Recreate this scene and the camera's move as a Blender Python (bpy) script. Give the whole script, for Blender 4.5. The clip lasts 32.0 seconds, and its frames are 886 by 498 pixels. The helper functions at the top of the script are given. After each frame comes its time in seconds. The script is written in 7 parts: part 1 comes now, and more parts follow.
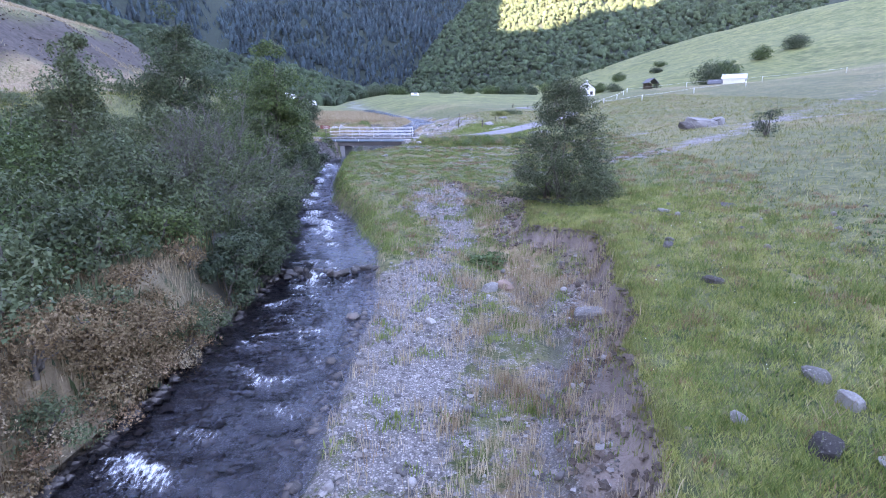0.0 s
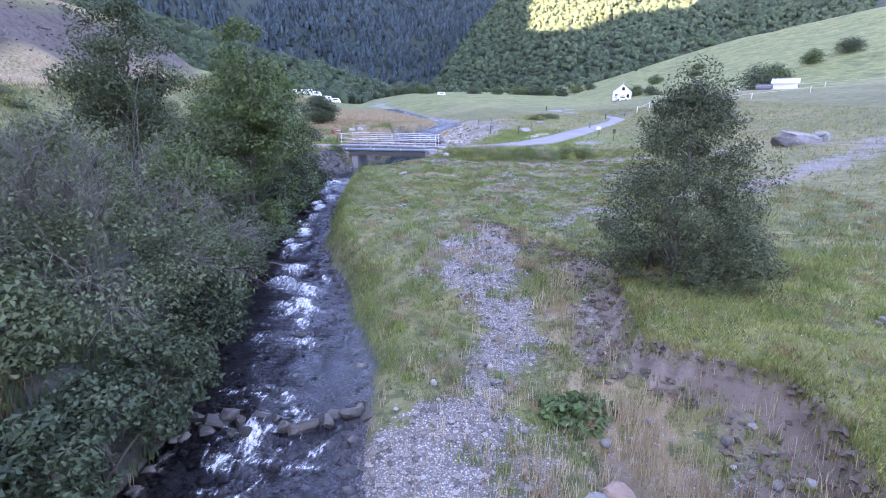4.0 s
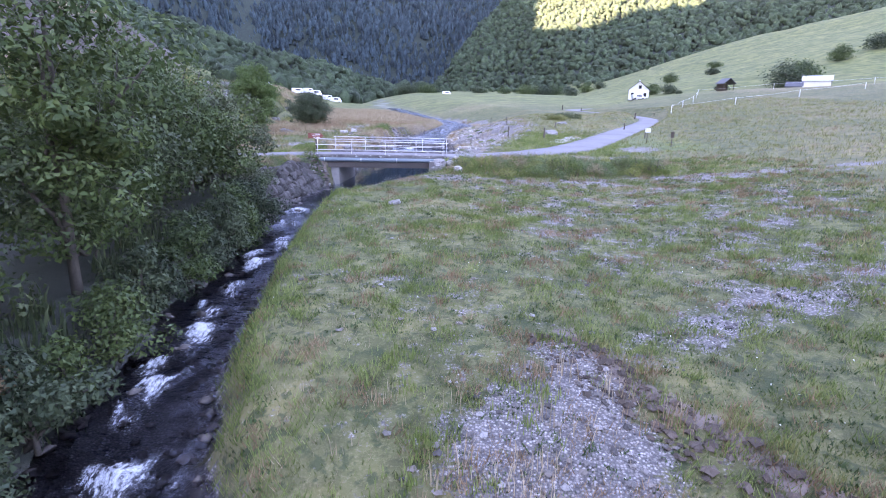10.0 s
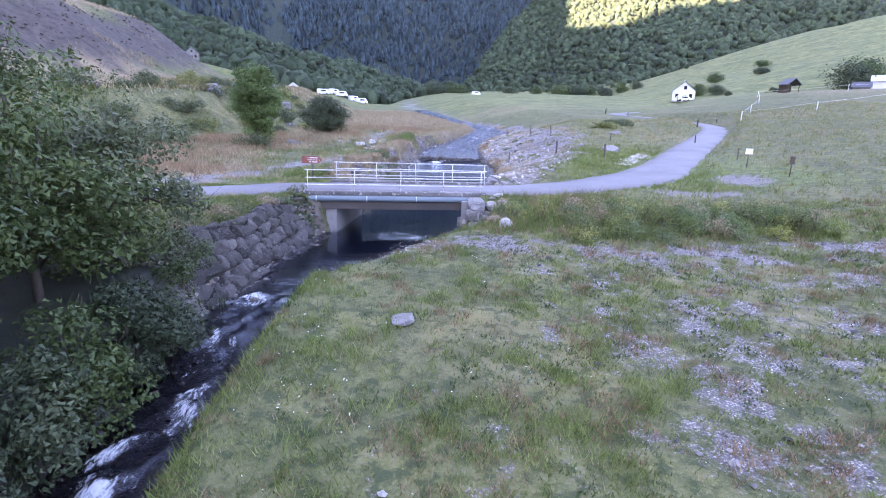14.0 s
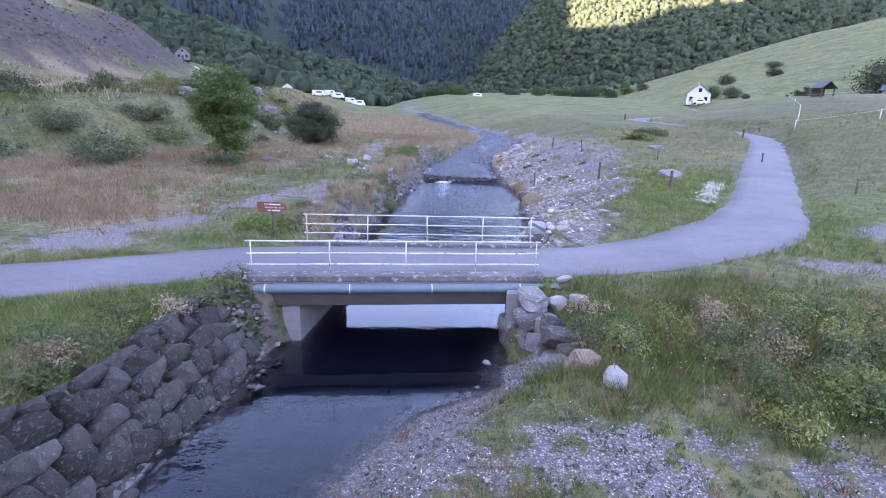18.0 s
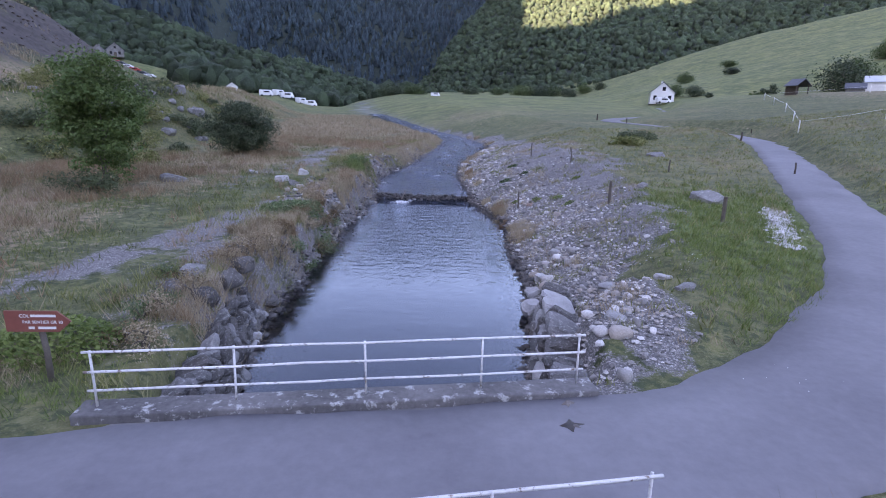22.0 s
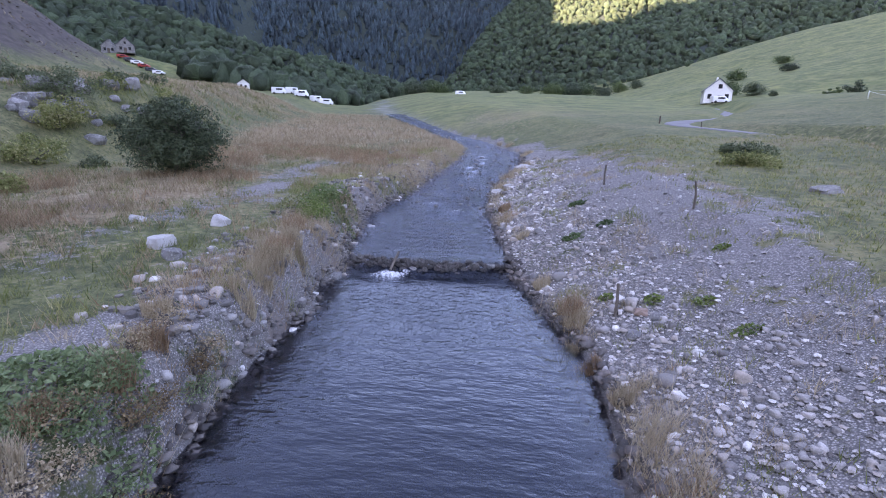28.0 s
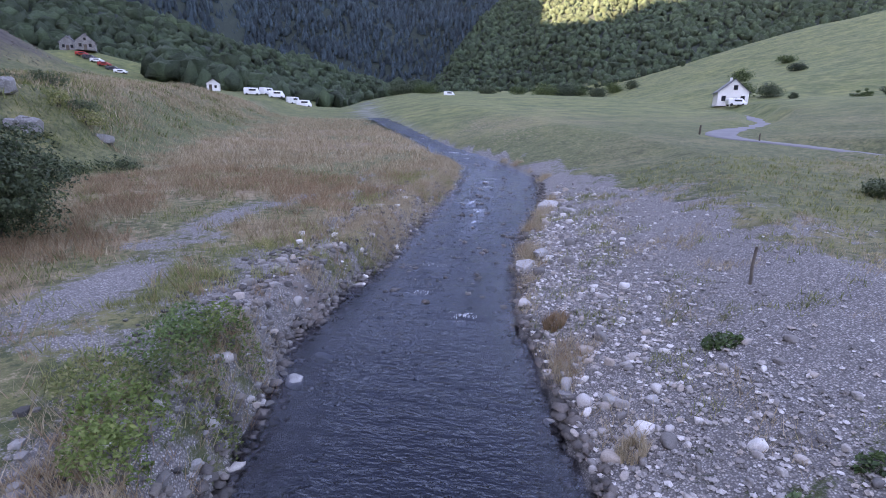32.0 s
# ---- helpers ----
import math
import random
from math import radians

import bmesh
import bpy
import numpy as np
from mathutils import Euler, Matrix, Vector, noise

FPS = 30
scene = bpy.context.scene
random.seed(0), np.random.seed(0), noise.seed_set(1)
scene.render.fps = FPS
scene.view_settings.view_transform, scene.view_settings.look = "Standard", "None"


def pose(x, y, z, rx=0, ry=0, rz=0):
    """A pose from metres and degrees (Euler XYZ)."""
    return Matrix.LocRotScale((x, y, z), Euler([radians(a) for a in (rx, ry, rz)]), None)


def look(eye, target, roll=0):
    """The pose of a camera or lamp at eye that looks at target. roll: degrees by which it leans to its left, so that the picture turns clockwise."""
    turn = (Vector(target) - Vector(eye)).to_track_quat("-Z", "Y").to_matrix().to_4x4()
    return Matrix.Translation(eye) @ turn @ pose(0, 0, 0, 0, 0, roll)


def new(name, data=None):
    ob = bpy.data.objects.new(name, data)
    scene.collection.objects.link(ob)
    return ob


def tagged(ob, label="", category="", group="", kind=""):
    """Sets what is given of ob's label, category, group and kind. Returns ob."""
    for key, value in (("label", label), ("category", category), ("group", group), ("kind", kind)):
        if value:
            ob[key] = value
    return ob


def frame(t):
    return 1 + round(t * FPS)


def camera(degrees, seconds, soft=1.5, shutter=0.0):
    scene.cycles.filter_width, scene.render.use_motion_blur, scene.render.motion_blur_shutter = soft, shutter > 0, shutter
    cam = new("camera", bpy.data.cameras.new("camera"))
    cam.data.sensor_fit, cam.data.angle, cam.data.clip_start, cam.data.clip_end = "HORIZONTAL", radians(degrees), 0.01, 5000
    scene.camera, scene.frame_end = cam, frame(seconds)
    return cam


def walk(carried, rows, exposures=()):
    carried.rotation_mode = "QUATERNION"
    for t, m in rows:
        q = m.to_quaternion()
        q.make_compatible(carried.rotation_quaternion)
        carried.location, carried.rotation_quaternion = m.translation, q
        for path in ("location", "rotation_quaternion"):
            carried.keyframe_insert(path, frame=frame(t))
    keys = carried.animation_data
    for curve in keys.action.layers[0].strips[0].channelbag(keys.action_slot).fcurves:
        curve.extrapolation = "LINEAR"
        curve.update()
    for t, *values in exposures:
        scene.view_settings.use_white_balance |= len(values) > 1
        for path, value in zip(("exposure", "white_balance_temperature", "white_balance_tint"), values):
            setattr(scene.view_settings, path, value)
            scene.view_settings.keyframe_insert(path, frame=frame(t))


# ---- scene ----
cam = camera(79.6, 32.0, soft=1.0)
PATH = [
    (0, (4.127, 1.219, 5.026), (4.003, 3.156, 4.547), 0.4),
    (0.5, (4.056, 2.453, 4.994), (3.923, 4.39, 4.515), 0.5),
    (1, (3.961, 3.648, 4.955), (3.789, 5.582, 4.477), 0.6),
    (1.5, (3.839, 4.849, 4.941), (3.653, 6.782, 4.462), 0.7),
    (2, (3.708, 6.042, 4.946), (3.51, 7.973, 4.466), 0.7),
    (2.5, (3.512, 7.112, 4.987), (3.31, 9.043, 4.506), 0.9),
    (3, (3.302, 8.197, 5.06), (3.098, 10.127, 4.577), 1.1),
    (3.5, (3.082, 9.248, 5.371), (2.88, 11.179, 4.889), 1.4),
    (4, (2.914, 10.278, 5.58), (2.71, 12.208, 5.097), 1.6),
    (4.5, (2.726, 11.261, 5.616), (2.522, 13.191, 5.133), 1.8),
    (6.5, (2.233, 15.078, 5.543), (2.019, 17.007, 5.061), 1.6),
    (7, (2.1, 16.023, 5.535), (1.885, 17.953, 5.054), 1.7),
    (7.5, (1.983, 16.945, 5.543), (1.769, 18.874, 5.061), 1.7),
    (8, (1.859, 17.853, 5.516), (1.643, 19.782, 5.034), 1.7),
    (8.5, (1.737, 18.743, 5.511), (1.52, 20.672, 5.029), 1.7),
    (9, (1.599, 19.659, 5.494), (1.38, 21.588, 5.012), 1.6),
    (9.5, (1.445, 20.592, 5.497), (1.225, 22.52, 5.014), 1.6),
    (10, (1.294, 21.601, 5.517), (1.074, 23.529, 5.034), 1.6),
    (10.5, (1.158, 22.679, 5.713), (0.937, 24.607, 5.231), 1.6),
    (11, (0.983, 23.985, 5.97), (0.76, 25.913, 5.488), 1.5),
    (11.5, (0.795, 25.274, 6.126), (0.572, 27.202, 5.642), 1.5),
    (12, (0.616, 26.443, 6.266), (0.394, 28.37, 5.781), 1.6),
    (12.5, (0.424, 27.634, 6.396), (0.133, 29.552, 5.909), 1.7),
    (13, (0.185, 28.843, 6.472), (-0.12, 30.758, 5.984), 1.7),
    (13.5, (-0.094, 30.093, 6.514), (-0.408, 32.007, 6.026), 1.7),
    (14, (-0.422, 31.49, 6.504), (-0.74, 33.403, 6.016), 1.7),
    (14.5, (-0.768, 32.825, 6.518), (-1.088, 34.737, 6.029), 1.8),
    (16.5, (-2.18, 37.289, 7.039), (-2.516, 39.199, 6.552), 1.9),
    (17, (-2.493, 38.614, 7.227), (-2.831, 40.523, 6.739), 1.9),
    (17.5, (-2.792, 39.89, 7.32), (-3.105, 41.805, 6.833), 1.9),
    (18, (-3.084, 41.165, 7.376), (-3.396, 43.08, 6.89), 1.8),
    (18.5, (-3.372, 42.386, 7.418), (-3.682, 44.301, 6.932), 1.8),
    (19, (-3.667, 43.659, 7.451), (-3.97, 45.575, 6.966), 1.8),
    (19.5, (-3.914, 44.869, 7.485), (-4.215, 46.786, 7.0), 1.8),
    (20, (-4.141, 46.099, 7.493), (-4.374, 48.026, 7.01), 1.7),
    (20.5, (-4.338, 47.341, 7.512), (-4.539, 49.272, 7.03), 1.6),
    (21, (-4.472, 48.565, 7.529), (-4.659, 50.497, 7.047), 1.5),
    (21.5, (-4.583, 49.808, 7.525), (-4.757, 51.741, 7.043), 1.6),
    (22, (-4.665, 51.062, 7.568), (-4.83, 52.996, 7.086), 1.5),
    (22.5, (-4.707, 52.228, 7.611), (-4.867, 54.162, 7.129), 1.4),
    (23, (-4.749, 53.538, 7.637), (-4.906, 55.473, 7.156), 1.3),
    (23.5, (-4.826, 54.844, 7.68), (-4.978, 56.779, 7.198), 1.4),
    (24, (-4.891, 56.13, 7.741), (-5.038, 58.065, 7.258), 1.4),
    (24.5, (-4.965, 57.456, 7.798), (-5.108, 59.391, 7.314), 1.5),
    (25, (-5.042, 58.804, 7.842), (-5.213, 60.737, 7.358), 1.5),
    (25.5, (-5.086, 60.187, 7.809), (-5.317, 62.114, 7.323), 1.7),
    (27.5, (-5.854, 66.421, 7.922), (-6.106, 68.344, 7.434), 1.7),
    (28, (-6.104, 68.068, 7.951), (-6.357, 69.991, 7.463), 1.7),
    (28.5, (-6.385, 69.759, 7.974), (-6.64, 71.682, 7.487), 1.7),
    (29, (-6.667, 71.533, 8.017), (-6.926, 73.456, 7.53), 1.7),
    (29.5, (-6.961, 73.407, 8.059), (-7.222, 75.329, 7.571), 1.7),
    (30, (-7.275, 75.277, 8.154), (-7.538, 77.198, 7.666), 1.7),
    (30.5, (-7.623, 77.255, 8.205), (-7.837, 79.183, 7.716), 1.6),
    (31, (-7.942, 79.191, 8.28), (-8.153, 81.119, 7.792), 1.7),
    (31.5, (-8.202, 81.094, 8.427), (-8.412, 83.022, 7.939), 1.7),
    (32, (-8.455, 82.959, 8.916), (-8.663, 84.888, 8.429), 1.7),
]
walk(cam, [(t, look(eye, target, roll)) for t, eye, target, roll in PATH], [(0, 3.82, 7300, 37), (7, 3.93, 7500, 41), (9, 3.88, 7500, 42), (13, 3.84, 7400, 43), (18, 3.47, 7450, 41), (20, 3.3, 7450, 40), (21, 2.95, 7600, 39), (22.5, 2.79, 7600, 39), (24, 3.08, 7600, 39), (28.5, 3.12, 7800, 39), (32, 2.98, 7900, 39)])

# ---- light ----
SUN_AZ, SUN_EL = -130.0, 21.0          # degrees from +y towards +x; above the horizon
world = bpy.data.worlds.new("world")
scene.world = world
world.use_nodes = True
wt = world.node_tree
sky = wt.nodes.new("ShaderNodeTexSky")
sky.sky_type, sky.sun_disc = 'NISHITA', False
sky.sun_elevation, sky.sun_rotation = radians(SUN_EL), radians(SUN_AZ)
sky.altitude, sky.dust_density, sky.ozone_density = 1200.0, 1.0, 1.0
wt.links.new(sky.outputs[0], wt.nodes["Background"].inputs[0])
wt.nodes["Background"].inputs[1].default_value = 0.15
sun_dir = Vector((math.sin(radians(SUN_AZ)) * math.cos(radians(SUN_EL)), math.cos(radians(SUN_AZ)) * math.cos(radians(SUN_EL)), math.sin(radians(SUN_EL))))
sun_data = bpy.data.lights.new("sun", 'SUN')
sun_data.energy, sun_data.angle, sun_data.color = 5.0, radians(0.5), (1.0, 0.89, 0.70)
sun = new("sun", sun_data)
sun.matrix_world = look(sun_dir * 3000, (0, 0, 0))


# ---- numbers and noise ----
def vnoise(x, y, size, seed=0):
    """Smooth value noise from -1 to 1."""
    x, y = np.asarray(x, float) / size + seed * 17.31, np.asarray(y, float) / size + seed * 5.77
    xi, yi = np.floor(x), np.floor(y)
    fx, fy = x - xi, y - yi
    fx, fy = fx * fx * (3 - 2 * fx), fy * fy * (3 - 2 * fy)

    def h(a, b):
        s = np.sin(a * 127.1 + b * 311.7 + seed * 74.7) * 43758.5453
        return (s - np.floor(s)) * 2 - 1
    return (h(xi, yi) * (1 - fx) + h(xi + 1, yi) * fx) * (1 - fy) + (h(xi, yi + 1) * (1 - fx) + h(xi + 1, yi + 1) * fx) * fy


def fbm(x, y, size, seed=0, octaves=3):
    return sum(vnoise(x, y, size / 2 ** k, seed + k) / 2 ** k for k in range(octaves)) / (2 - 0.5 ** (octaves - 1))


def smooth(v, a, b):
    t = np.clip((np.asarray(v, float) - a) / (b - a), 0, 1)
    return t * t * (3 - 2 * t)


def relu(v):
    return np.maximum(v, 0)


# ---- the plan: stream, banks, valley ----
STREAM = ((2, -2.6, 1.3), (8.6, -2.9, 1.2), (13, -2.9, 0.9), (17.6, -3.1, 0.6), (20.5, -3.5, 0.3), (22.5, -4.1, -0.4),
          (26, -5.2, -2.0), (30.7, -6.4, -4.0), (35, -7.3, -5.4), (40, -8.2, -6.4), (44.5, -8.8, -6.9), (48.7, -9.15, -6.4),
          (51, -9.25, -5.6), (52.8, -9.15, -3.75), (62, -10.3, -3.45), (66, -11.4, -3.2), (76, -12.2, -3.5), (81.5, -12.7, -3.9),
          (88.3, -12.9, -5.7), (97.3, -14.5, -7.5), (108, -13.1, -7.8), (122, -12.3, -5.6), (131, -12.0, -5.7), (137, -12.6, -7.6),
          (147, -17, -11.5), (156, -19.5, -16.2), (190, -33, -28), (240, -52, -46), (400, -92, -86))
STREAM_Y, STREAM_L, STREAM_R = (np.array([row[k] for row in STREAM], float) for k in range(3))


def edge_l(y):
    return np.interp(y, STREAM_Y, STREAM_L) + 0.25 * vnoise(y, 0 * y, 2.1, 3) + 0.1 * vnoise(y, 0 * y, 0.7, 4)


def edge_r(y):
    return np.interp(y, STREAM_Y, STREAM_R) + 0.2 * vnoise(y, 0 * y, 2.3, 5) + 0.1 * vnoise(y, 0 * y, 0.6, 6)


def water_z(y):
    return np.interp(y, [-60, 2, 18.6, 19.6, 30, 44, 50, 88.6, 89.3, 110, 140, 200, 400], [-4, -1.3, -0.62, -0.33, 0.35, 1.05, 1.2, 1.55, 1.88, 2.68, 4.2, 7.2, 17])


def valley(y):
    return 3 + 0.054 * (y - 58)


def foot_line(y):
    """Where the left-hand terrace begins to rise."""
    return np.interp(y, [0, 50, 78, 95, 122, 145, 200, 260, 330], [-30, -46, -43, -37, -38, -46, -58, -74, -110])


def cut_edge(y):
    """The crumbling edge of the meadow above the gravel bar."""
    return np.interp(y, [-20, 6, 9, 12, 18, 19.5, 20.8, 22, 26.3, 27.3, 28.5, 30.8, 33], [5.2, 6.4, 7.0, 7.4, 8.3, 7.8, 6.7, 6.2, 6.2, 5.3, 4.6, 3.0, 1.4]) + 0.35 * vnoise(y, 0 * y, 1.3, 8) + 0.12 * vnoise(y, 0 * y, 0.4, 9)


BRIDGE_NL, BRIDGE_NR, BRIDGE_FL, BRIDGE_FR = (Vector(p) for p in ((-10.45, 53.95, 3.05), (-2.8, 56.08, 3.05), (-10.6, 57.95, 3.05), (-2.95, 59.75, 3.05)))
ROAD = ((-60, 60, 5.2), (-45, 51, 3.6), (-30, 49.5, 2.85), (-18.5, 52.0, 2.8), (-14, 54.2, 2.9), (-10.5, 55.9, 3.0), (-2.8, 57.9, 3.0), (0, 59.0, 3.05), (3, 61.3, 3.15), (6, 64.6, 3.35),
        (8.3, 69.5, 3.65), (10.8, 76, 4.0), (14.2, 85, 4.5), (18, 95, 5.0), (22.2, 107, 5.7), (23.9, 117, 6.2), (22.5, 126, 6.65), (18.5, 136, 7.2), (14.8, 143, 7.6), (18, 152, 8.1), (30, 170, 9.0), (40, 200, 10.5), (42, 216, 11.6))


def spline(points, step):
    """Points of a Catmull-Rom curve through the given ones, about step apart."""
    p = [Vector(q) for q in points]
    p = [2 * p[0] - p[1]] + p + [2 * p[-1] - p[-2]]
    out = []
    for a, b, c, d in zip(p, p[1:], p[2:], p[3:]):
        n = max(1, int((c - b).length / step))
        for k in range(n):
            t = k / n
            out.append(0.5 * ((2 * b) + (c - a) * t + (2 * a - 5 * b + 4 * c - d) * t * t + (3 * b - a - 3 * c + d) * t ** 3))
    return out + [p[-2]]


ROAD_LINE = np.array([tuple(p) for p in spline(ROAD, 1.0)])


def road_width(x, y):
    return 1.55 + 0.5 * np.exp(-((x - 5.5) ** 2 + (y - 63) ** 2) / 18.0)


def near_road(x, y):
    """Distance to the road's middle and its height there."""
    d2 = np.full(x.shape, 1e9)
    z = np.zeros(x.shape)
    for (x0, y0, z0), (x1, y1, z1) in zip(ROAD_LINE, ROAD_LINE[1:]):
        dx, dy = x1 - x0, y1 - y0
        t = np.clip(((x - x0) * dx + (y - y0) * dy) / (dx * dx + dy * dy + 1e-9), 0, 1)
        d = (x - x0 - t * dx) ** 2 + (y - y0 - t * dy) ** 2
        closer = d < d2
        d2, z = np.where(closer, d, d2), np.where(closer, z0 + t * (z1 - z0), z)
    return np.sqrt(d2), z


def mountains(x, y):
    """Height above sea of the wooded slopes round the valley, and which of them it is."""
    dx, dy = x + 3, y - 45
    r = np.hypot(dx, dy)
    az = np.degrees(np.arctan2(dx, dy))
    tan = lambda el: np.tan(np.radians(el))
    rough = 1 + 0.10 * fbm(x, y, 170, 21) + 0.05 * vnoise(x, y, 60, 25)
    gully = 1 - 2 * np.abs(fbm(az * 7.0, r * 0.10, 26, 27))
    base_l = np.interp(az, [-75, -50, -40, -25, -17, -10, -6], [300, 300, 325, 370, 430, 540, 640])
    top_l = 7 + 500 * tan(np.interp(az, [-80, -60, -45, -38, -30, -24, -17, -10, -6], [24, 16, 10.5, 8.2, 5.9, 4.4, 3.4, 2.4, 1.0]))
    left = np.where(az > -6, -50, np.minimum(14 + 0.42 * (r - base_l), top_l * rough) + 7 * gully * smooth(r - base_l, 20, 90))
    base_r = np.interp(az, [-9, -6, 0, 7, 12, 20, 35, 60, 100], [700, 640, 600, 545, 530, 560, 600, 650, 700])
    top_r = 7 + 800 * tan(np.interp(az, [-9, -6.6, -4.6, -2.5, 1, 8, 40, 80, 120], [1.5, 3.6, 7.0, 10, 15, 24, 30, 28, 20]))
    right = np.where((az < -9) | (az > 125), -50, np.minimum(30 + 0.52 * (r - base_r) * rough, top_r * rough) + 9 * gully * smooth(r - base_r, 20, 120))
    back = np.where(np.abs(az + 10) < 60, 30 + 0.62 * (r - 800) * rough, -50)
    back = np.minimum(back, 345 + 32 * fbm(x, y, 300, 31)) + 18 * gully * smooth(r - 800, 30, 160)
    # a west ridge, mostly out of view, added to shade the valley; saddle cut to sun one slope
    shade_ridge_top = np.interp(y, [-260, -160, -142, -60, -7, 46, 110, 162, 240, 330], [900, 900, 610, 572, 556, 550, 578, 606, 690, 900])
    ridge = shade_ridge_top - 1.9 * np.abs(x + 830)
    behind = np.where(y < -300, 0.35 * (-300 - y), -50)
    allz = np.stack([left, right, back, ridge, behind])
    return allz.max(0), allz.argmax(0)


def ground_z(x, y):
    x, y = np.asarray(x, float), np.asarray(y, float)
    el, er, w = edge_l(y), edge_r(y), water_z(y)
    fl = valley(np.minimum(y, 700))
    # right-hand meadow and hill
    x0 = np.interp(y, [0, 60, 165, 230, 300, 470], [3, 8, 20, 40, 45, 45])
    sl = np.interp(y, [0, 60, 120, 165, 300, 470, 600], [0.11, 0.10, 0.12, 0.15, 0.25, 0.34, 0.20])
    mead = fl + sl * relu(x - x0) + 0.10 * fbm(x, y, 5, 1) + 0.05 * fbm(x, y, 0.9, 2) + smooth(y, 120, 300) * 1.2 * fbm(x, y, 45, 12)
    mead = mead - 5.0 * np.exp(-((y - 195) / 42) ** 2) * smooth(x, 50, 84) * (1 - smooth(x, 112, 175))
    dr = x - er
    bar = w + 0.12 + 0.05 * dr + 0.10 * fbm(x, y, 1.6, 7)
    bar = bar - 0.28 * np.exp(-((x - np.interp(y, [4, 9, 13.5, 17.6, 21], [5.0, 5.5, 6.3, 5.6, 4.0])) / 0.35) ** 2) * (1 - smooth(y, 18, 22))
    up = smooth(y, 22.5, 31)
    low = bar * (1 - up) + mead * up
    lip = smooth(x - cut_edge(y), -0.36, 0.10)
    foot = smooth(x - cut_edge(y), -2.0, 0.0) * 0.45 * (mead - low)
    low = low + foot * (y < 33)
    right_near = np.where(y < 33, low * (1 - lip) + mead * lip, mead)
    width = np.interp(y, [20, 28, 44, 47, 51.5, 53.5, 55], [0.5, 0.9, 0.9, 2.4, 4.3, 3.4, 1.6])
    t = smooth(dr / width, 0.0, 1.0)
    dr2 = dr - np.interp(y, [58.5, 59.5, 66.5, 67.5], [0, 0.55, 0.55, 0])
    right_near = (w - 0.12) * (1 - t) + right_near * t
    k = np.interp(y, [56, 62, 66, 90, 125, 170], [3.0, 2.5, 0.42, 0.34, 0.24, 0.2])
    right_far = np.minimum(mead, w + 0.12 + k * relu(dr2) + 0.12 * smooth(dr, 0.3, 1.5) + 0.12 * fbm(x, y, 2.2, 14))
    b = smooth(y, 54.5, 57)
    right = right_near * (1 - b) + right_far * b
    # left-hand side
    dl = el - x
    plain = np.interp(y, [0, 30, 44, 50, 60, 120, 200, 300], [0.6, 1.8, 2.6, 2.75, 2.75, 4.0, 6.6, 10.5]) + 0.10 * fbm(x, y, 4, 15) + 0.03 * vnoise(x, y, 0.7, 2)
    ter = np.interp(y, [0, 60, 95, 180, 235, 300], [5.5, 7.2, 8.8, 13.0, 11.0, 16])
    past = foot_line(y) - x
    plain = plain + (ter - plain) * smooth(past / np.interp(y, [70, 95, 125, 170], [16, 9, 9, 16]), 0, 1) + 0.13 * relu(past - 22) + 0.5 * fbm(x, y, 9, 16) * smooth(past, 0, 10)
    plain = plain + 6.5 * np.exp(-((x + 171) / 26) ** 2 - ((y - 288) / 26) ** 2)
    plain = plain + 1.2 * np.exp(-((x + 86) / 26) ** 2 - ((y - 268) / 30) ** 2)
    hill = smooth(y, 205, 165) * np.minimum(0.62 * relu(past - 36 - 3 * fbm(x, y, 14, 17)), 9 + 0.16 * relu(past - 36))
    plain = plain + hill
    wl = np.interp(y, [0, 18, 22, 44, 45.5, 52.5, 54, 57, 60, 68, 100, 130], [1.6, 1.2, 0.8, 0.8, 2.0, 1.9, 0.3, 0.3, 0.9, 0.9, 1.1, 2.2])
    tl = smooth((dl - np.interp(y, [43, 44.5, 53.0, 54, 58, 59.5, 67, 69], [0, 0.3, 0.3, 0, 0, 0.4, 0.4, 0])) / wl, 0, 1)
    left = (w - 0.12) * (1 - tl) + plain * tl
    z = np.where(x > 0.5 * (el + er), right, left)
    # the stream bed
    inside = np.minimum(dr * -1, dl * -1)
    deep = np.interp(y, [0, 44, 52, 58, 84, 90, 120], [0.22, 0.25, 0.45, 0.8, 0.6, 0.35, 0.25])
    bed = w - 0.1 - deep * smooth(inside, 0, 1.0) + 0.08 * fbm(x, y, 0.9, 18)
    z = np.where(inside > 0, bed, z)
    m, _ = mountains(x, y)
    z = np.maximum(z, np.where(np.hypot(x, y - 45) > 240, m, -99))
    # the road's bed
    far = (np.abs(y - 110) < 120) & (np.abs(x) < 70) & (inside < -0.3)
    if far.any():
        d, rz = near_road(x[far], y[far])
        half = road_width(x[far], y[far])
        k = 1 - smooth(d, half + 0.15, half + 1.6)
        z[far] = z[far] * (1 - k) + (rz - 0.07) * k
    return z


def at(x, y):
    return float(ground_z(np.array([x], float), np.array([y], float))[0])


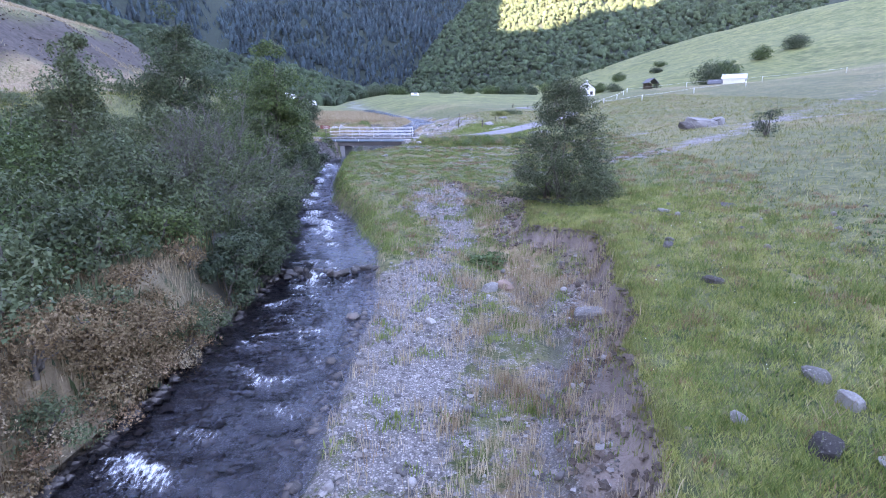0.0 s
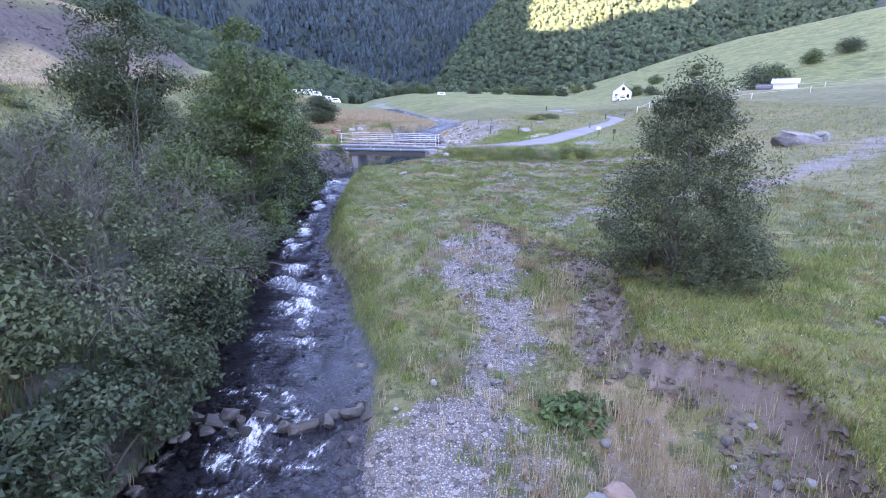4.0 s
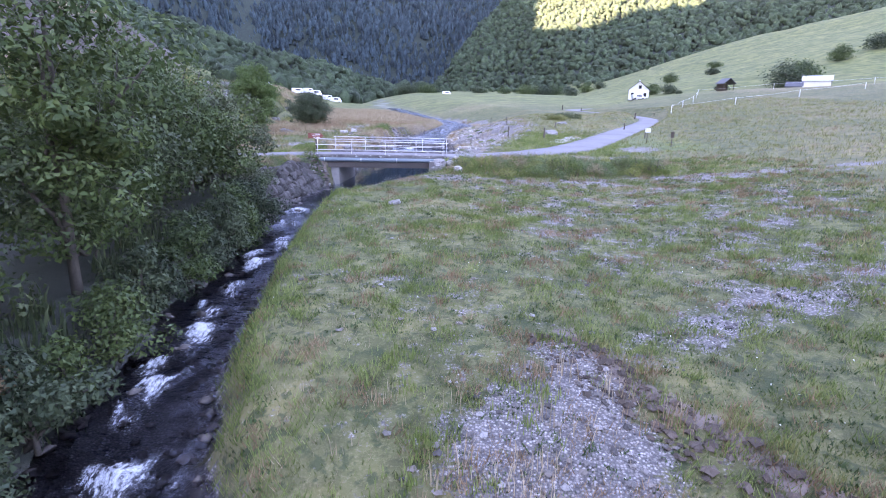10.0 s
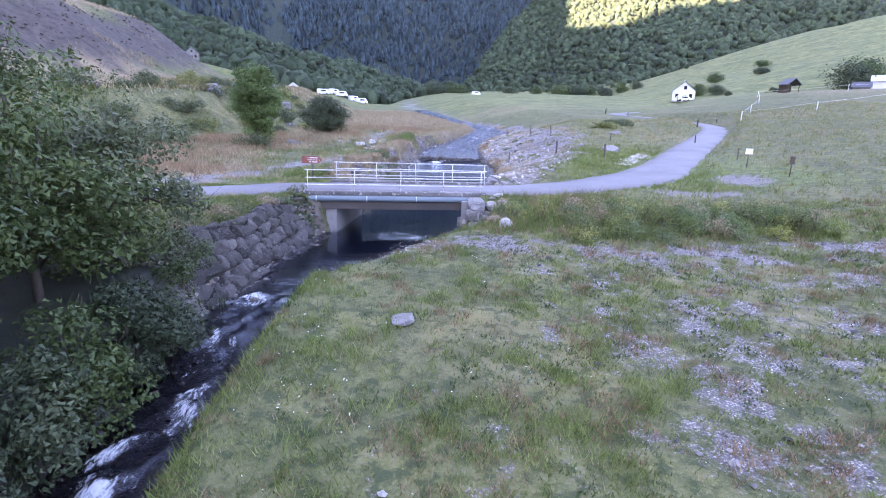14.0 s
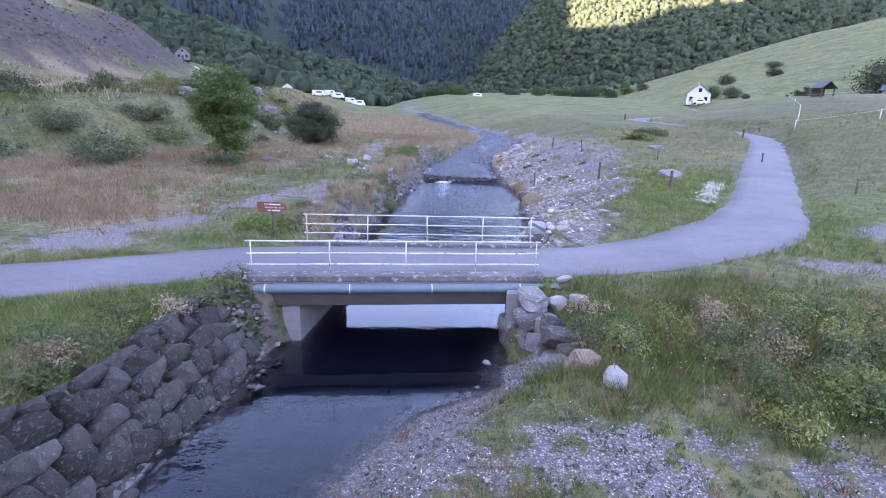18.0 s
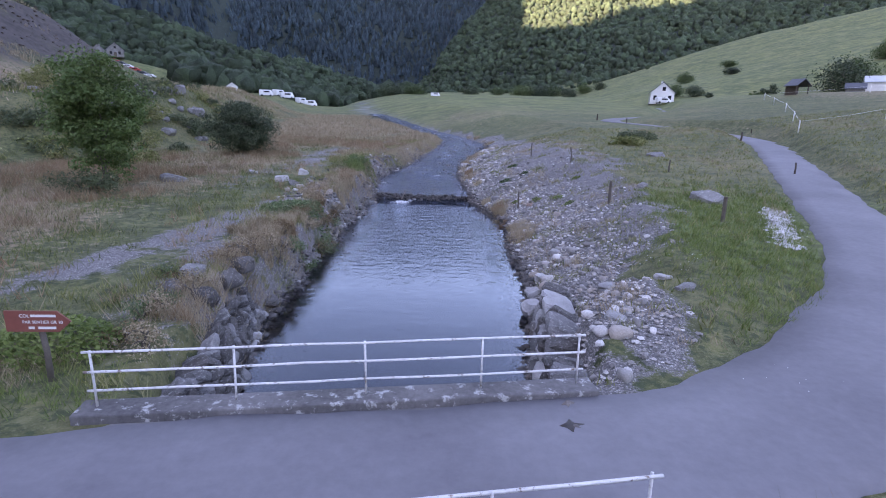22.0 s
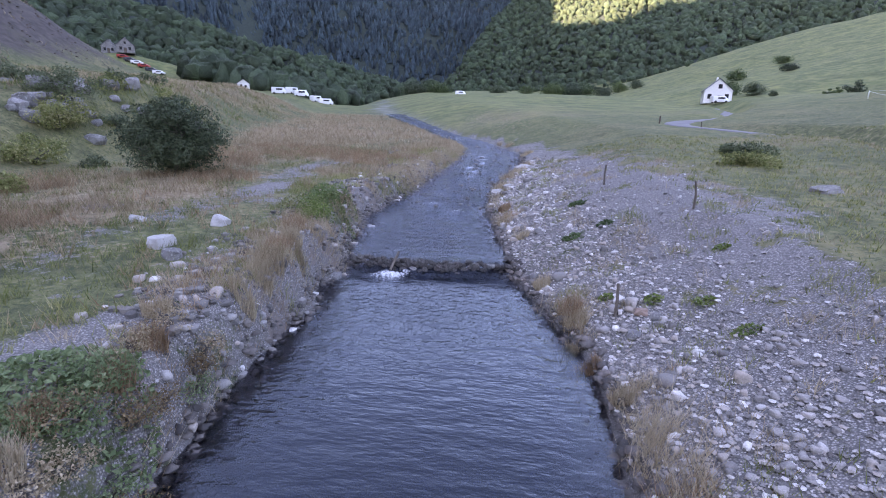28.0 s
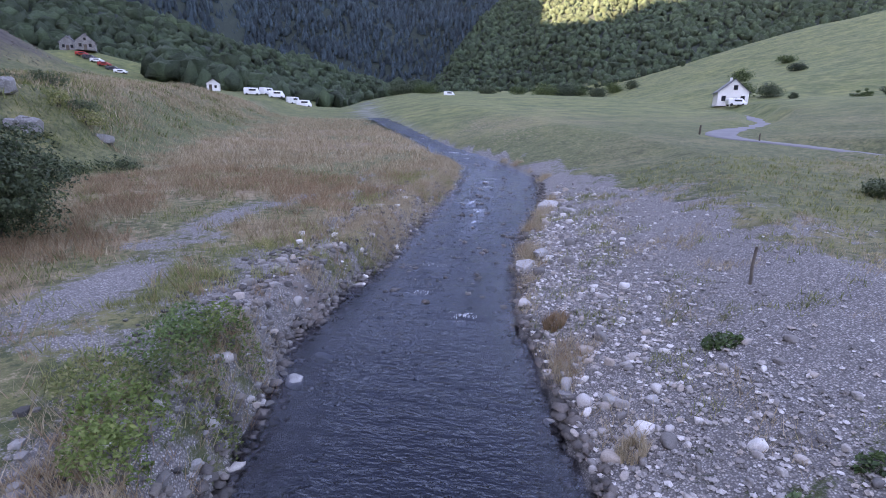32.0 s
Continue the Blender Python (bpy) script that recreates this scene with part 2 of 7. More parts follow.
# ---- meshes ----
def mesh_np(name, verts, faces, mats, smooth_faces=False, index=None, masks=None):
    """A mesh from arrays: faces is (n, 3) or (n, 4)."""
    me = bpy.data.meshes.new(name)
    verts, faces = np.asarray(verts, np.float32), np.asarray(faces, np.int32)
    n, k = faces.shape
    me.vertices.add(len(verts)), me.loops.add(n * k), me.polygons.add(n)
    me.vertices.foreach_set("co", verts.ravel())
    me.loops.foreach_set("vertex_index", faces.ravel())
    me.polygons.foreach_set("loop_start", np.arange(0, n * k, k, dtype=np.int32))
    me.polygons.foreach_set("use_smooth", np.full(n, smooth_faces, dtype=bool))
    for m in mats if isinstance(mats, (list, tuple)) else [mats]:
        me.materials.append(m)
    if index is not None:
        me.polygons.foreach_set("material_index", np.asarray(index, np.int32))
    for key, values in (masks or {}).items():
        a = me.attributes.new(key, 'FLOAT', 'POINT')
        a.data.foreach_set("value", np.asarray(values, np.float32))
    me.update(calc_edges=True)
    return me


def finish(bm, name, mats, smooth_faces=False):
    me = bpy.data.meshes.new(name)
    bmesh.ops.recalc_face_normals(bm, faces=bm.faces)
    for f in bm.faces:
        f.smooth = smooth_faces
    bm.to_mesh(me)
    bm.free()
    for m in mats if isinstance(mats, (list, tuple)) else [mats]:
        me.materials.append(m)
    return me


def part(name, data, parent, label="", m=None, kind=""):
    """Link a mesh as one object under a thing or a part."""
    ob = new(name, data)
    ob.parent = parent
    if m is not None:
        ob.matrix_basis = m
    return tagged(ob, label=label, kind=kind)


def thing(name, label, category, m=None, group="", kind=""):
    ob = new(name)
    ob.empty_display_size = 0.2
    if m is not None:
        ob.matrix_basis = m
    return tagged(ob, label, category, group, kind)


def box(bm, sx, sy, sz, m=Matrix(), bevel=0.0):
    r = bmesh.ops.create_cube(bm, size=1.0, matrix=m @ Matrix.Diagonal((sx, sy, sz, 1)))
    if bevel:
        edges = {e for v in r["verts"] for e in v.link_edges}
        bmesh.ops.bevel(bm, geom=list(edges), offset=bevel, segments=2, affect='EDGES', profile=0.5)
    return bm


def tube(points, radii, sides=7):
    """Vertices and triangles of a bent, tapering rod."""
    v, f = [], []
    for i, (p, r) in enumerate(zip(points, radii)):
        p = Vector(p)
        d = (Vector(points[min(i + 1, len(points) - 1)]) - Vector(points[max(i - 1, 0)])).normalized()
        a = d.orthogonal().normalized()
        b = d.cross(a)
        for k in range(sides):
            t = 2 * math.pi * k / sides
            v.append(tuple(p + (a * math.cos(t) + b * math.sin(t)) * r))
        if i:
            o, q = (i - 1) * sides, i * sides
            for k in range(sides):
                l = (k + 1) % sides
                f += [(o + k, o + l, q + l), (o + k, q + l, q + k)]
    c = len(v)
    v += [tuple(points[0]), tuple(points[-1])]
    for k in range(sides):
        l = (k + 1) % sides
        f += [(c, l, k), (c + 1, c - sides + k, c - sides + l)]
    return v, f


def joined(pieces):
    """Join (verts, faces) pairs."""
    vs, fs, o = [], [], 0
    for v, f in pieces:
        vs.append(np.asarray(v, np.float32))
        fs.append(np.asarray(f, np.int32) + o)
        o += len(v)
    return np.concatenate(vs), np.concatenate(fs)


# ---- materials ----
def material(name):
    m = bpy.data.materials.new(name)
    m.use_nodes = True
    return m, m.node_tree, m.node_tree.nodes["Principled BSDF"]


def node(nt, kind, **values):
    n = nt.nodes.new(kind)
    for key, value in values.items():
        n.inputs[key.replace("_", " ")].default_value = value
    return n


def coords(nt, space="Object"):
    return nt.nodes.new("ShaderNodeTexCoord").outputs[space]


def noise_of(nt, scale, detail=4.0, rough=0.55, space="Object", vector=None):
    n = node(nt, "ShaderNodeTexNoise", Scale=scale, Detail=detail, Roughness=rough)
    nt.links.new(vector if vector is not None else coords(nt, space), n.inputs["Vector"])
    return n.outputs["Fac"]


def ramp_of(nt, fac, stops):
    r = nt.nodes.new("ShaderNodeValToRGB")
    while len(r.color_ramp.elements) < len(stops):
        r.color_ramp.elements.new(0.5)
    for e, (p, c) in zip(r.color_ramp.elements, stops):
        e.position, e.color = p, (*c, 1)
    nt.links.new(fac, r.inputs[0])
    return r.outputs[0]


def mixed(nt, fac, a, b, how='MIX'):
    m = nt.nodes.new("ShaderNodeMix")
    m.data_type, m.blend_type = 'RGBA', how
    for s, v in ((m.inputs[0], fac), (m.inputs[6], a), (m.inputs[7], b)):
        if isinstance(v, (int, float)):
            s.default_value = v
        elif isinstance(v, tuple):
            s.default_value = (*v, 1)
        else:
            nt.links.new(v, s)
    return m.outputs[2]


def maths(nt, how, a, b=None, c=None, clamp=False):
    m = nt.nodes.new("ShaderNodeMath")
    m.operation, m.use_clamp = how, clamp
    for s, v in zip(m.inputs, (a, b, c)):
        if v is None:
            continue
        if isinstance(v, (int, float)):
            s.default_value = v
        else:
            nt.links.new(v, s)
    return m.outputs[0]


def bump(nt, bsdf, height, strength=0.4, distance=0.02):
    b = node(nt, "ShaderNodeBump", Strength=strength, Distance=distance)
    nt.links.new(height, b.inputs["Height"])
    nt.links.new(b.outputs[0], bsdf.inputs["Normal"])


def attribute(nt, name):
    a = nt.nodes.new("ShaderNodeAttribute")
    a.attribute_name = name
    return a.outputs["Fac"]


def surface(name, dark, light, scale=6.0, rough=0.85, relief=0.4, distance=0.02, per='object', spread=0.35, metal=0.0, spots=None, space="Object"):
    """A weathered solid: two scales of variation, relief, and one tone a piece."""
    m, nt, b = material(name)
    big = noise_of(nt, scale * 0.25, 3, space=space)
    fine = noise_of(nt, scale * 4, 6, 0.65, space=space)
    f = maths(nt, 'ADD', maths(nt, 'MULTIPLY', big, 0.6), maths(nt, 'MULTIPLY', fine, 0.4))
    col = ramp_of(nt, f, ((0.32, dark), (0.68, light)))
    if per == 'object':
        rnd = nt.nodes.new("ShaderNodeObjectInfo").outputs["Random"]
    else:
        rnd = nt.nodes.new("ShaderNodeNewGeometry").outputs["Random Per Island"]
    tone = maths(nt, 'MULTIPLY_ADD', rnd, spread, 1 - spread / 2)
    vc = nt.nodes.new("ShaderNodeVectorMath")
    vc.operation = 'SCALE'
    nt.links.new(col, vc.inputs[0]), nt.links.new(tone, vc.inputs["Scale"])
    col = vc.outputs[0]
    if spots:
        sp = ramp_of(nt, noise_of(nt, scale * 1.7, 5, 0.7, space=space), ((0.56, (0, 0, 0)), (0.64, (1, 1, 1))))
        col = mixed(nt, sp, col, spots)
    nt.links.new(col, b.inputs["Base Color"])
    b.inputs["Roughness"].default_value, b.inputs["Metallic"].default_value = rough, metal
    if relief:
        bump(nt, b, fine, relief, distance)
    return m


def leafy(name, stops, rough=0.6, see=0.25):
    """Leaves: one tone a leaf, light through them."""
    m, nt, b = material(name)
    rnd = nt.nodes.new("ShaderNodeNewGeometry").outputs["Random Per Island"]
    patch = noise_of(nt, 0.9, 2)
    f = maths(nt, 'ADD', maths(nt, 'MULTIPLY', rnd, 0.5), maths(nt, 'MULTIPLY', maths(nt, 'SUBTRACT', patch, 0.22), 0.9))
    plant_tone = nt.nodes.new("ShaderNodeObjectInfo").outputs["Random"]
    f = maths(nt, 'ADD', f, maths(nt, 'MULTIPLY', maths(nt, 'SUBTRACT', plant_tone, 0.5), 0.30))
    col = ramp_of(nt, f, stops)
    nt.links.new(col, b.inputs["Base Color"])
    b.inputs["Roughness"].default_value = rough
    b.inputs["Specular IOR Level"].default_value = 0.3
    t = nt.nodes.new("ShaderNodeBsdfTranslucent")
    nt.links.new(col, t.inputs[0])
    mix = nt.nodes.new("ShaderNodeMixShader")
    mix.inputs[0].default_value = see
    nt.links.new(b.outputs[0], mix.inputs[1]), nt.links.new(t.outputs[0], mix.inputs[2])
    nt.links.new(mix.outputs[0], nt.nodes["Material Output"].inputs[0])
    return m


def ground_material():
    """One sheet: turf, dry grass, gravel, bare soil and wet bed, told apart by masks of the plan."""
    m, nt, b = material("ground")
    pos = nt.nodes.new("ShaderNodeNewGeometry").outputs["Position"]
    n1 = noise_of(nt, 0.35, 4, vector=pos)
    n2 = noise_of(nt, 2.4, 6, 0.65, vector=pos)
    n3 = noise_of(nt, 17.0, 6, 0.7, vector=pos)
    turf = ramp_of(nt, n2, ((0.32, (0.038, 0.050, 0.016)), (0.5, (0.092, 0.106, 0.036)), (0.68, (0.165, 0.158, 0.068))))
    n0 = noise_of(nt, 0.06, 5, 0.6, vector=pos)
    turf = mixed(nt, ramp_of(nt, n0, ((0.48, (0, 0, 0)), (0.66, (0.75, 0.75, 0.75)))), turf, (0.21, 0.175, 0.085))
    turf = mixed(nt, ramp_of(nt, n3, ((0.5, (0, 0, 0)), (0.7, (1, 1, 1)))), turf, (0.195, 0.182, 0.092))
    nm = ramp_of(nt, noise_of(nt, 0.75, 5, 0.6, vector=pos), ((0.36, (0.58, 0.62, 0.55)), (0.5, (0.95, 0.95, 0.95)), (0.66, (1.2, 1.12, 1.05))))
    turf = mixed(nt, 1.0, turf, nm, 'MULTIPLY')
    tuft = ramp_of(nt, noise_of(nt, 3.6, 4, 0.6, vector=pos), ((0.53, (0, 0, 0)), (0.60, (0.75, 0.75, 0.75))))
    turf = mixed(nt, tuft, turf, (0.030, 0.050, 0.016))
    lush = ramp_of(nt, n2, ((0.32, (0.048, 0.076, 0.020)), (0.68, (0.150, 0.190, 0.054))))
    far = mixed(nt, 0.35, ramp_of(nt, n1, ((0.34, (0.065, 0.098, 0.025)), (0.5, (0.125, 0.160, 0.041)), (0.66, (0.21, 0.218, 0.072)))), turf)
    sweep = ramp_of(nt, noise_of(nt, 0.11, 8, 0.72, vector=pos), ((0.38, (0.60, 0.66, 0.58)), (0.5, (1.0, 1.0, 1.0)), (0.62, (1.28, 1.18, 1.12))))
    far = mixed(nt, 1.0, far, sweep, 'MULTIPLY')
    dry = ramp_of(nt, n2, ((0.28, (0.11, 0.082, 0.048)), (0.5, (0.22, 0.17, 0.10)), (0.72, (0.35, 0.285, 0.18))))
    dry = mixed(nt, ramp_of(nt, n1, ((0.42, (0, 0, 0)), (0.62, (0.6, 0.6, 0.6)))), dry, (0.20, 0.125, 0.075))
    vor = node(nt, "ShaderNodeTexVoronoi", Scale=24.0)
    nt.links.new(pos, vor.inputs["Vector"])
    peb = nt.nodes.new("ShaderNodeSeparateColor")
    nt.links.new(vor.outputs["Color"], peb.inputs[0])
    stone = ramp_of(nt, peb.outputs[0], ((0.1, (0.16, 0.15, 0.139)), (0.5, (0.265, 0.25, 0.232)), (0.75, (0.34, 0.315, 0.29)), (0.95, (0.47, 0.45, 0.43))))
    stone = mixed(nt, ramp_of(nt, vor.outputs["Distance"], ((0.28, (0, 0, 0)), (0.62, (0.8, 0.8, 0.8)))), stone, (0.09, 0.085, 0.085))
    soil = mixed(nt, ramp_of(nt, n1, ((0.4, (0, 0, 0)), (0.6, (0.7, 0.7, 0.7)))), ramp_of(nt, n2, ((0.3, (0.12, 0.097, 0.083)), (0.7, (0.265, 0.222, 0.195)))), (0.15, 0.12, 0.10))
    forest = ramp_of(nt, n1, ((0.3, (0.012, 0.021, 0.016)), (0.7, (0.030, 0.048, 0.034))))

    def cover(base, top, name, a=0.38, z=0.62):
        f = maths(nt, 'ADD', attribute(nt, name), maths(nt, 'MULTIPLY', maths(nt, 'SUBTRACT', n2, 0.5), 1.5))
        f = maths(nt, 'ADD', f, maths(nt, 'MULTIPLY', maths(nt, 'SUBTRACT', n3, 0.5), 0.9))
        r = nt.nodes.new("ShaderNodeMapRange")
        r.interpolation_type = 'SMOOTHSTEP'
        r.inputs[1].default_value, r.inputs[2].default_value = a, z
        nt.links.new(f, r.inputs[0])
        return mixed(nt, r.outputs[0], base, top), r.outputs[0]

    col, _ = cover(turf, lush, "lush")
    col = mixed(nt, attribute(nt, "hill"), col, far)
    col, _ = cover(col, dry, "dry")
    col, fg = cover(col, stone, "gravel")
    soil = mixed(nt, 1.0, soil, ramp_of(nt, noise_of(nt, 0.5, 8, 0.75, vector=pos), ((0.36, (0.62, 0.60, 0.59)), (0.6, (1.15, 1.13, 1.12)))), 'MULTIPLY')
    col, _ = cover(col, soil, "soil")
    col, _ = cover(col, ramp_of(nt, noise_of(nt, 0.8, 7, 0.7, vector=pos), ((0.35, (0.030, 0.025, 0.023)), (0.65, (0.095, 0.076, 0.066)))), "scar", 0.2, 0.9)
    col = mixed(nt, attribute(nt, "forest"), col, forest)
    wet = attribute(nt, "wet")
    col = mixed(nt, maths(nt, 'MULTIPLY', wet, 0.62), col, (0.02, 0.018, 0.016))
    nt.links.new(col, b.inputs["Base Color"])
    rough = maths(nt, 'SUBTRACT', 0.95, maths(nt, 'MULTIPLY', wet, 0.55))
    nt.links.new(rough, b.inputs["Roughness"])
    h = maths(nt, 'ADD', maths(nt, 'MULTIPLY', n3, 0.7), maths(nt, 'MULTIPLY', maths(nt, 'MULTIPLY', vor.outputs["Distance"], fg), -0.8))
    bump(nt, b, h, 0.7, 0.05)
    return m


def water_material():
    m, nt, b = material("water")
    nt.nodes.remove(b)
    pos = nt.nodes.new("ShaderNodeNewGeometry").outputs["Position"]
    wave = nt.nodes.new("ShaderNodeMapping")
    wave.inputs["Scale"].default_value = (0.7, 1.5, 1.0)
    nt.links.new(pos, wave.inputs[0])
    n1, n2 = noise_of(nt, 1.5, 3, vector=wave.outputs[0]), noise_of(nt, 6.0, 3, vector=wave.outputs[0])
    h = maths(nt, 'ADD', n1, maths(nt, 'MULTIPLY', n2, 0.22))
    bp = node(nt, "ShaderNodeBump", Strength=0.5, Distance=0.17)
    nt.links.new(maths(nt, 'MULTIPLY_ADD', attribute(nt, "rough"), 1.2, 0.0), bp.inputs["Strength"])
    nt.links.new(h, bp.inputs["Height"])
    clear = nt.nodes.new("ShaderNodeBsdfTransparent")
    nt.links.new(mixed(nt, attribute(nt, "deep"), (0.84, 0.83, 0.86), (0.06, 0.085, 0.15)), clear.inputs[0])
    gloss = node(nt, "ShaderNodeBsdfGlossy", Roughness=0.04)
    # Sky blue is tinted into the reflection, and rapid stretches get it dimmed.
    nt.links.new(mixed(nt, attribute(nt, "dim_gloss"), (0.80, 0.89, 1.0), (0.40, 0.43, 0.52)), gloss.inputs[0])
    nt.links.new(bp.outputs[0], gloss.inputs["Normal"])
    body = node(nt, "ShaderNodeBsdfDiffuse")
    body.inputs[0].default_value = (0.028, 0.042, 0.092, 1)
    inner = nt.nodes.new("ShaderNodeMixShader")
    nt.links.new(maths(nt, 'MULTIPLY', attribute(nt, "deep"), 0.07), inner.inputs[0])
    nt.links.new(clear.outputs[0], inner.inputs[1]), nt.links.new(body.outputs[0], inner.inputs[2])
    fr = node(nt, "ShaderNodeFresnel", IOR=1.47)
    nt.links.new(bp.outputs[0], fr.inputs["Normal"])
    mix = nt.nodes.new("ShaderNodeMixShader")
    nt.links.new(fr.outputs[0], mix.inputs[0])
    nt.links.new(inner.outputs[0], mix.inputs[1]), nt.links.new(gloss.outputs[0], mix.inputs[2])
    foam = node(nt, "ShaderNodeBsdfDiffuse")
    foam.inputs[0].default_value = (0.66, 0.69, 0.72, 1)
    st = nt.nodes.new("ShaderNodeMapping")
    st.inputs["Scale"].default_value = (1.3, 0.5, 1.0)
    nt.links.new(pos, st.inputs[0])
    streak = noise_of(nt, 10.0, 7, 0.76, vector=st.outputs[0])
    f = maths(nt, 'ADD', attribute(nt, "foam"), maths(nt, 'MULTIPLY', maths(nt, 'SUBTRACT', streak, 0.5), 2.4))
    r = nt.nodes.new("ShaderNodeMapRange")
    r.inputs[1].default_value, r.inputs[2].default_value, r.inputs[4].default_value = 0.5, 1.1, 0.9
    nt.links.new(f, r.inputs[0])
    out = nt.nodes.new("ShaderNodeMixShader")
    nt.links.new(r.outputs[0], out.inputs[0])
    nt.links.new(mix.outputs[0], out.inputs[1]), nt.links.new(foam.outputs[0], out.inputs[2])
    nt.links.new(out.outputs[0], nt.nodes["Material Output"].inputs[0])
    return m


GROUND = ground_material()
WATER = water_material()
ASPHALT = surface("asphalt", (0.125, 0.12, 0.13), (0.20, 0.195, 0.205), 1.2, 0.8, 0.3, 0.006, spread=0.0)
CONCRETE = surface("old concrete", (0.055, 0.053, 0.052), (0.20, 0.19, 0.185), 2.5, 0.9, 0.5, 0.01, spread=0.1, spots=(0.42, 0.42, 0.40))
SMOOTH_CONCRETE = surface("abutment concrete", (0.15, 0.146, 0.143), (0.25, 0.243, 0.236), 1.4, 0.9, 0.3, 0.006, spread=0.05)
STEEL_DARK = surface("dark girder steel", (0.03, 0.028, 0.028), (0.075, 0.06, 0.05), 3, 0.6, 0.3, 0.004)
PIPE_BLUE = surface("blue-grey painted pipe", (0.085, 0.125, 0.150), (0.135, 0.178, 0.200), 2, 0.55, 0.2, 0.003)
RAIL_PAINT = surface("flaking white rail paint", (0.52, 0.51, 0.50), (0.80, 0.79, 0.77), 5, 0.5, 0.3, 0.002, spread=0.06, spots=(0.20, 0.15, 0.12))
ROCK = surface("grey boulder", (0.10, 0.097, 0.094), (0.29, 0.282, 0.275), 3.0, 0.9, 1.0, 0.04, spread=0.5, spots=(0.40, 0.395, 0.37))
ROCK_PALE = surface("pale boulder", (0.26, 0.252, 0.245), (0.50, 0.49, 0.475), 3.0, 0.9, 0.9, 0.03, spread=0.25)
ROCK_RED = surface("rusty boulder", (0.19, 0.12, 0.09), (0.34, 0.25, 0.20), 3.5, 0.9, 0.6, 0.02, spread=0.2)
ROCK_WET = surface("wet dark stone", (0.02, 0.018, 0.017), (0.08, 0.07, 0.062), 5, 0.35, 0.5, 0.012, spread=0.5)
ROCK_FACE = surface("grey-brown wall stone", (0.042, 0.038, 0.035), (0.135, 0.125, 0.116), 2.6, 0.9, 1.0, 0.05, spread=0.7, spots=(0.30, 0.292, 0.275))
# Dark stone, deepened further for the tree shade lying on the retaining wall.
ROCK_WALL = surface("dark wall stone, shade in colour", (0.024, 0.021, 0.020), (0.095, 0.086, 0.080), 3.0, 0.9, 1.0, 0.05, spread=0.9, spots=(0.17, 0.163, 0.152))


def pebble_material(name, tone):
    """Mixed river stones: a few pale or tan ones among the grey."""
    m, nt, b = material(name)
    rnd = nt.nodes.new("ShaderNodeNewGeometry").outputs["Random Per Island"]
    col = ramp_of(nt, rnd, ((0.0, (0.14, 0.133, 0.126)), (0.25, (0.27, 0.258, 0.245)), (0.55, (0.40, 0.384, 0.365)), (0.70, (0.42, 0.37, 0.32)), (0.82, (0.50, 0.48, 0.46)), (0.93, (0.70, 0.685, 0.66))))
    grain = ramp_of(nt, noise_of(nt, 30, 5, 0.65), ((0.3, (0.62 * tone, 0.61 * tone, 0.60 * tone)), (0.7, (tone, 0.985 * tone, 0.97 * tone))))
    nt.links.new(mixed(nt, 1.0, col, grain, 'MULTIPLY'), b.inputs["Base Color"])
    b.inputs["Roughness"].default_value = 0.9
    bump(nt, b, noise_of(nt, 40, 4), 0.4, 0.006)
    return m


PEBBLE, BANK_PEBBLE, MEADOW_PEBBLE = pebble_material("river gravel", 1.06), pebble_material("dark bank stones", 0.5), pebble_material("meadow gravel", 0.54)
WOOD_GREY = surface("weathered wood", (0.08, 0.065, 0.05), (0.20, 0.17, 0.14), 6, 0.9, 0.6, 0.008, spread=0.3)
BARK = surface("bark", (0.05, 0.042, 0.035), (0.15, 0.13, 0.11), 7, 0.9, 0.8, 0.01, spread=0.2)


# ---- ground, stream, road ----
def axis(core, step, lo, hi, grow=1.09, most=45.0):
    a = list(np.arange(core[0], core[1] + step / 2, step))
    s, up = step, [a[-1]]
    while up[-1] < hi:
        s = min(s * grow, most)
        up.append(up[-1] + s)
    s, down = step, [a[0]]
    while down[-1] > lo:
        s = min(s * grow, most)
        down.append(down[-1] - s)
    return np.array(down[:0:-1] + a + up[1:])


def build_ground():
    xs, ys = axis((-15, 11), 0.22, -1700, 1500, 1.10), axis((4, 102), 0.26, -900, 2300, 1.07)
    gx, gy = np.meshgrid(xs, ys)
    x, y = gx.ravel(), gy.ravel()
    z = ground_z(x, y)
    nx, ny = len(xs), len(ys)
    i = (np.arange(ny - 1)[:, None] * nx + np.arange(nx - 1)[None, :]).ravel()
    faces = np.stack([i, i + 1, i + nx + 1, i + nx], 1)
    me = mesh_np("ground", np.stack([x, y, z], 1), faces, GROUND, True, None, cover_masks(x, y, z))
    return tagged(new("ground", me), "valley floor of meadow, gravel bars and wooded slopes", "ground", kind="structure")


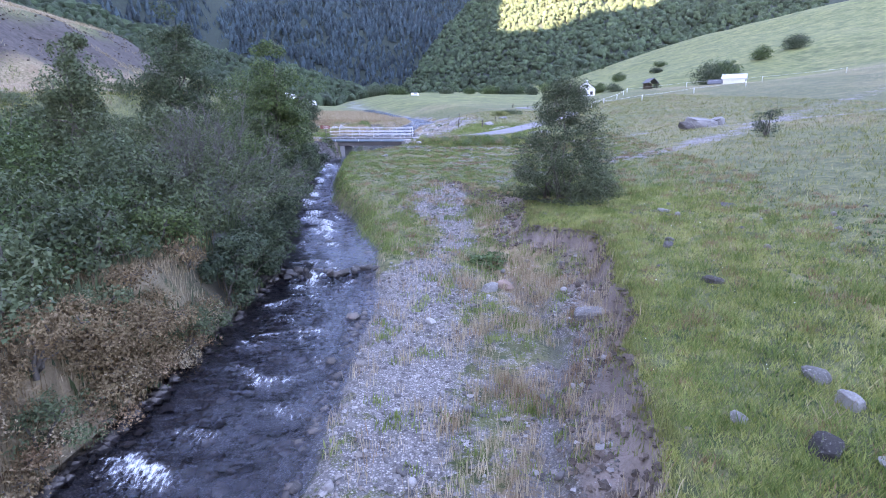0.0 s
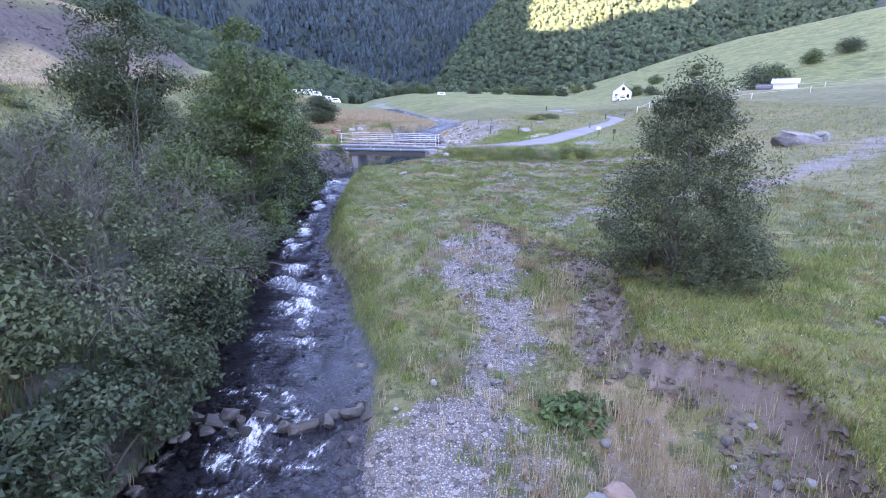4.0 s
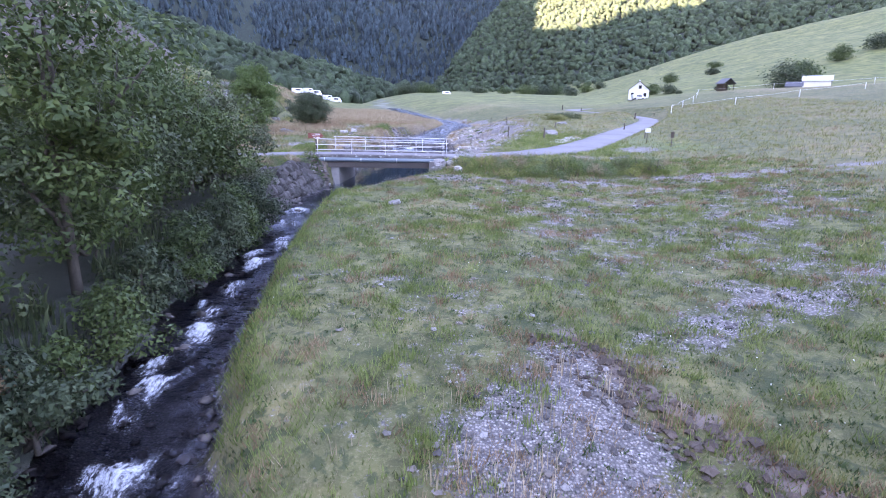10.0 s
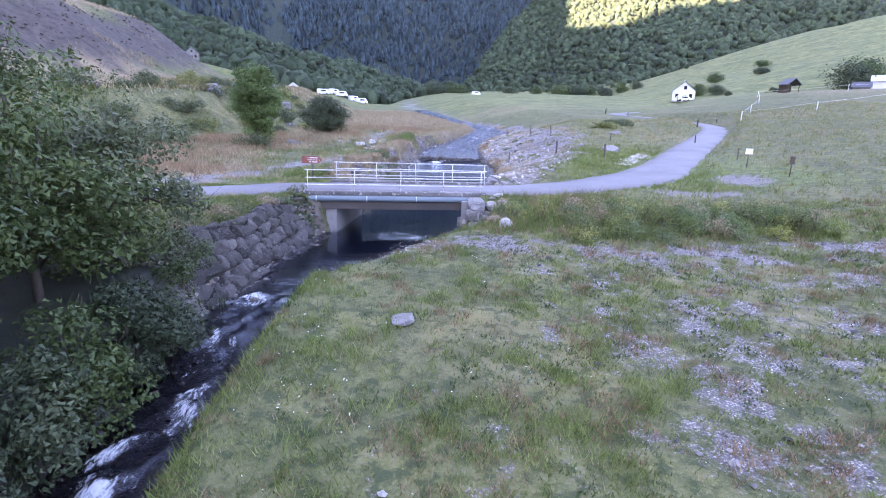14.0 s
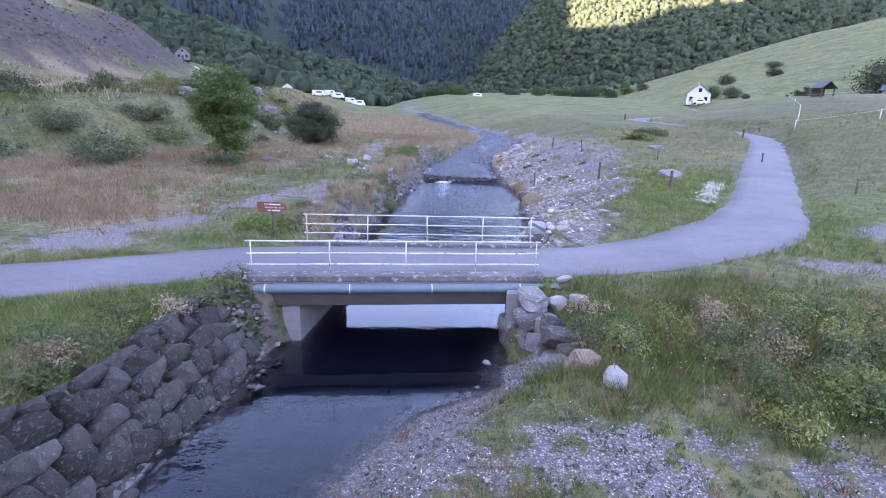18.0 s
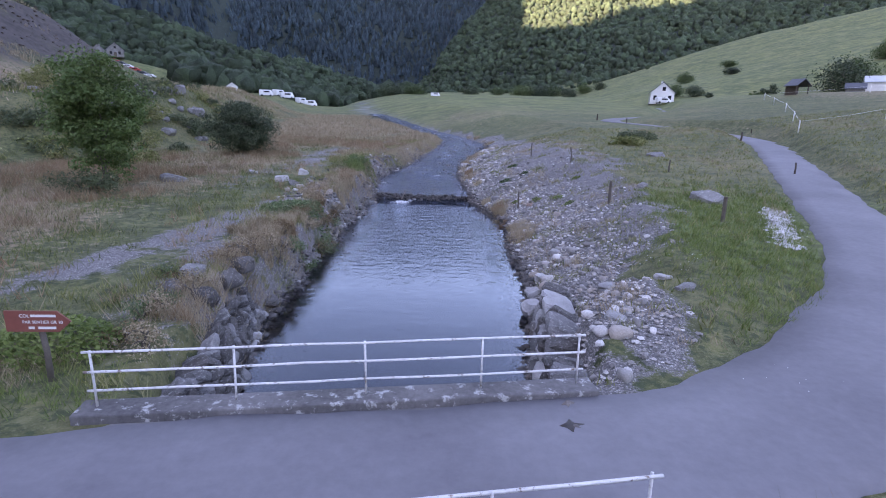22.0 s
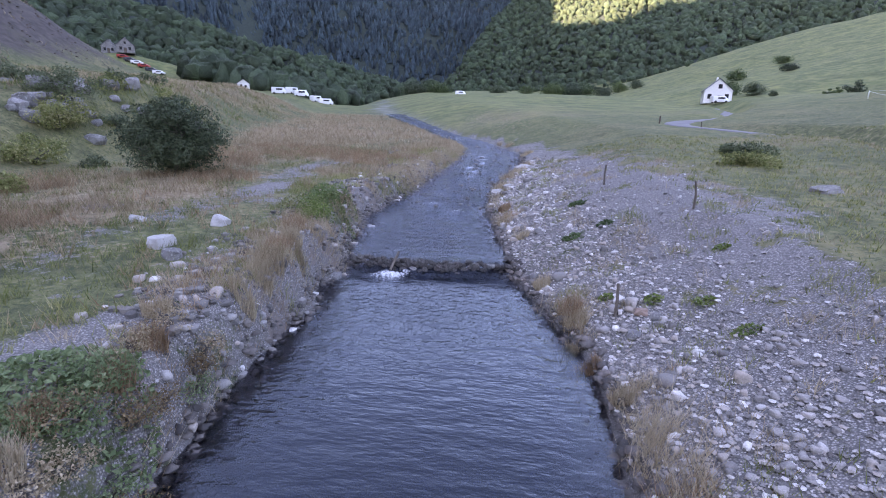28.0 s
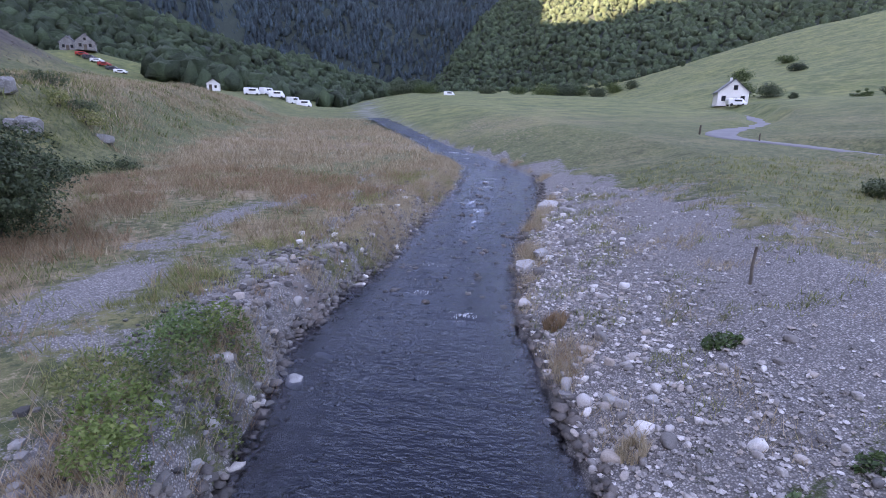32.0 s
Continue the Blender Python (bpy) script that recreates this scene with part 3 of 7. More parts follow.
def cover_masks(x, y, z):
    el, er = edge_l(y), edge_r(y)
    dr, dl = x - er, el - x
    n4, n10 = fbm(x, y, 4, 51), fbm(x, y, 11, 55)
    side_r, side_l = x > 0.5 * (el + er), x <= 0.5 * (el + er)
    inside = np.minimum(-dr, -dl) > -0.05
    n1 = fbm(x, y, 1.3, 57)
    gap = cut_edge(y) - x
    below = side_r * (y < 34) * smooth(gap, -0.2, 0.4)
    bar = below * (1 - smooth(y + n4, 18.5, 21)) * (0.82 - 0.32 * smooth(x, 2.8, 4.4) + 0.30 * np.exp(-((gap - 0.75) / 0.55) ** 2))
    streak = below * 0.75 * np.exp(-((x - np.interp(y, [17, 19.5, 22, 24.5, 27, 29.7, 33], [1.8, 2.3, 3.2, 3.0, 2.3, 2.8, 3.6])) / (0.75 + 0.3 * n1)) ** 2) * smooth(y, 17, 20)
    bar = bar + streak + below * smooth(y, 20, 22) * (0.20 + 0.5 * np.exp(-((gap - 0.7) / 0.5) ** 2) * (y < 27))
    ribbon = np.exp(-((y - np.interp(x, [0, 3, 6.6, 9.2, 16, 24, 40, 70], [27, 30, 32.7, 34, 38, 45, 62, 90])) / np.interp(x, [0, 5, 10, 40], [1.6, 1.2, 0.9, 2.5])) ** 2) * side_r * smooth(x, -0.5, 1.0)
    ribbon = np.maximum(ribbon, 0.62 * side_r * np.exp(-((x - 2.0) / 1.9) ** 2 - ((y - 28.0) / 2.6) ** 2))
    n06 = fbm(x, y, 0.7, 58)
    patch = side_r * smooth(y + 2 * n4, 30, 37) * (1 - smooth(y + 1.5 * n4, 48, 53)) * (0.07 + 0.29 * smooth(x + 2 * n4, -4.0, 3.0) - 0.22 * smooth(x, 12, 19)) + side_r * 0.55 * np.exp(-((y - 48.6 - 0.10 * x) / 1.0) ** 2) * (x > -5.5) * (0.8 + 0.8 * n1)
    upper = side_r * smooth(y, 57, 60) * (1 - smooth(dr + 3.0 * n4 + 1.6 * n1, np.interp(y, [58, 75, 90, 108, 122, 150], [2.0, 5.0, 8.5, 8.5, 3.0, 0.4]), np.interp(y, [58, 75, 90, 108, 122, 150], [4.0, 7.5, 12, 13, 6.0, 1.2])))
    beach = side_r * 0.95 * smooth(y, 45.3, 47.5) * (1 - smooth(y, 53.2, 54.5)) * (1 - smooth(dr + 0.5 * n1, 1.6, 3.0))
    left_bar = side_l * smooth(y, 58, 64) * (1 - smooth(y, 125, 150)) * ((0.72 + 0.5 * n1) * (1 - smooth(dl, 1.5, 6.0)) + (0.45 + 0.6 * n1) * np.exp(-((dl - 7 - 4 * n4) / 2.0) ** 2) * smooth(y, 74, 84))
    track = side_l * 1.1 * np.exp(-((x - np.interp(y, [54, 57, 60, 66, 72, 78], [-20, -18.6, -17.9, -16.9, -16.1, -15.4])) / np.interp(y, [54, 60, 72], [3.0, 1.3, 0.8])) ** 2) * smooth(y, 54.5, 56) * (1 - smooth(y, 74, 80)) * (0.8 + 0.7 * n1)
    gravel = np.clip(bar * (0.9 + 0.5 * n4 + 0.35 * n1) + beach + ribbon * (0.56 + 0.45 * n1) + patch * (1 + 0.25 * n4 + 0.5 * n1 + 1.3 * n06) + upper * (0.78 + 0.35 * n4) + left_bar + track, 0, 1.1)
    d_bare = np.exp(-(((x - 7.2 - 0.39 * (y - 73.8)) / 0.6) ** 2 + ((y - 73.8) / 2.8) ** 2)) + 0.8 * np.exp(-(((x - 7.6) / 3.0) ** 2 + ((y - 59.5) / 1.0) ** 2))
    d_bare = d_bare + 1.1 * np.exp(-(((x + 20.4) / 1.5) ** 2 + ((y - 97.0) / 4.0) ** 2)) + 1.0 * np.exp(-(((x + 21.9) / 1.1) ** 2 + ((y - 107.5) / 5.0) ** 2))
    d_bare = d_bare + 0.9 * np.exp(-(((x - 10.8) / 1.8) ** 2 + ((y - 63.2) / 2.2) ** 2))
    gravel = np.maximum(gravel, np.clip(d_bare, 0, 1))
    gravel = np.where(inside, 1.0, gravel) * (1 - 0.85 * smooth(y, 150, 175))
    dry = side_l * smooth(y, 54, 62) * (1 - smooth(np.hypot(x + 25, (y - 110) * 0.8), 45, 75)) * (0.60 + 0.5 * n10 + 0.3 * n4) * (0.45 + 0.55 * np.maximum(smooth(dl, 5, 11), smooth(y, 100, 106)))
    dry = dry * (1 - 0.8 * smooth(foot_line(y) - x, -3, 2) * (1 - smooth(foot_line(y) - x, 10, 17)))
    dry = np.maximum(dry, side_l * (y < 19) * 0.85 * (1 - smooth(dl, 2.0, 4)) * (0.8 + 0.6 * n1))
    dry = np.maximum(dry, (0.62 + 0.5 * n1) * np.exp(-((x - np.interp(y, [4, 9, 18, 24], [4.9, 5.2, 5.8, 5.2])) / 1.5) ** 2) * (y < 27))
    dry = np.maximum(dry, 0.5 * smooth(x, 38, 55) * np.exp(-((y - 150) / 28.0) ** 2))
    dry = np.maximum(dry, 0.36 * side_r * smooth(y, 80, 110) * (1 - smooth(y, 200, 300)) * (0.6 + 0.8 * n10))
    past = foot_line(y) - x
    scar = smooth(past + 3 * n4, 36, 40) * (1 - smooth(past + 3 * n4, 52, 58)) * smooth(y, 200, 165) * (y > 0)
    dry = np.maximum(dry, 0.8 * smooth(past, 54, 60) * (y < 240) * (y > 0))
    dry = np.maximum(dry, 0.55 * np.exp(-((past - 14) / 9.0) ** 2) * smooth(y, 100, 140) * (1 - smooth(y, 225, 260)))
    soil = np.clip(side_r * (y < 31.5) * np.exp(-((x - cut_edge(y) + 0.16) / 0.22) ** 2) * 1.2 + side_r * (y < 27) * np.exp(-((x - cut_edge(y) + 0.75) / 0.55) ** 2) * (0.62 + 0.3 * n1), 0, 1)
    soil = np.maximum(soil, 0.8 * np.exp(-(((x + 25.2) / 1.3) ** 2 + ((y - 90.3) / 1.3) ** 2)))
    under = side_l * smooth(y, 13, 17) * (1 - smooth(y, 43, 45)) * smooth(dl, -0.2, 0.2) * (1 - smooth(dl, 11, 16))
    soil = np.maximum(soil, (0.3 + 0.5 * n1) * side_l * smooth(y, 60, 64) * (1 - smooth(y, 125, 140)) * (1 - smooth(dl, 1.0, 3.0)))
    soil = np.maximum(soil, 0.4 * under)
    soil = np.maximum(soil, side_l * smooth(y, 42.5, 43.5) * (1 - smooth(y, 53.3, 54)) * (1 - smooth(dl, 1.6, 2.0)))
    lush = np.clip(side_r * (0.35 * smooth(x - cut_edge(y), 0.0, 1.5) * (1 - smooth(x, 9, 17)) * (1 - smooth(y, 23, 29)) + 0.55 * np.exp(-(((x - 1.5) / 5.5) ** 2 + ((y - 53.3) / 2.4) ** 2)) + 0.45 * smooth(y, 57, 62) * (1 - smooth(y, 75, 90)) * smooth(dr, 3, 6) * (1 - smooth(x, 12, 20)) + 0.35 * n10), 0, 1)
    mz, which = mountains(x, y)
    woods = ((np.hypot(x + 3, y - 45) > 240) & (mz >= z - 2.0)).astype(float)
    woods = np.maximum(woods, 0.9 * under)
    woods = np.maximum(woods, 0.6 * side_l * (y < 16) * smooth(dl, 0.2, 1.0) * smooth(n1, -0.2, 0.3))
    hill = np.clip(smooth(y, 110, 220) * side_r + smooth(y, 180, 300), 0, 1)
    wet = np.where(inside, 0.85, 0) + np.exp(-(np.minimum(np.abs(dr), np.abs(dl)) / 0.35) ** 2) * 0.6
    chan = np.exp(-((x - np.interp(y, [4, 9, 13.5, 17.6, 21], [5.0, 5.5, 6.3, 5.6, 4.0])) / 0.4) ** 2) * (y < 19)
    # Shade under the thicket is painted on its ground through the wet mask.
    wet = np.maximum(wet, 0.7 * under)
    wet = np.clip(wet + chan * 0.8 + 0.5 * side_r * np.exp(-(((x - 2.2) / 2.2) ** 2 + ((y - 21.6) / 0.7) ** 2)), 0, 1)
    return {"gravel": gravel, "dry": np.clip(dry, 0, 1), "soil": np.clip(soil, 0, 1), "lush": lush, "forest": woods, "hill": hill, "wet": wet, "scar": scar}


def rapid(y):
    """How rough the stream runs, 0 still to 1 white water."""
    return np.interp(y, [0, 17, 19, 21, 24, 28, 40, 45, 48, 51.5, 64, 69, 75, 82, 88, 89.3, 90.5, 98, 104, 125, 160, 400], [0.75, 0.7, 0.8, 0.6, 0.65, 0.8, 0.75, 0.28, 0.10, 0.015, 0.012, 0.05, 0.17, 0.26, 0.38, 0.9, 0.5, 0.5, 0.55, 0.5, 0.6, 0.6])


def falls():
    """Where the stream breaks over stones: distance, place across, width, length of the white tail, strength."""
    g = np.random.default_rng(23)
    out = [(12.6, 0.55, 0.30, 0.6, 0.75), (8.9, 0.32, 0.22, 0.7, 0.95), (18.6, 0.42, 0.10, 1.0, 1.05), (17.0, 0.25, 0.18, 0.5, 0.7), (15.2, 0.6, 0.25, 0.4, 0.5), (14.0, 0.3, 0.15, 0.4, 0.6), (11.2, 0.75, 0.2, 0.4, 0.6), (10.4, 0.45, 0.2, 0.5, 0.6), (7.6, 0.6, 0.2, 0.5, 0.7), (13.2, 0.8, 0.12, 0.3, 0.6), (88.75, 0.27, 0.14, 0.8, 1.1),
           (26.2, 0.42, 0.26, 1.1, 0.95), (25.0, 0.62, 0.20, 0.9, 1.0), (27.4, 0.45, 0.22, 0.6, 0.9), (31.0, 0.28, 0.16, 0.9, 0.95), (32.2, 0.52, 0.20, 1.1, 1.15), (28.9, 0.30, 0.10, 0.5, 0.8), (34.9, 0.55, 0.22, 0.8, 0.9), (38.0, 0.50, 0.24, 1.0, 1.15), (39.6, 0.70, 0.16, 0.7, 1.0), (42.6, 0.38, 0.15, 0.8, 1.0)]
    y = 22.3
    while y < 47:
        uc = g.uniform(0.3, 0.72)
        out.append((y, uc, g.uniform(0.12, 0.34), g.uniform(0.4, 1.0), g.uniform(0.7, 1.15)))
        for _ in range(int(g.integers(1, 4))):
            out.append((y + g.uniform(-1.1, 1.1), g.uniform(0.15, 0.85), g.uniform(0.05, 0.15), g.uniform(0.3, 0.9), g.uniform(0.5, 0.95)))
        y += g.uniform(1.6, 3.2)
    for y in np.arange(100, 170, 2.3):
        out.append((y + g.uniform(-0.8, 0.8), g.uniform(0.25, 0.75), g.uniform(0.10, 0.25), g.uniform(0.4, 0.9), g.uniform(0.45, 0.85)))
    return out


def build_water():
    ys = np.concatenate([np.arange(-40, 4, 1.0), np.arange(4, 104, 0.14), np.arange(104, 180, 0.5), np.arange(180, 215, 2.0)])
    us = np.linspace(-0.06, 1.06, 34)
    u, y = np.meshgrid(us, ys)
    u, y = u.ravel(), y.ravel()
    x = edge_l(y) * (1 - u) + edge_r(y) * u
    r = rapid(y)
    mid = np.clip(1 - (2 * np.abs(u - 0.5)) ** 4, 0, 1)
    step = fbm(x * 0.5, y, 1.3, 61)
    z = water_z(y) + np.where((y > 50) & (y < 99), 0.12, 1.0) * r * mid * (0.07 * step + 0.075 * fbm(x, y * 0.8, 0.55, 65)) + 0.004 * fbm(x, y, 1.0, 66)
    drop = fbm(x * 0.6, y, 2.1, 71)
    foam = np.clip(0.22 * r + 0.42 * r * drop, 0, 1) * mid * smooth(r, 0.25, 0.6) * np.where((y > 50) & (y < 99), 0.0, 1.0)
    crest = 1 - np.abs(fbm(x * 0.7, y * 1.3, 0.8, 72))
    foam = np.maximum(foam, np.where(y < 21, 0.85, 0.62) * r * smooth(crest, 0.88, 0.98) * mid * smooth(vnoise(x, y, 1.7, 73), -0.3, 0.3) * (y < 48))
    for yc, uc, wd, ln, st in falls():
        s = yc - y + 0.35 * np.sin(7 * u + 5 * yc) + 0.45 * fbm(x + 3 * yc, 0 * y, 0.7, 67) + 0.15 * fbm(x, y, 0.4, 68)
        across = np.exp(-((u - uc) / wd) ** 2)
        foam = np.maximum(foam, st * across * np.where(s > 0, np.exp(-s / ln), np.exp(-(s / 0.16) ** 2)))
        z = z + st * across * (0.09 * np.exp(-((s + 0.1) / 0.3) ** 2) - 0.07 * np.exp(-((s - 0.35) / 0.3) ** 2))
    foam = np.maximum(foam, 0.75 * np.exp(-((y - 18.3) / 0.5) ** 2 - ((x + 1.9) / 0.5) ** 2))
    deep = np.interp(y, [0, 42, 45, 58, 86, 90, 104], [0.25, 0.35, 0.8, 0.97, 0.97, 0.9, 0.8]) * mid
    n = len(us)
    i = (np.arange(len(ys) - 1)[:, None] * n + np.arange(n - 1)[None, :]).ravel()
    me = mesh_np("stream_water", np.stack([x, y, z], 1), np.stack([i, i + 1, i + n + 1, i + n], 1), WATER, True, None,
                 {"foam": foam, "rough": r, "deep": deep, "dim_gloss": np.clip(r * np.interp(y, [20, 27, 50, 51, 89, 92], [0.8, 1.5, 1.5, 0, 0, 1.1]), 0, 1)})
    return tagged(new("stream_water", me), "clear dark mountain stream with white rapids", "water", kind="structure")


def build_road():
    line = spline(ROAD, 0.5)
    v, f = [], []
    for i, p in enumerate(line):
        d = (line[min(i + 1, len(line) - 1)] - line[max(i - 1, 0)]).normalized()
        side = Vector((d.y, -d.x, 0)).normalized()
        half = float(road_width(np.array([p.x]), np.array([p.y]))[0]) + 0.06 * math.sin(i * 0.7) + 0.04 * math.sin(i * 1.9)
        for k, (s, dz) in enumerate(((-1.02, -0.12), (-1, -0.02), (-0.5, 0.015), (0, 0.025), (0.5, 0.015), (1, -0.02), (1.02, -0.12))):
            q = p + side * half * s
            v.append((q.x, q.y, p.z + dz))
        if i:
            o = (i - 1) * 7
            f += [(o + k, o + k + 1, o + k + 8, o + k + 7) for k in range(6)]
    return tagged(new("road", mesh_np("road", v, f, ASPHALT, True)), "narrow grey asphalt lane curving over the bridge", "road", kind="structure")


build_ground()
build_water()
build_road()


# ---- greenery and stone kinds ----
RNG = np.random.default_rng(7)
BLADE_GREEN = leafy("meadow grass blades", ((0.05, (0.05, 0.07, 0.022)), (0.4, (0.15, 0.175, 0.055)), (0.7, (0.26, 0.265, 0.10)), (0.95, (0.44, 0.39, 0.22))), 0.7, 0.3)
BLADE_TURF = leafy("short meadow turf", ((0.05, (0.035, 0.058, 0.018)), (0.4, (0.098, 0.135, 0.040)), (0.7, (0.185, 0.205, 0.072)), (0.95, (0.33, 0.30, 0.16))), 0.7, 0.3)
BLADE_LAWN = leafy("yellow-green lawn blades", ((0.05, (0.08, 0.11, 0.026)), (0.4, (0.21, 0.25, 0.066)), (0.7, (0.33, 0.345, 0.11)), (0.95, (0.47, 0.44, 0.21))), 0.7, 0.3)
LEAF_BRACKEN = leafy("withered bracken", ((0.05, (0.075, 0.050, 0.026)), (0.5, (0.185, 0.128, 0.066)), (0.95, (0.34, 0.26, 0.15))), 0.75, 0.25)
BLADE_LUSH = leafy("lush grass blades", ((0.05, (0.040, 0.074, 0.018)), (0.5, (0.135, 0.195, 0.050)), (0.95, (0.29, 0.335, 0.12))), 0.7, 0.3)
BLADE_RUST = leafy("rust-brown dry grass", ((0.1, (0.14, 0.085, 0.05)), (0.5, (0.27, 0.175, 0.10)), (0.95, (0.42, 0.31, 0.20))), 0.8, 0.25)
BLADE_DRY = leafy("dry grass blades", ((0.1, (0.20, 0.15, 0.09)), (0.5, (0.36, 0.285, 0.18)), (0.95, (0.54, 0.46, 0.33))), 0.8, 0.25)
LEAF_WILLOW = leafy("willow leaves", ((0.1, (0.035, 0.055, 0.028)), (0.5, (0.07, 0.10, 0.045)), (0.95, (0.14, 0.17, 0.085))), 0.55, 0.25)
LEAF_ALDER = leafy("alder leaves", ((0.1, (0.03, 0.055, 0.02)), (0.5, (0.06, 0.10, 0.032)), (0.95, (0.12, 0.165, 0.05))), 0.5, 0.25)
LEAF_GREY = leafy("grey-green hawthorn leaves", ((0.1, (0.042, 0.062, 0.03)), (0.5, (0.082, 0.112, 0.054)), (0.95, (0.155, 0.185, 0.095))), 0.6, 0.2)
LEAF_HERB = leafy("fresh herb leaves", ((0.05, (0.045, 0.078, 0.032)), (0.5, (0.125, 0.185, 0.078)), (0.95, (0.26, 0.32, 0.17))), 0.6, 0.3)
LEAF_HAW = leafy("dark hawthorn leaves", ((0.1, (0.028, 0.045, 0.022)), (0.5, (0.058, 0.082, 0.040)), (0.95, (0.125, 0.15, 0.075))), 0.6, 0.2)
LEAF_DARK = leafy("dark juniper leaves", ((0.1, (0.02, 0.035, 0.02)), (0.5, (0.045, 0.07, 0.035)), (0.95, (0.09, 0.12, 0.06))), 0.6, 0.15)
LEAF_ASH = leafy("bright ash leaves", ((0.05, (0.035, 0.075, 0.020)), (0.5, (0.09, 0.155, 0.045)), (0.95, (0.18, 0.25, 0.088))), 0.5, 0.3)
LEAF_BROAD = leafy("broad weed leaves", ((0.1, (0.035, 0.07, 0.025)), (0.95, (0.11, 0.175, 0.065))), 0.5, 0.3)
PETAL = leafy("white petals", ((0.0, (0.65, 0.66, 0.62)), (1.0, (0.80, 0.80, 0.76))), 0.6, 0.3)
TWIG = surface("grey twigs", (0.075, 0.070, 0.062), (0.185, 0.172, 0.154), 9, 0.9, 0.3, 0.004, spread=0.2)
# Aerial haze is tinted into these colours, strongest as blue in the conifers.
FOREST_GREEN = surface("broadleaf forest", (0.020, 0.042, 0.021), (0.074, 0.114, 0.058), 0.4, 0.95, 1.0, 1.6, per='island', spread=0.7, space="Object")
FOREST_HAZY = surface("conifer forest, blue haze in colour", (0.014, 0.031, 0.038), (0.050, 0.086, 0.100), 0.4, 0.95, 1.0, 1.6, per='island', spread=0.7, space="Object")
WHITE_WALL = surface("white render", (0.62, 0.62, 0.60), (0.80, 0.80, 0.78), 0.8, 0.9, 0.2, 0.01, spread=0.0)
SLATE = surface("slate roof", (0.045, 0.05, 0.06), (0.11, 0.115, 0.13), 1.5, 0.6, 0.4, 0.03, spread=0.2)
TIN = surface("pale sheet roof", (0.42, 0.45, 0.48), (0.58, 0.61, 0.64), 1.5, 0.5, 0.2, 0.01, spread=0.1)
TIMBER = surface("brown timber", (0.05, 0.04, 0.03), (0.13, 0.10, 0.08), 3, 0.9, 0.4, 0.01, spread=0.2)
SIGN_RED = surface("red-brown sign paint", (0.20, 0.055, 0.04), (0.28, 0.085, 0.06), 3, 0.6, 0.2, 0.002, spread=0.0)
LETTERING = surface("white lettering", (0.7, 0.7, 0.68), (0.8, 0.8, 0.78), 3, 0.6, 0.0, 0.002, spread=0.0)
VAN_WHITE = surface("white vehicle paint", (0.70, 0.71, 0.72), (0.80, 0.81, 0.82), 1, 0.35, 0.0, spread=0.05)
CAR_RED = surface("red vehicle paint", (0.36, 0.03, 0.025), (0.45, 0.05, 0.04), 1, 0.35, 0.0, spread=0.05)
CAR_DARK = surface("dark vehicle paint", (0.03, 0.035, 0.045), (0.06, 0.065, 0.08), 1, 0.35, 0.0, spread=0.05)
PANE, _nt, _b = material("window glass")
_b.inputs["Base Color"].default_value, _b.inputs["Roughness"].default_value = (0.02, 0.024, 0.03, 1), 0.08
RUBBER, _nt, _b = material("tyre rubber")
_b.inputs["Base Color"].default_value, _b.inputs["Roughness"].default_value = (0.02, 0.02, 0.02, 1), 0.85


def ico(sub):
    bm = bmesh.new()
    bmesh.ops.create_icosphere(bm, subdivisions=sub, radius=1.0)
    v = np.array([tuple(q.co) for q in bm.verts])
    f = np.array([[q.index for q in p.verts] for p in bm.faces])
    bm.free()
    return v, f


ICO1, ICO2, ICO3 = ico(1), ico(2), ico(3)


def stone_shape(seed, base=ICO2, cuts=9):
    """A rounded block with worn flats."""
    g = np.random.default_rng(seed)
    v = np.sign(base[0]) * np.abs(base[0]) ** g.uniform(0.55, 0.9) * (1 + 0.09 * g.normal(size=(len(base[0]), 1)))
    for _ in range(cuts):
        n = g.normal(size=3)
        n /= np.linalg.norm(n)
        d = v @ n
        v = v - np.outer(relu(d - g.uniform(0.48, 0.82)) * 0.9, n)
    return v / np.abs(v).max(0), base[1]


STONE_SHAPES = [stone_shape(40 + k, ICO2, 13) for k in range(9)]
OCTA = (np.array([(1, 0, 0), (0, 1, 0), (-1, 0, 0), (0, -1, 0), (0.1, 0.1, 1), (0, 0, -1), (0.7, 0.65, 0.5), (-0.65, 0.7, 0.45), (-0.6, -0.65, 0.5), (0.7, -0.6, 0.4)], float),
        np.array([(0, 6, 4), (6, 1, 4), (1, 7, 4), (7, 2, 4), (2, 8, 4), (8, 3, 4), (3, 9, 4), (9, 0, 4), (0, 1, 6), (1, 2, 7), (2, 3, 8), (3, 0, 9)]))
PEBBLE_SHAPES = [stone_shape(80 + k, OCTA, 2) for k in range(6)]
COBBLE_SHAPES = [stone_shape(90 + k, ICO1, 2) for k in range(6)]
BIG_COBBLES = [stone_shape(110 + k, ICO2, 4) for k in range(6)]
STONE_MESHES = {}


def stone_mesh(k, mat):
    key = (k % 9, mat.name)
    if key not in STONE_MESHES:
        v, f = STONE_SHAPES[k % 9]
        STONE_MESHES[key] = mesh_np("stone", v, f, mat, False)
    return STONE_MESHES[key]


def stone_pose(x, y, z, sx, sy, sz, g, tilt=14):
    return pose(x, y, z, g.uniform(-tilt, tilt), g.uniform(-tilt, tilt), g.uniform(0, 360)) @ Matrix.Diagonal((sx, sy, sz, 1))


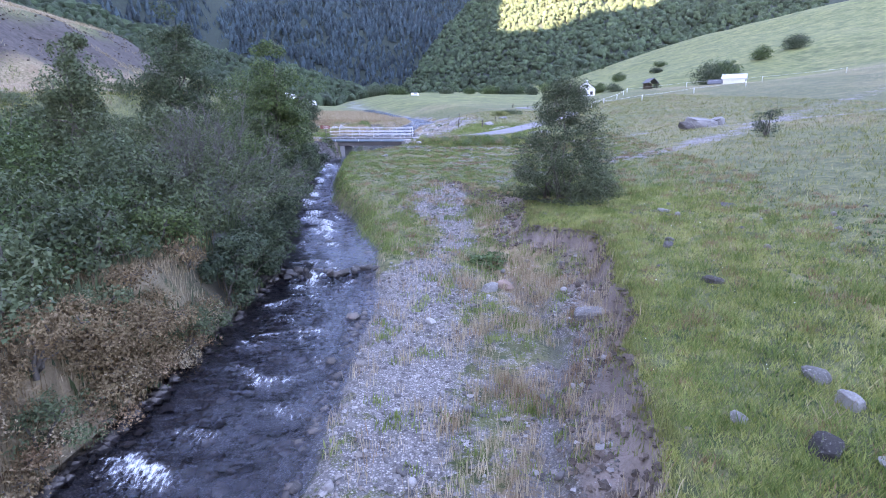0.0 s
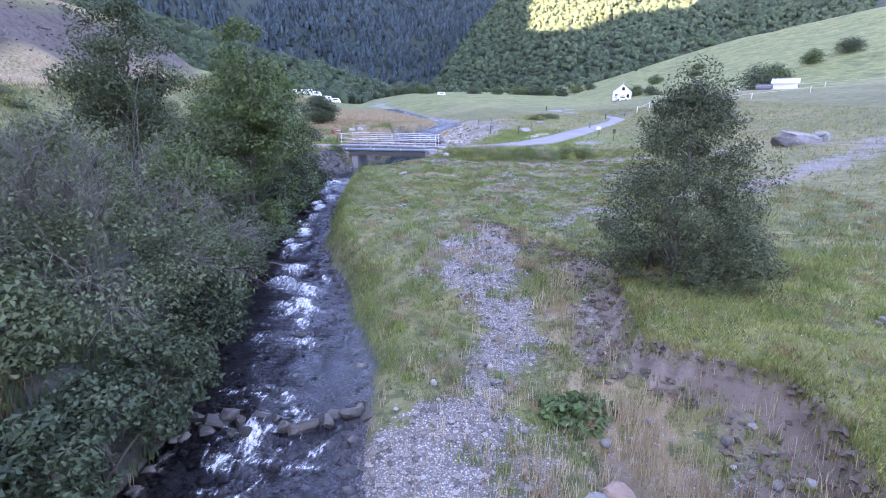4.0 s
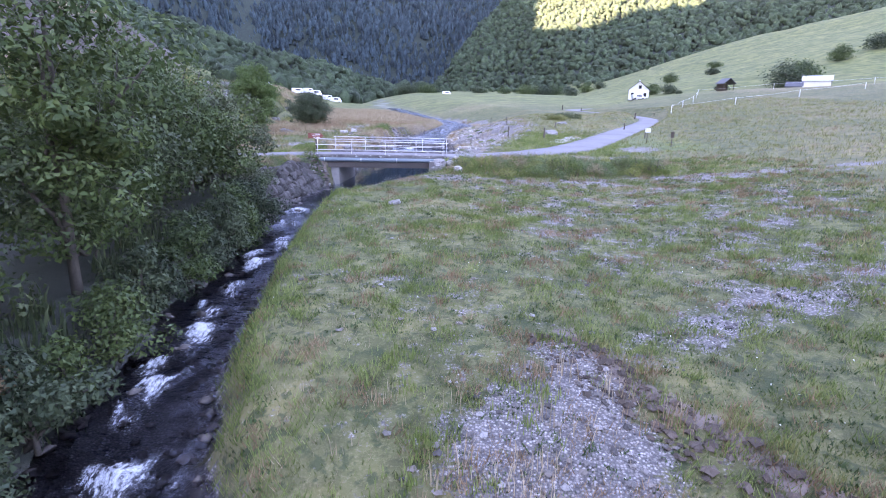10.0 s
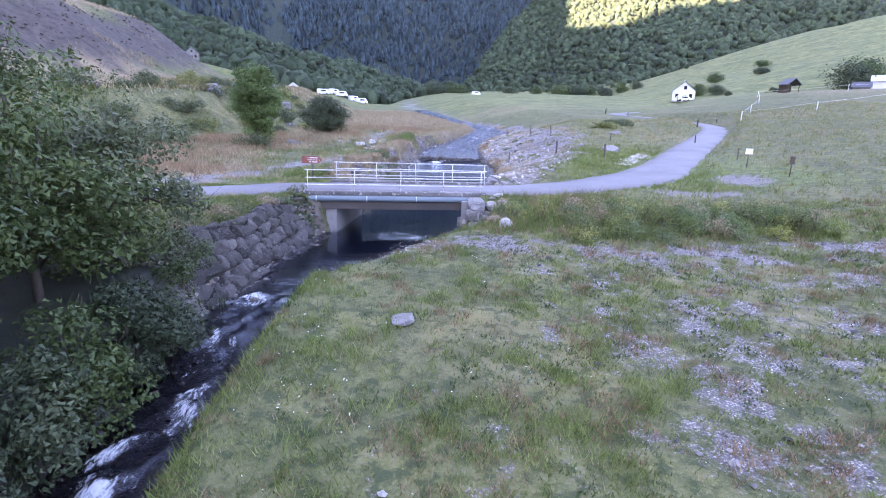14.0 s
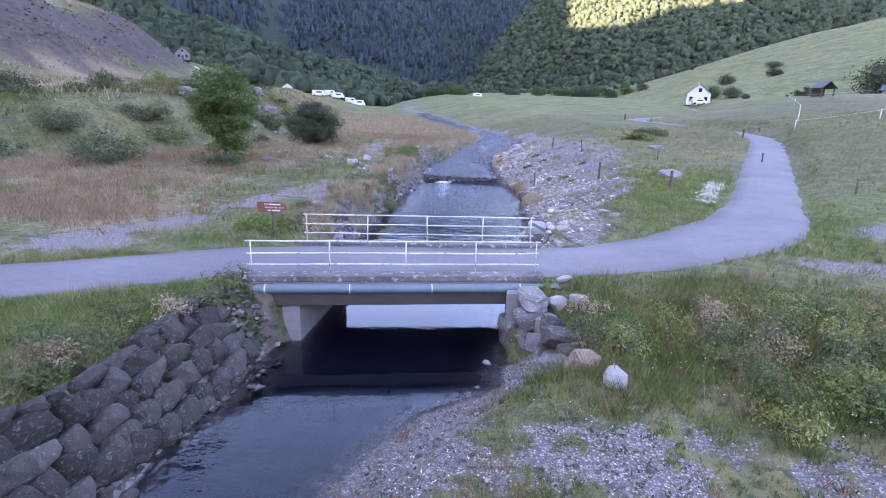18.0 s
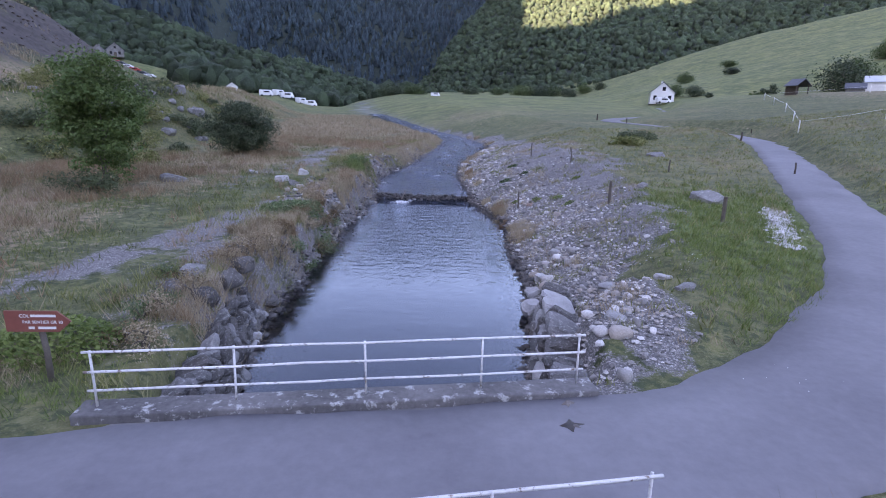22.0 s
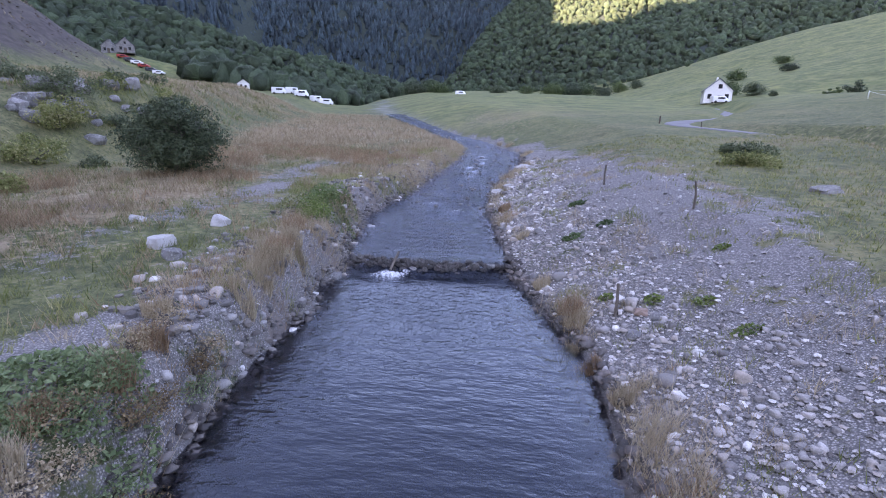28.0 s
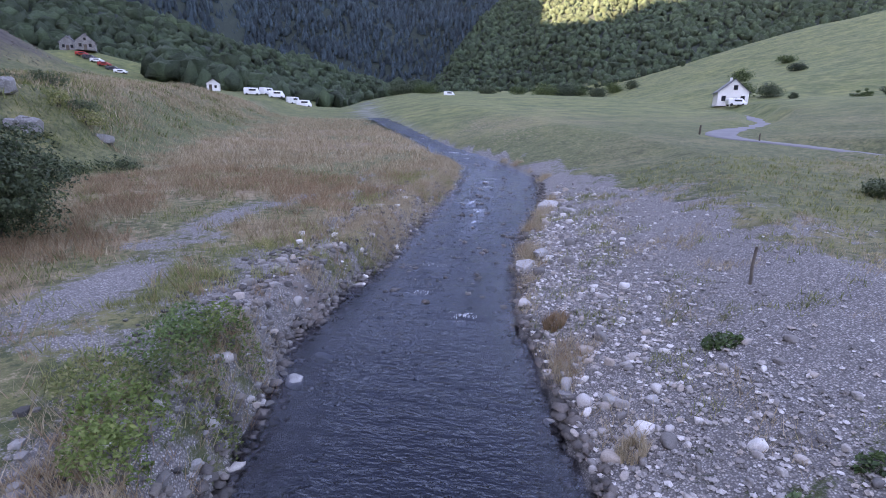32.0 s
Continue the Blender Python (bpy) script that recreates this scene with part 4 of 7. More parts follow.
def scatter(shapes, x, y, z, size, flat=0.65, sink=0.3):
    """Many stones as arrays."""
    n = len(x)
    vs, fs, o = [], [], 0
    which = RNG.integers(0, len(shapes), n)
    for k, (v, f) in enumerate(shapes):
        ids = np.where(which == k)[0]
        if not len(ids):
            continue
        a = RNG.uniform(0, 2 * math.pi, len(ids))
        st = RNG.uniform(0.7, 1.35, (len(ids), 3)) * np.array([1, 1, flat])
        p = v[None] * st[:, None] * size[ids][:, None, None]
        c, s = np.cos(a)[:, None], np.sin(a)[:, None]
        q = np.stack([p[..., 0] * c - p[..., 1] * s, p[..., 0] * s + p[..., 1] * c, p[..., 2]], -1)
        q += np.stack([x[ids], y[ids], z[ids] + size[ids] * flat * (1 - 2 * sink) * 0.6], -1)[:, None]
        vs.append(q.reshape(-1, 3))
        fs.append((f[None] + (np.arange(len(ids)) * len(v))[:, None, None] + o).reshape(-1, 3))
        o += len(ids) * len(v)
    return np.concatenate(vs), np.concatenate(fs)


def blades(x, y, z, h, w, lean=0.35):
    """Grass blades with a bend, three triangles each."""
    n = len(x)
    a, b = RNG.uniform(0, 2 * math.pi, n), RNG.uniform(0, 2 * math.pi, n)
    side = np.stack([np.cos(a), np.sin(a), np.zeros(n)], 1) * (w / 2)[:, None]
    bend = np.stack([np.cos(b), np.sin(b), np.zeros(n)], 1) * (h * RNG.uniform(0.1, 1.0, n) * lean)[:, None]
    p = np.stack([x, y, z], 1)
    up = np.zeros((n, 3))
    up[:, 2] = h
    v = np.stack([p - side, p + side, p + up * 0.6 + bend * 0.4 - side * 0.7, p + up * 0.6 + bend * 0.4 + side * 0.7, p + up * 0.95 + bend], 1).reshape(-1, 3)
    o = (np.arange(n) * 5)[:, None, None]
    f = (np.array([[0, 1, 3], [0, 3, 2], [2, 3, 4]])[None] + o).reshape(-1, 3)
    return v, f


def sprigs(x, y, z, h, w):
    """Short grass: one triangle a blade."""
    n = len(x)
    a, b = RNG.uniform(0, 2 * math.pi, n), RNG.uniform(0, 2 * math.pi, n)
    side = np.stack([np.cos(a), np.sin(a), np.zeros(n)], 1) * (w / 2)[:, None]
    tip = np.stack([np.cos(b) * h * 0.55, np.sin(b) * h * 0.55, h], 1)
    p = np.stack([x, y, z], 1)
    return np.stack([p - side, p + side, p + tip], 1).reshape(-1, 3), np.arange(n * 3).reshape(-1, 3)


def tufts(n, xr, yr, chance, per, spread, h, w, seed, make=None):
    """Blades in tufts where chance(x, y) allows."""
    g = np.random.default_rng(seed)
    x, y = g.uniform(*xr, n), g.uniform(*yr, n)
    keep = g.uniform(size=n) < chance(x, y)
    x, y = x[keep], y[keep]
    k = g.integers(max(1, per // 2), per + 1, len(x))
    s = g.uniform(0.6, 1.3, len(x))
    x, y, s = np.repeat(x, k), np.repeat(y, k), np.repeat(s, k)
    x, y = x + g.normal(0, spread, len(x)), y + g.normal(0, spread, len(x))
    return (make or blades)(x, y, ground_z(x, y) - 0.02, g.uniform(*h, len(x)) * s, g.uniform(*w, len(x)))


def leaves(centres, size, g, up=0.5, facing=None, small=False):
    """Folded leaf quads round the given centres."""
    n = len(centres)
    nrm = g.normal(size=(n, 3)) * (1.0 if facing is None else 0.55) + np.array([0, 0, up])
    if facing is not None:
        nrm = nrm + facing
    nrm /= np.linalg.norm(nrm, axis=1)[:, None]
    a = np.cross(nrm, g.normal(size=(n, 3)))
    a /= np.linalg.norm(a, axis=1)[:, None] + 1e-9
    b = np.cross(nrm, a)
    s = (size * g.uniform(0.6, 1.35, n))[:, None]
    c = np.asarray(centres)
    if small:
        v = np.stack([c - a * s * 0.55 - b * s * 0.22, c + a * s * 0.65, c - a * s * 0.3 + b * s * 0.42 + nrm * s * 0.1], 1).reshape(-1, 3)
        return v, np.arange(n * 3).reshape(-1, 3)
    v = np.stack([c - a * s * 0.6, c + b * s * 0.30 + nrm * s * 0.08, c + a * s * 0.6, c - b * s * 0.30 + nrm * s * 0.08], 1).reshape(-1, 3)
    o = (np.arange(n) * 4)[:, None, None]
    return v, (np.array([[0, 1, 2], [0, 2, 3]])[None] + o).reshape(-1, 3)


def limb(start, end, r0, r1, g, n=5, sag=0.15):
    p0, p1 = Vector(start), Vector(end)
    l = (p1 - p0).length
    pts = []
    for k in range(n):
        t = k / (n - 1)
        q = p0.lerp(p1, t)
        if 0 < k < n - 1:
            q = q + Vector(g.normal(0, sag * l * 0.3, 3).tolist()) + Vector((0, 0, sag * l * math.sin(math.pi * t)))
        pts.append(tuple(q))
    return tube(pts, [r0 + (r1 - r0) * k / (n - 1) for k in range(n)], 4), pts


def woody(name, label, category, x, y, h, r, leaf_mat, count, leaf, seed, stems=6, trunk=0.0, bare=0, bark=BARK, low=0.12, clump=0.42, tall=1.0, group="", z=None, ry=None, spill=0.0, n_of=8.0, cone=False, bald=0.0):
    """A shrub or tree: stems and limbs, and a crown of leaf clumps with gaps."""
    g = np.random.default_rng(seed)
    z0 = at(x, y) if z is None else z
    ob = thing(name, label, category, pose(x, y, z0), group)
    ry = ry or r
    n_clump = max(14, int(n_of * r * h / 1.5))
    cl = []
    while len(cl) < n_clump:
        d = g.normal(size=3)
        d /= np.linalg.norm(d)
        rad = g.uniform(0.2, 1.0) ** 0.6
        t = 0.5 + 0.5 * d[2] * rad
        wide = math.sin(math.pi * min(max(0.16 + 0.80 * t, 0.02), 0.98)) ** (0.75 * tall)
        q = np.array([d[0] * r * rad * wide * 1.15, d[1] * ry * rad * wide * 1.15, (low + (1 - low) * t) * h])
        if cone:
            t = g.uniform() ** 1.6
            wide = (1 - t) ** 0.48 * min(1.0, 0.82 + 1.2 * t) * math.sqrt(g.uniform(0.15, 1.0)) / math.hypot(d[0], d[1])
            q = np.array([d[0] * r * wide, d[1] * ry * wide, (0.03 + 0.95 * t) * h])
        q[:2] += g.normal(0, 0.08 * r if cone else 0.12 * r, 2)
        q[2] += g.normal(0, 0.05 * h)
        cl.append(q)
    cl = np.array(cl)
    rods = []
    tops = []
    if trunk > 0:
        rod, pts = limb((0, 0, -0.1), (g.normal(0, 0.1), g.normal(0, 0.1), h * 0.88), trunk, trunk * 0.15, g, 7, 0.02)
        rods.append(rod)
        tops = pts
    for k in range(stems):
        q = cl[g.integers(len(cl))]
        s = (g.normal(0, 0.12 * r), g.normal(0, 0.12 * r), -0.1) if trunk <= 0 else tops[1 + g.integers(3)]
        rod, pts = limb(s, tuple(q * 0.95), 0.035 + 0.02 * g.uniform() + trunk * 0.2, 0.012, g, 5, 0.10)
        rods.append(rod)
        tops = tops + pts[2:4]
    for q in cl[:: 2]:
        s = min(tops, key=lambda p: (Vector(p) - Vector(q)).length + 0.3 * max(0, p[2] - q[2]))
        rods.append(limb(s, tuple(q), 0.016, 0.006, g, 4, 0.12)[0])
    part("trunk" if trunk > 0 else "stem", mesh_np("stem", *joined(rods), bark, True), ob)
    if bare:
        tw = []
        for _ in range(bare):
            q = cl[g.integers(len(cl))]
            while bald and q[2] < 0.4 * h:
                q = cl[g.integers(len(cl))]
            out = np.array([q[0], q[1], max(q[2] - 0.35 * h, 0.1)])
            out = out / (np.linalg.norm(out) + 1e-6) + g.normal(0, 0.35, 3)
            e = q + out * g.uniform(0.4, 1.1) * 0.35 * r
            rod, pts = limb(tuple(q), tuple(e), 0.010, 0.004, g, 4, 0.1)
            tw.append((np.array(rod[0]), np.array(rod[1])))
            for _k in range(3 if bald else 1):
                p = np.array(pts[1 + g.integers(2)])
                tw.append(limb(tuple(p), tuple(p + g.normal(0, 0.3, 3) + out * 0.15), 0.006, 0.003, g, 3, 0.1)[0])
        part("brushwood", mesh_np("twigs", *joined(tw), TWIG, True), ob, "bare grey twigs standing out of the leaves", kind="stuff")
    per = max(1, count // n_clump)
    size = 1.35 * clump * (0.5 + 0.5 * r / 2.2)
    c = np.repeat(cl, per, 0)
    off = g.normal(size=(len(c), 3))
    off *= (g.uniform(0.3, 1.0, len(c)) ** 0.5 / (np.linalg.norm(off, axis=1) + 1e-9))[:, None]
    c = c + off * size * np.array([1.25, 1.25, 0.85]) * np.repeat(g.uniform(0.6, 1.35, n_clump), per)[:, None]
    c[:, 2] = np.maximum(c[:, 2], 0.05 - spill)
    if bald:
        stay = (c[:, 2] < bald * h * g.uniform(0.75, 1.2, len(c))) | (g.uniform(size=len(c)) < 0.22)
        c, off = c[stay], off[stay]
    part("crown", mesh_np("crown", *leaves(c, leaf, g, 0.45, off / (np.linalg.norm(off, axis=1) + 1e-9)[:, None] * 0.9, True), leaf_mat, False), ob)
    return ob


# ---- bridge ----
def slab(corners, z0, z1, mat, name, bevel=0.0):
    bm = bmesh.new()
    lo = [bm.verts.new((c[0], c[1], z0)) for c in corners]
    hi = [bm.verts.new((c[0], c[1], z1)) for c in corners]
    bm.faces.new(lo[::-1]), bm.faces.new(hi)
    n = len(corners)
    for k in range(n):
        bm.faces.new((lo[k], lo[(k + 1) % n], hi[(k + 1) % n], hi[k]))
    if bevel:
        bmesh.ops.bevel(bm, geom=list(bm.edges), offset=bevel, segments=2, affect='EDGES', profile=0.5)
    return finish(bm, name, mat)


def strip(a, b, w, over=0.0):
    """A strip of ground from a to b, w wide to the left of the way (to the right: minus)."""
    a, b = Vector(a[:2]), Vector(b[:2])
    d = (b - a).normalized()
    n = Vector((-d.y, d.x))
    a, b = a - d * over, b + d * over
    return [a, b, b + n * w, a + n * w] if w > 0 else [a + n * w, b + n * w, b, a]


def build_bridge():
    br = thing("bridge", "small concrete road bridge with steel girder over the stream", "bridge")
    nl, nr, fl, fr = BRIDGE_NL, BRIDGE_NR, BRIDGE_FL, BRIDGE_FR
    d = (nr - nl).normalized()
    out_n, out_f = Vector((d.y, -d.x, 0)), Vector((-d.y, d.x, 0))
    deck = [nl + out_n * 0.25, nr + out_n * 0.25, fr + out_f * 0.2, fl + out_f * 0.2]
    part("deck_slab", slab(deck, 2.76, 2.93, SMOOTH_CONCRETE, "deck_slab"), br)
    part("kerb", slab(strip(nl + out_n * 0.28, nr + out_n * 0.28, 0.48, 0.22), 2.90, 3.07, CONCRETE, "kerb", 0.03), br, "lichen-spotted concrete kerb")
    part("kerb", slab(strip(fl - out_f * 0.28, fr - out_f * 0.28, 0.5, 0.25), 2.90, 3.09, CONCRETE, "kerb", 0.03), br, "lichen-spotted concrete kerb")
    part("girder", slab(strip(nl + d * 0.6 + out_n * 0.40, nr - d * 0.5 + out_n * 0.40, 0.14), 2.28, 2.66, STEEL_DARK, "girder", 0.012), br, "dark rusty steel girder")
    z = Vector((0, 0, 2.76 - 3.05))
    pts = [nl + out_n * 0.40 + z - d * 0.1 + Vector((0, 0, -0.14)), nl + out_n * 0.42 + z + d * 0.3, nl + out_n * 0.43 + z + d * 2.5, nr + out_n * 0.43 + z - d * 2.6,
           nr + out_n * 0.43 + z - d * 0.1, nr + out_n * 0.36 + z + d * 0.45 + Vector((0, 0, -0.02)), nr + out_n * 0.2 + z + d * 0.7 + Vector((0, 0, -0.16))]
    pipe = part("pipe", mesh_np("pipe", *tube(pts, [0.125] * len(pts), 10), PIPE_BLUE, True), br, "blue-grey service pipe along the edge")
    for t in (0.06, 0.34, 0.62, 0.93):
        p = nl.lerp(nr, t) + out_n * 0.43 + z
        part("pipe_joint", mesh_np("joint", *tube([p - d * 0.02, p + d * 0.02], [0.131, 0.131], 10), TIN, True), pipe)
    def wall(a, b, w):
        return slab(strip(a, b, w), 0.4, 2.75, SMOOTH_CONCRETE, "abutment", 0.02)
    part("abutment", wall(Vector((-9.05, 53.95, 0)), Vector((-9.3, 58.3, 0)), 0.5), br, "plain concrete abutment")
    part("abutment", wall(Vector((-3.62, 59.7, 0)), Vector((-3.55, 55.0, 0)), 0.55), br, "plain concrete abutment")
    return br


def railing(a, b, seed):
    g = np.random.default_rng(seed)
    rl = thing("railing", "white flaking tube railing on the bridge kerb", "railing", group="bridge railings")
    d = (b - a).normalized()
    for k in range(5):
        p = a.lerp(b, (0.0, 0.265, 0.53, 0.78, 1.0)[k])
        lean = Vector((g.normal(0, 0.008), g.normal(0, 0.008), 0))
        part("post", mesh_np("post", *tube([p + Vector((0, 0, 0.0)), p + lean + Vector((0, 0, 0.95))], [0.019, 0.019], 8), RAIL_PAINT, True), rl)
    for h in (0.28, 0.60, 0.93):
        pts = [a.lerp(b, t) + Vector((g.normal(0, 0.006), g.normal(0, 0.006), h + g.normal(0, 0.006))) for t in (0, 0.14, 0.265, 0.4, 0.53, 0.65, 0.78, 0.9, 1)]
        pts = [pts[0] - d * 0.12] + pts + [pts[-1] + d * 0.10]
        part("rail", mesh_np("rail", *tube(pts, [0.021] * len(pts), 8), RAIL_PAINT, True), rl)
    return rl


build_bridge()
railing(BRIDGE_NL + Vector((0.05, 0, 0)), BRIDGE_NR - Vector((0.02, 0, 0)), 3)
railing(BRIDGE_FL + Vector((0.05, 0, 0.02)), BRIDGE_FR - Vector((0.05, 0, -0.02)), 4)


# ---- stone walls ----
def stone_wall(name, label, line, z_lo, z_hi, size, seed, mats, out, rows=None, kind="structure", lean=0.06, loose=0.05):
    """Big stones stacked along a line, leaning back a little; each stone a part."""
    g = np.random.default_rng(seed)
    wall = thing(name, label, "wall", kind=kind)
    pts = spline(line, 0.05)
    cum = [0.0]
    for p, q in zip(pts, pts[1:]):
        cum.append(cum[-1] + (q - p).length)
    rows = rows or max(2, round((z_hi - z_lo) / (size * 0.78)))
    rh = (z_hi - z_lo) / rows
    for r in range(rows):
        s = g.uniform(-0.3, 0.1)
        while s < cum[-1]:
            wd = size * g.uniform(0.7, 1.5)
            k = min(range(len(cum)), key=lambda i: abs(cum[i] - s - wd / 2))
            p = pts[k]
            d = (pts[min(k + 1, len(pts) - 1)] - pts[max(k - 1, 0)]).normalized()
            n = Vector((d.y, -d.x, 0)) * out
            back = lean * r + g.uniform(-loose, loose)
            if loose > 0.1:
                wd *= g.uniform(0.5, 1.25)
            q = p - n * back
            ang = math.degrees(math.atan2(d.y, d.x))
            m = pose(q.x, q.y, z_lo + rh * (r + 0.5) + g.uniform(-0.06, 0.06) - (g.uniform(0, 0.16) if loose > 0.1 else 0), g.uniform(-10, 10), g.uniform(-16, 16), ang + g.uniform(-10, 10)) @ Matrix.Diagonal((wd * 0.72, size * g.uniform(0.5, 0.65), rh * g.uniform(0.78, 1.0), 1))
            pick = g.uniform()
            mat = mats[0] if pick < 0.8 else mats[1] if pick < 0.95 else mats[2]
            part("stone", stone_mesh(int(g.integers(9)), mat), wall, "", m)
            s += wd * 0.94
    return wall


def block_shape(seed):
    """A squarish boulder: a blunt block, split flat on some sides, lumpy on others."""
    g = np.random.default_rng(seed)
    v = ICO3[0]
    v = np.sign(v) * np.abs(v) ** g.uniform(0.42, 0.62)
    for _ in range(6):
        n = g.normal(size=3)
        n /= np.linalg.norm(n)
        v = v - np.outer(relu(v @ n - g.uniform(0.72, 1.05)) * 0.92, n)
    lump = fbm(v[:, 0] + 3 * v[:, 2], v[:, 1] - 2 * v[:, 2], 0.9, seed % 50, 3)
    rough = fbm(v[:, 0] * 1.3 - 2 * v[:, 2], v[:, 1] + 2.4 * v[:, 2], 0.32, 60 + seed % 30, 2)
    v = v * (1 + 0.12 * lump + 0.07 * rough)[:, None]
    return v / np.abs(v).max(0), ICO3[1]


BLOCK_MESHES = {}


def block_mesh(k, mat):
    key = (k % 12, mat.name)
    if key not in BLOCK_MESHES:
        BLOCK_MESHES[key] = mesh_np("stone", *block_shape(640 + k % 12), mat, False)
    return BLOCK_MESHES[key]


def boulder_wall(name, label, line, z_lo, z_hi, size, seed, mats, out, lean=0.85, depth=0.42, jumble=7):
    """Fitted boulders in rough courses whose joints wander; small stones wedge the gaps. Each stone is a part."""
    g = np.random.default_rng(seed)
    wall = thing(name, label, "wall", kind="structure")
    pts = spline(line, 0.05)
    tilt = math.degrees(math.atan(lean))
    cum = np.concatenate([[0.0], np.cumsum([(q - p).length for p, q in zip(pts, pts[1:])])])

    def put(along, z, half_w, half_h, half_d, mat, turn=jumble):
        k = int(np.argmin(np.abs(cum - along)))
        p = pts[k]
        d = (pts[min(k + 4, len(pts) - 1)] - pts[max(k - 4, 0)]).normalized()
        n = Vector((d.y, -d.x, 0)) * out
        q = p - n * (lean * (z - z_lo) + half_d * 0.55 + g.uniform(-0.05, 0.04))
        m = pose(q.x, q.y, z, g.uniform(-turn, turn) - 0.9 * tilt * out, g.uniform(-turn, turn) * 1.6, math.degrees(math.atan2(d.y, d.x)) + g.uniform(-turn, turn)) @ Matrix.Diagonal((half_w, half_d, half_h, 1))
        part("stone", block_mesh(int(g.integers(12)), mat), wall, "", m)

    z = z_lo
    while z < z_hi - 0.12:
        rh = min(size * g.uniform(0.62, 0.92), z_hi - z + 0.1)
        s, phase = g.uniform(-0.4, 0.0), g.uniform(0, 6.3)
        while s < cum[-1]:
            wd = size * g.uniform(0.65, 1.55)
            wander = 0.13 * math.sin(1.3 * s + phase) + g.uniform(-0.05, 0.05)
            pick = g.uniform()
            mat = mats[0] if pick < 0.62 else mats[1] if pick < 0.92 else mats[2]
            put(s + wd / 2, z + (rh / 2 + wander) * math.cos(radians(tilt)), wd * 0.60, rh * g.uniform(0.60, 0.72), depth * g.uniform(0.85, 1.2), mat)
            if g.uniform() < 0.5:
                put(s, z + wander, 0.10 + 0.07 * g.uniform(), 0.09, 0.26, mats[1], 20)
            s += wd * 0.97
        z += rh * 0.95 * math.cos(radians(tilt))
    return wall


boulder_wall("retaining_wall", "dry-laid wall of large grey boulders beside the stream", ((-9.5, 42.4, 0), (-9.1, 45.0, 0), (-9.2, 48.0, 0), (-9.4, 51.0, 0), (-9.35, 54.0, 0)), 0.75, 2.6, 0.60, 11, (ROCK_WALL, ROCK_WALL, ROCK_FACE), 1)
boulder_wall("pool_wall_right", "low wall of big stone blocks edging the pool", ((-3.45, 59.9, 0), (-3.4, 63, 0), (-3.15, 66.5, 0)), 0.9, 2.72, 0.62, 12, (ROCK_FACE, ROCK, ROCK_PALE), -1, 0.2, jumble=13)
boulder_wall("pool_wall_left", "tumbled wall of grey boulders edging the pool", ((-9.6, 59.3, 0), (-10.15, 62.0, 0), (-10.95, 64.4, 0), (-11.5, 66.2, 0)), 1.0, 2.2, 0.38, 13, (ROCK_FACE, ROCK, ROCK_PALE), 1, 0.6, jumble=24)
boulder_wall("wing_wall", "stacked grey boulders below the bridge corner", ((-3.55, 55.2, 0), (-3.0, 54.5, 0), (-2.6, 53.5, 0), (-2.2, 52.7, 0)), 1.1, 2.3, 0.58, 16, (ROCK_FACE, ROCK, ROCK), 1, 0.25)
stone_wall("stone_sill", "low dam of dark wet stones across the stream", ((-3.6, 18.9, 0), (-2.2, 19.2, 0), (-0.8, 19.5, 0), (0.9, 20.1, 0)), -0.72, -0.22, 0.24, 14, (ROCK_WET, ROCK_WET, ROCK_WALL), -1, 3, loose=0.3)
stone_wall("weir", "weir of small dark stones holding the upper pool", ((-12.9, 89.0, 0), (-10.5, 88.9, 0), (-8.0, 89.0, 0), (-5.6, 89.2, 0)), 1.46, 2.05, 0.22, 15, (ROCK_WALL, ROCK_FACE, ROCK), -1, 4, lean=-0.07, loose=0.1)


# ---- boulders ----
def boulder(x, y, sx, sy, sz, mat, label, seed, dz=None, group="loose boulders", tilt=12):
    g = np.random.default_rng(seed)
    ob = new("boulder", block_mesh(seed, mat) if sx > 0.21 else stone_mesh(seed, mat))
    ob.matrix_basis = stone_pose(x, y, (at(x, y) + sz * 0.22) if dz is None else dz, sx, sy, sz, g, tilt)
    return tagged(ob, label, "boulder", group)


BANK = "grey boulder lying in short meadow grass"
for k, (x, y, sx, sy, sz) in enumerate(((9.9, 14.0, 0.42, 0.28, 0.16), (9.6, 9.4, 0.32, 0.2, 0.22), (9.7, 8.7, 0.3, 0.25, 0.2), (9.9, 17.2, 0.38, 0.2, 0.12), (11.2, 21.6, 0.42, 0.35, 0.10), (14.8, 17.3, 0.2, 0.16, 0.12),
                                       (8.7, 7.6, 0.34, 0.26, 0.2), (9.4, 7.2, 0.4, 0.3, 0.12), (8.0, 8.4, 0.22, 0.18, 0.16), (13.5, 21.5, 0.5, 0.4, 0.07), (12.8, 24.0, 0.24, 0.18, 0.1), (24.2, 52, 1.5, 0.8, 0.7), (22.7, 51.3, 0.9, 0.6, 0.5), (25.8, 52.6, 0.8, 0.6, 0.55))):
    f = 0.72 if y < 30 else 1.0
    boulder(x, y, sx * f, sy * f, sz * f, ROCK_WALL if k % 3 == 0 else ROCK, BANK, 100 + k)
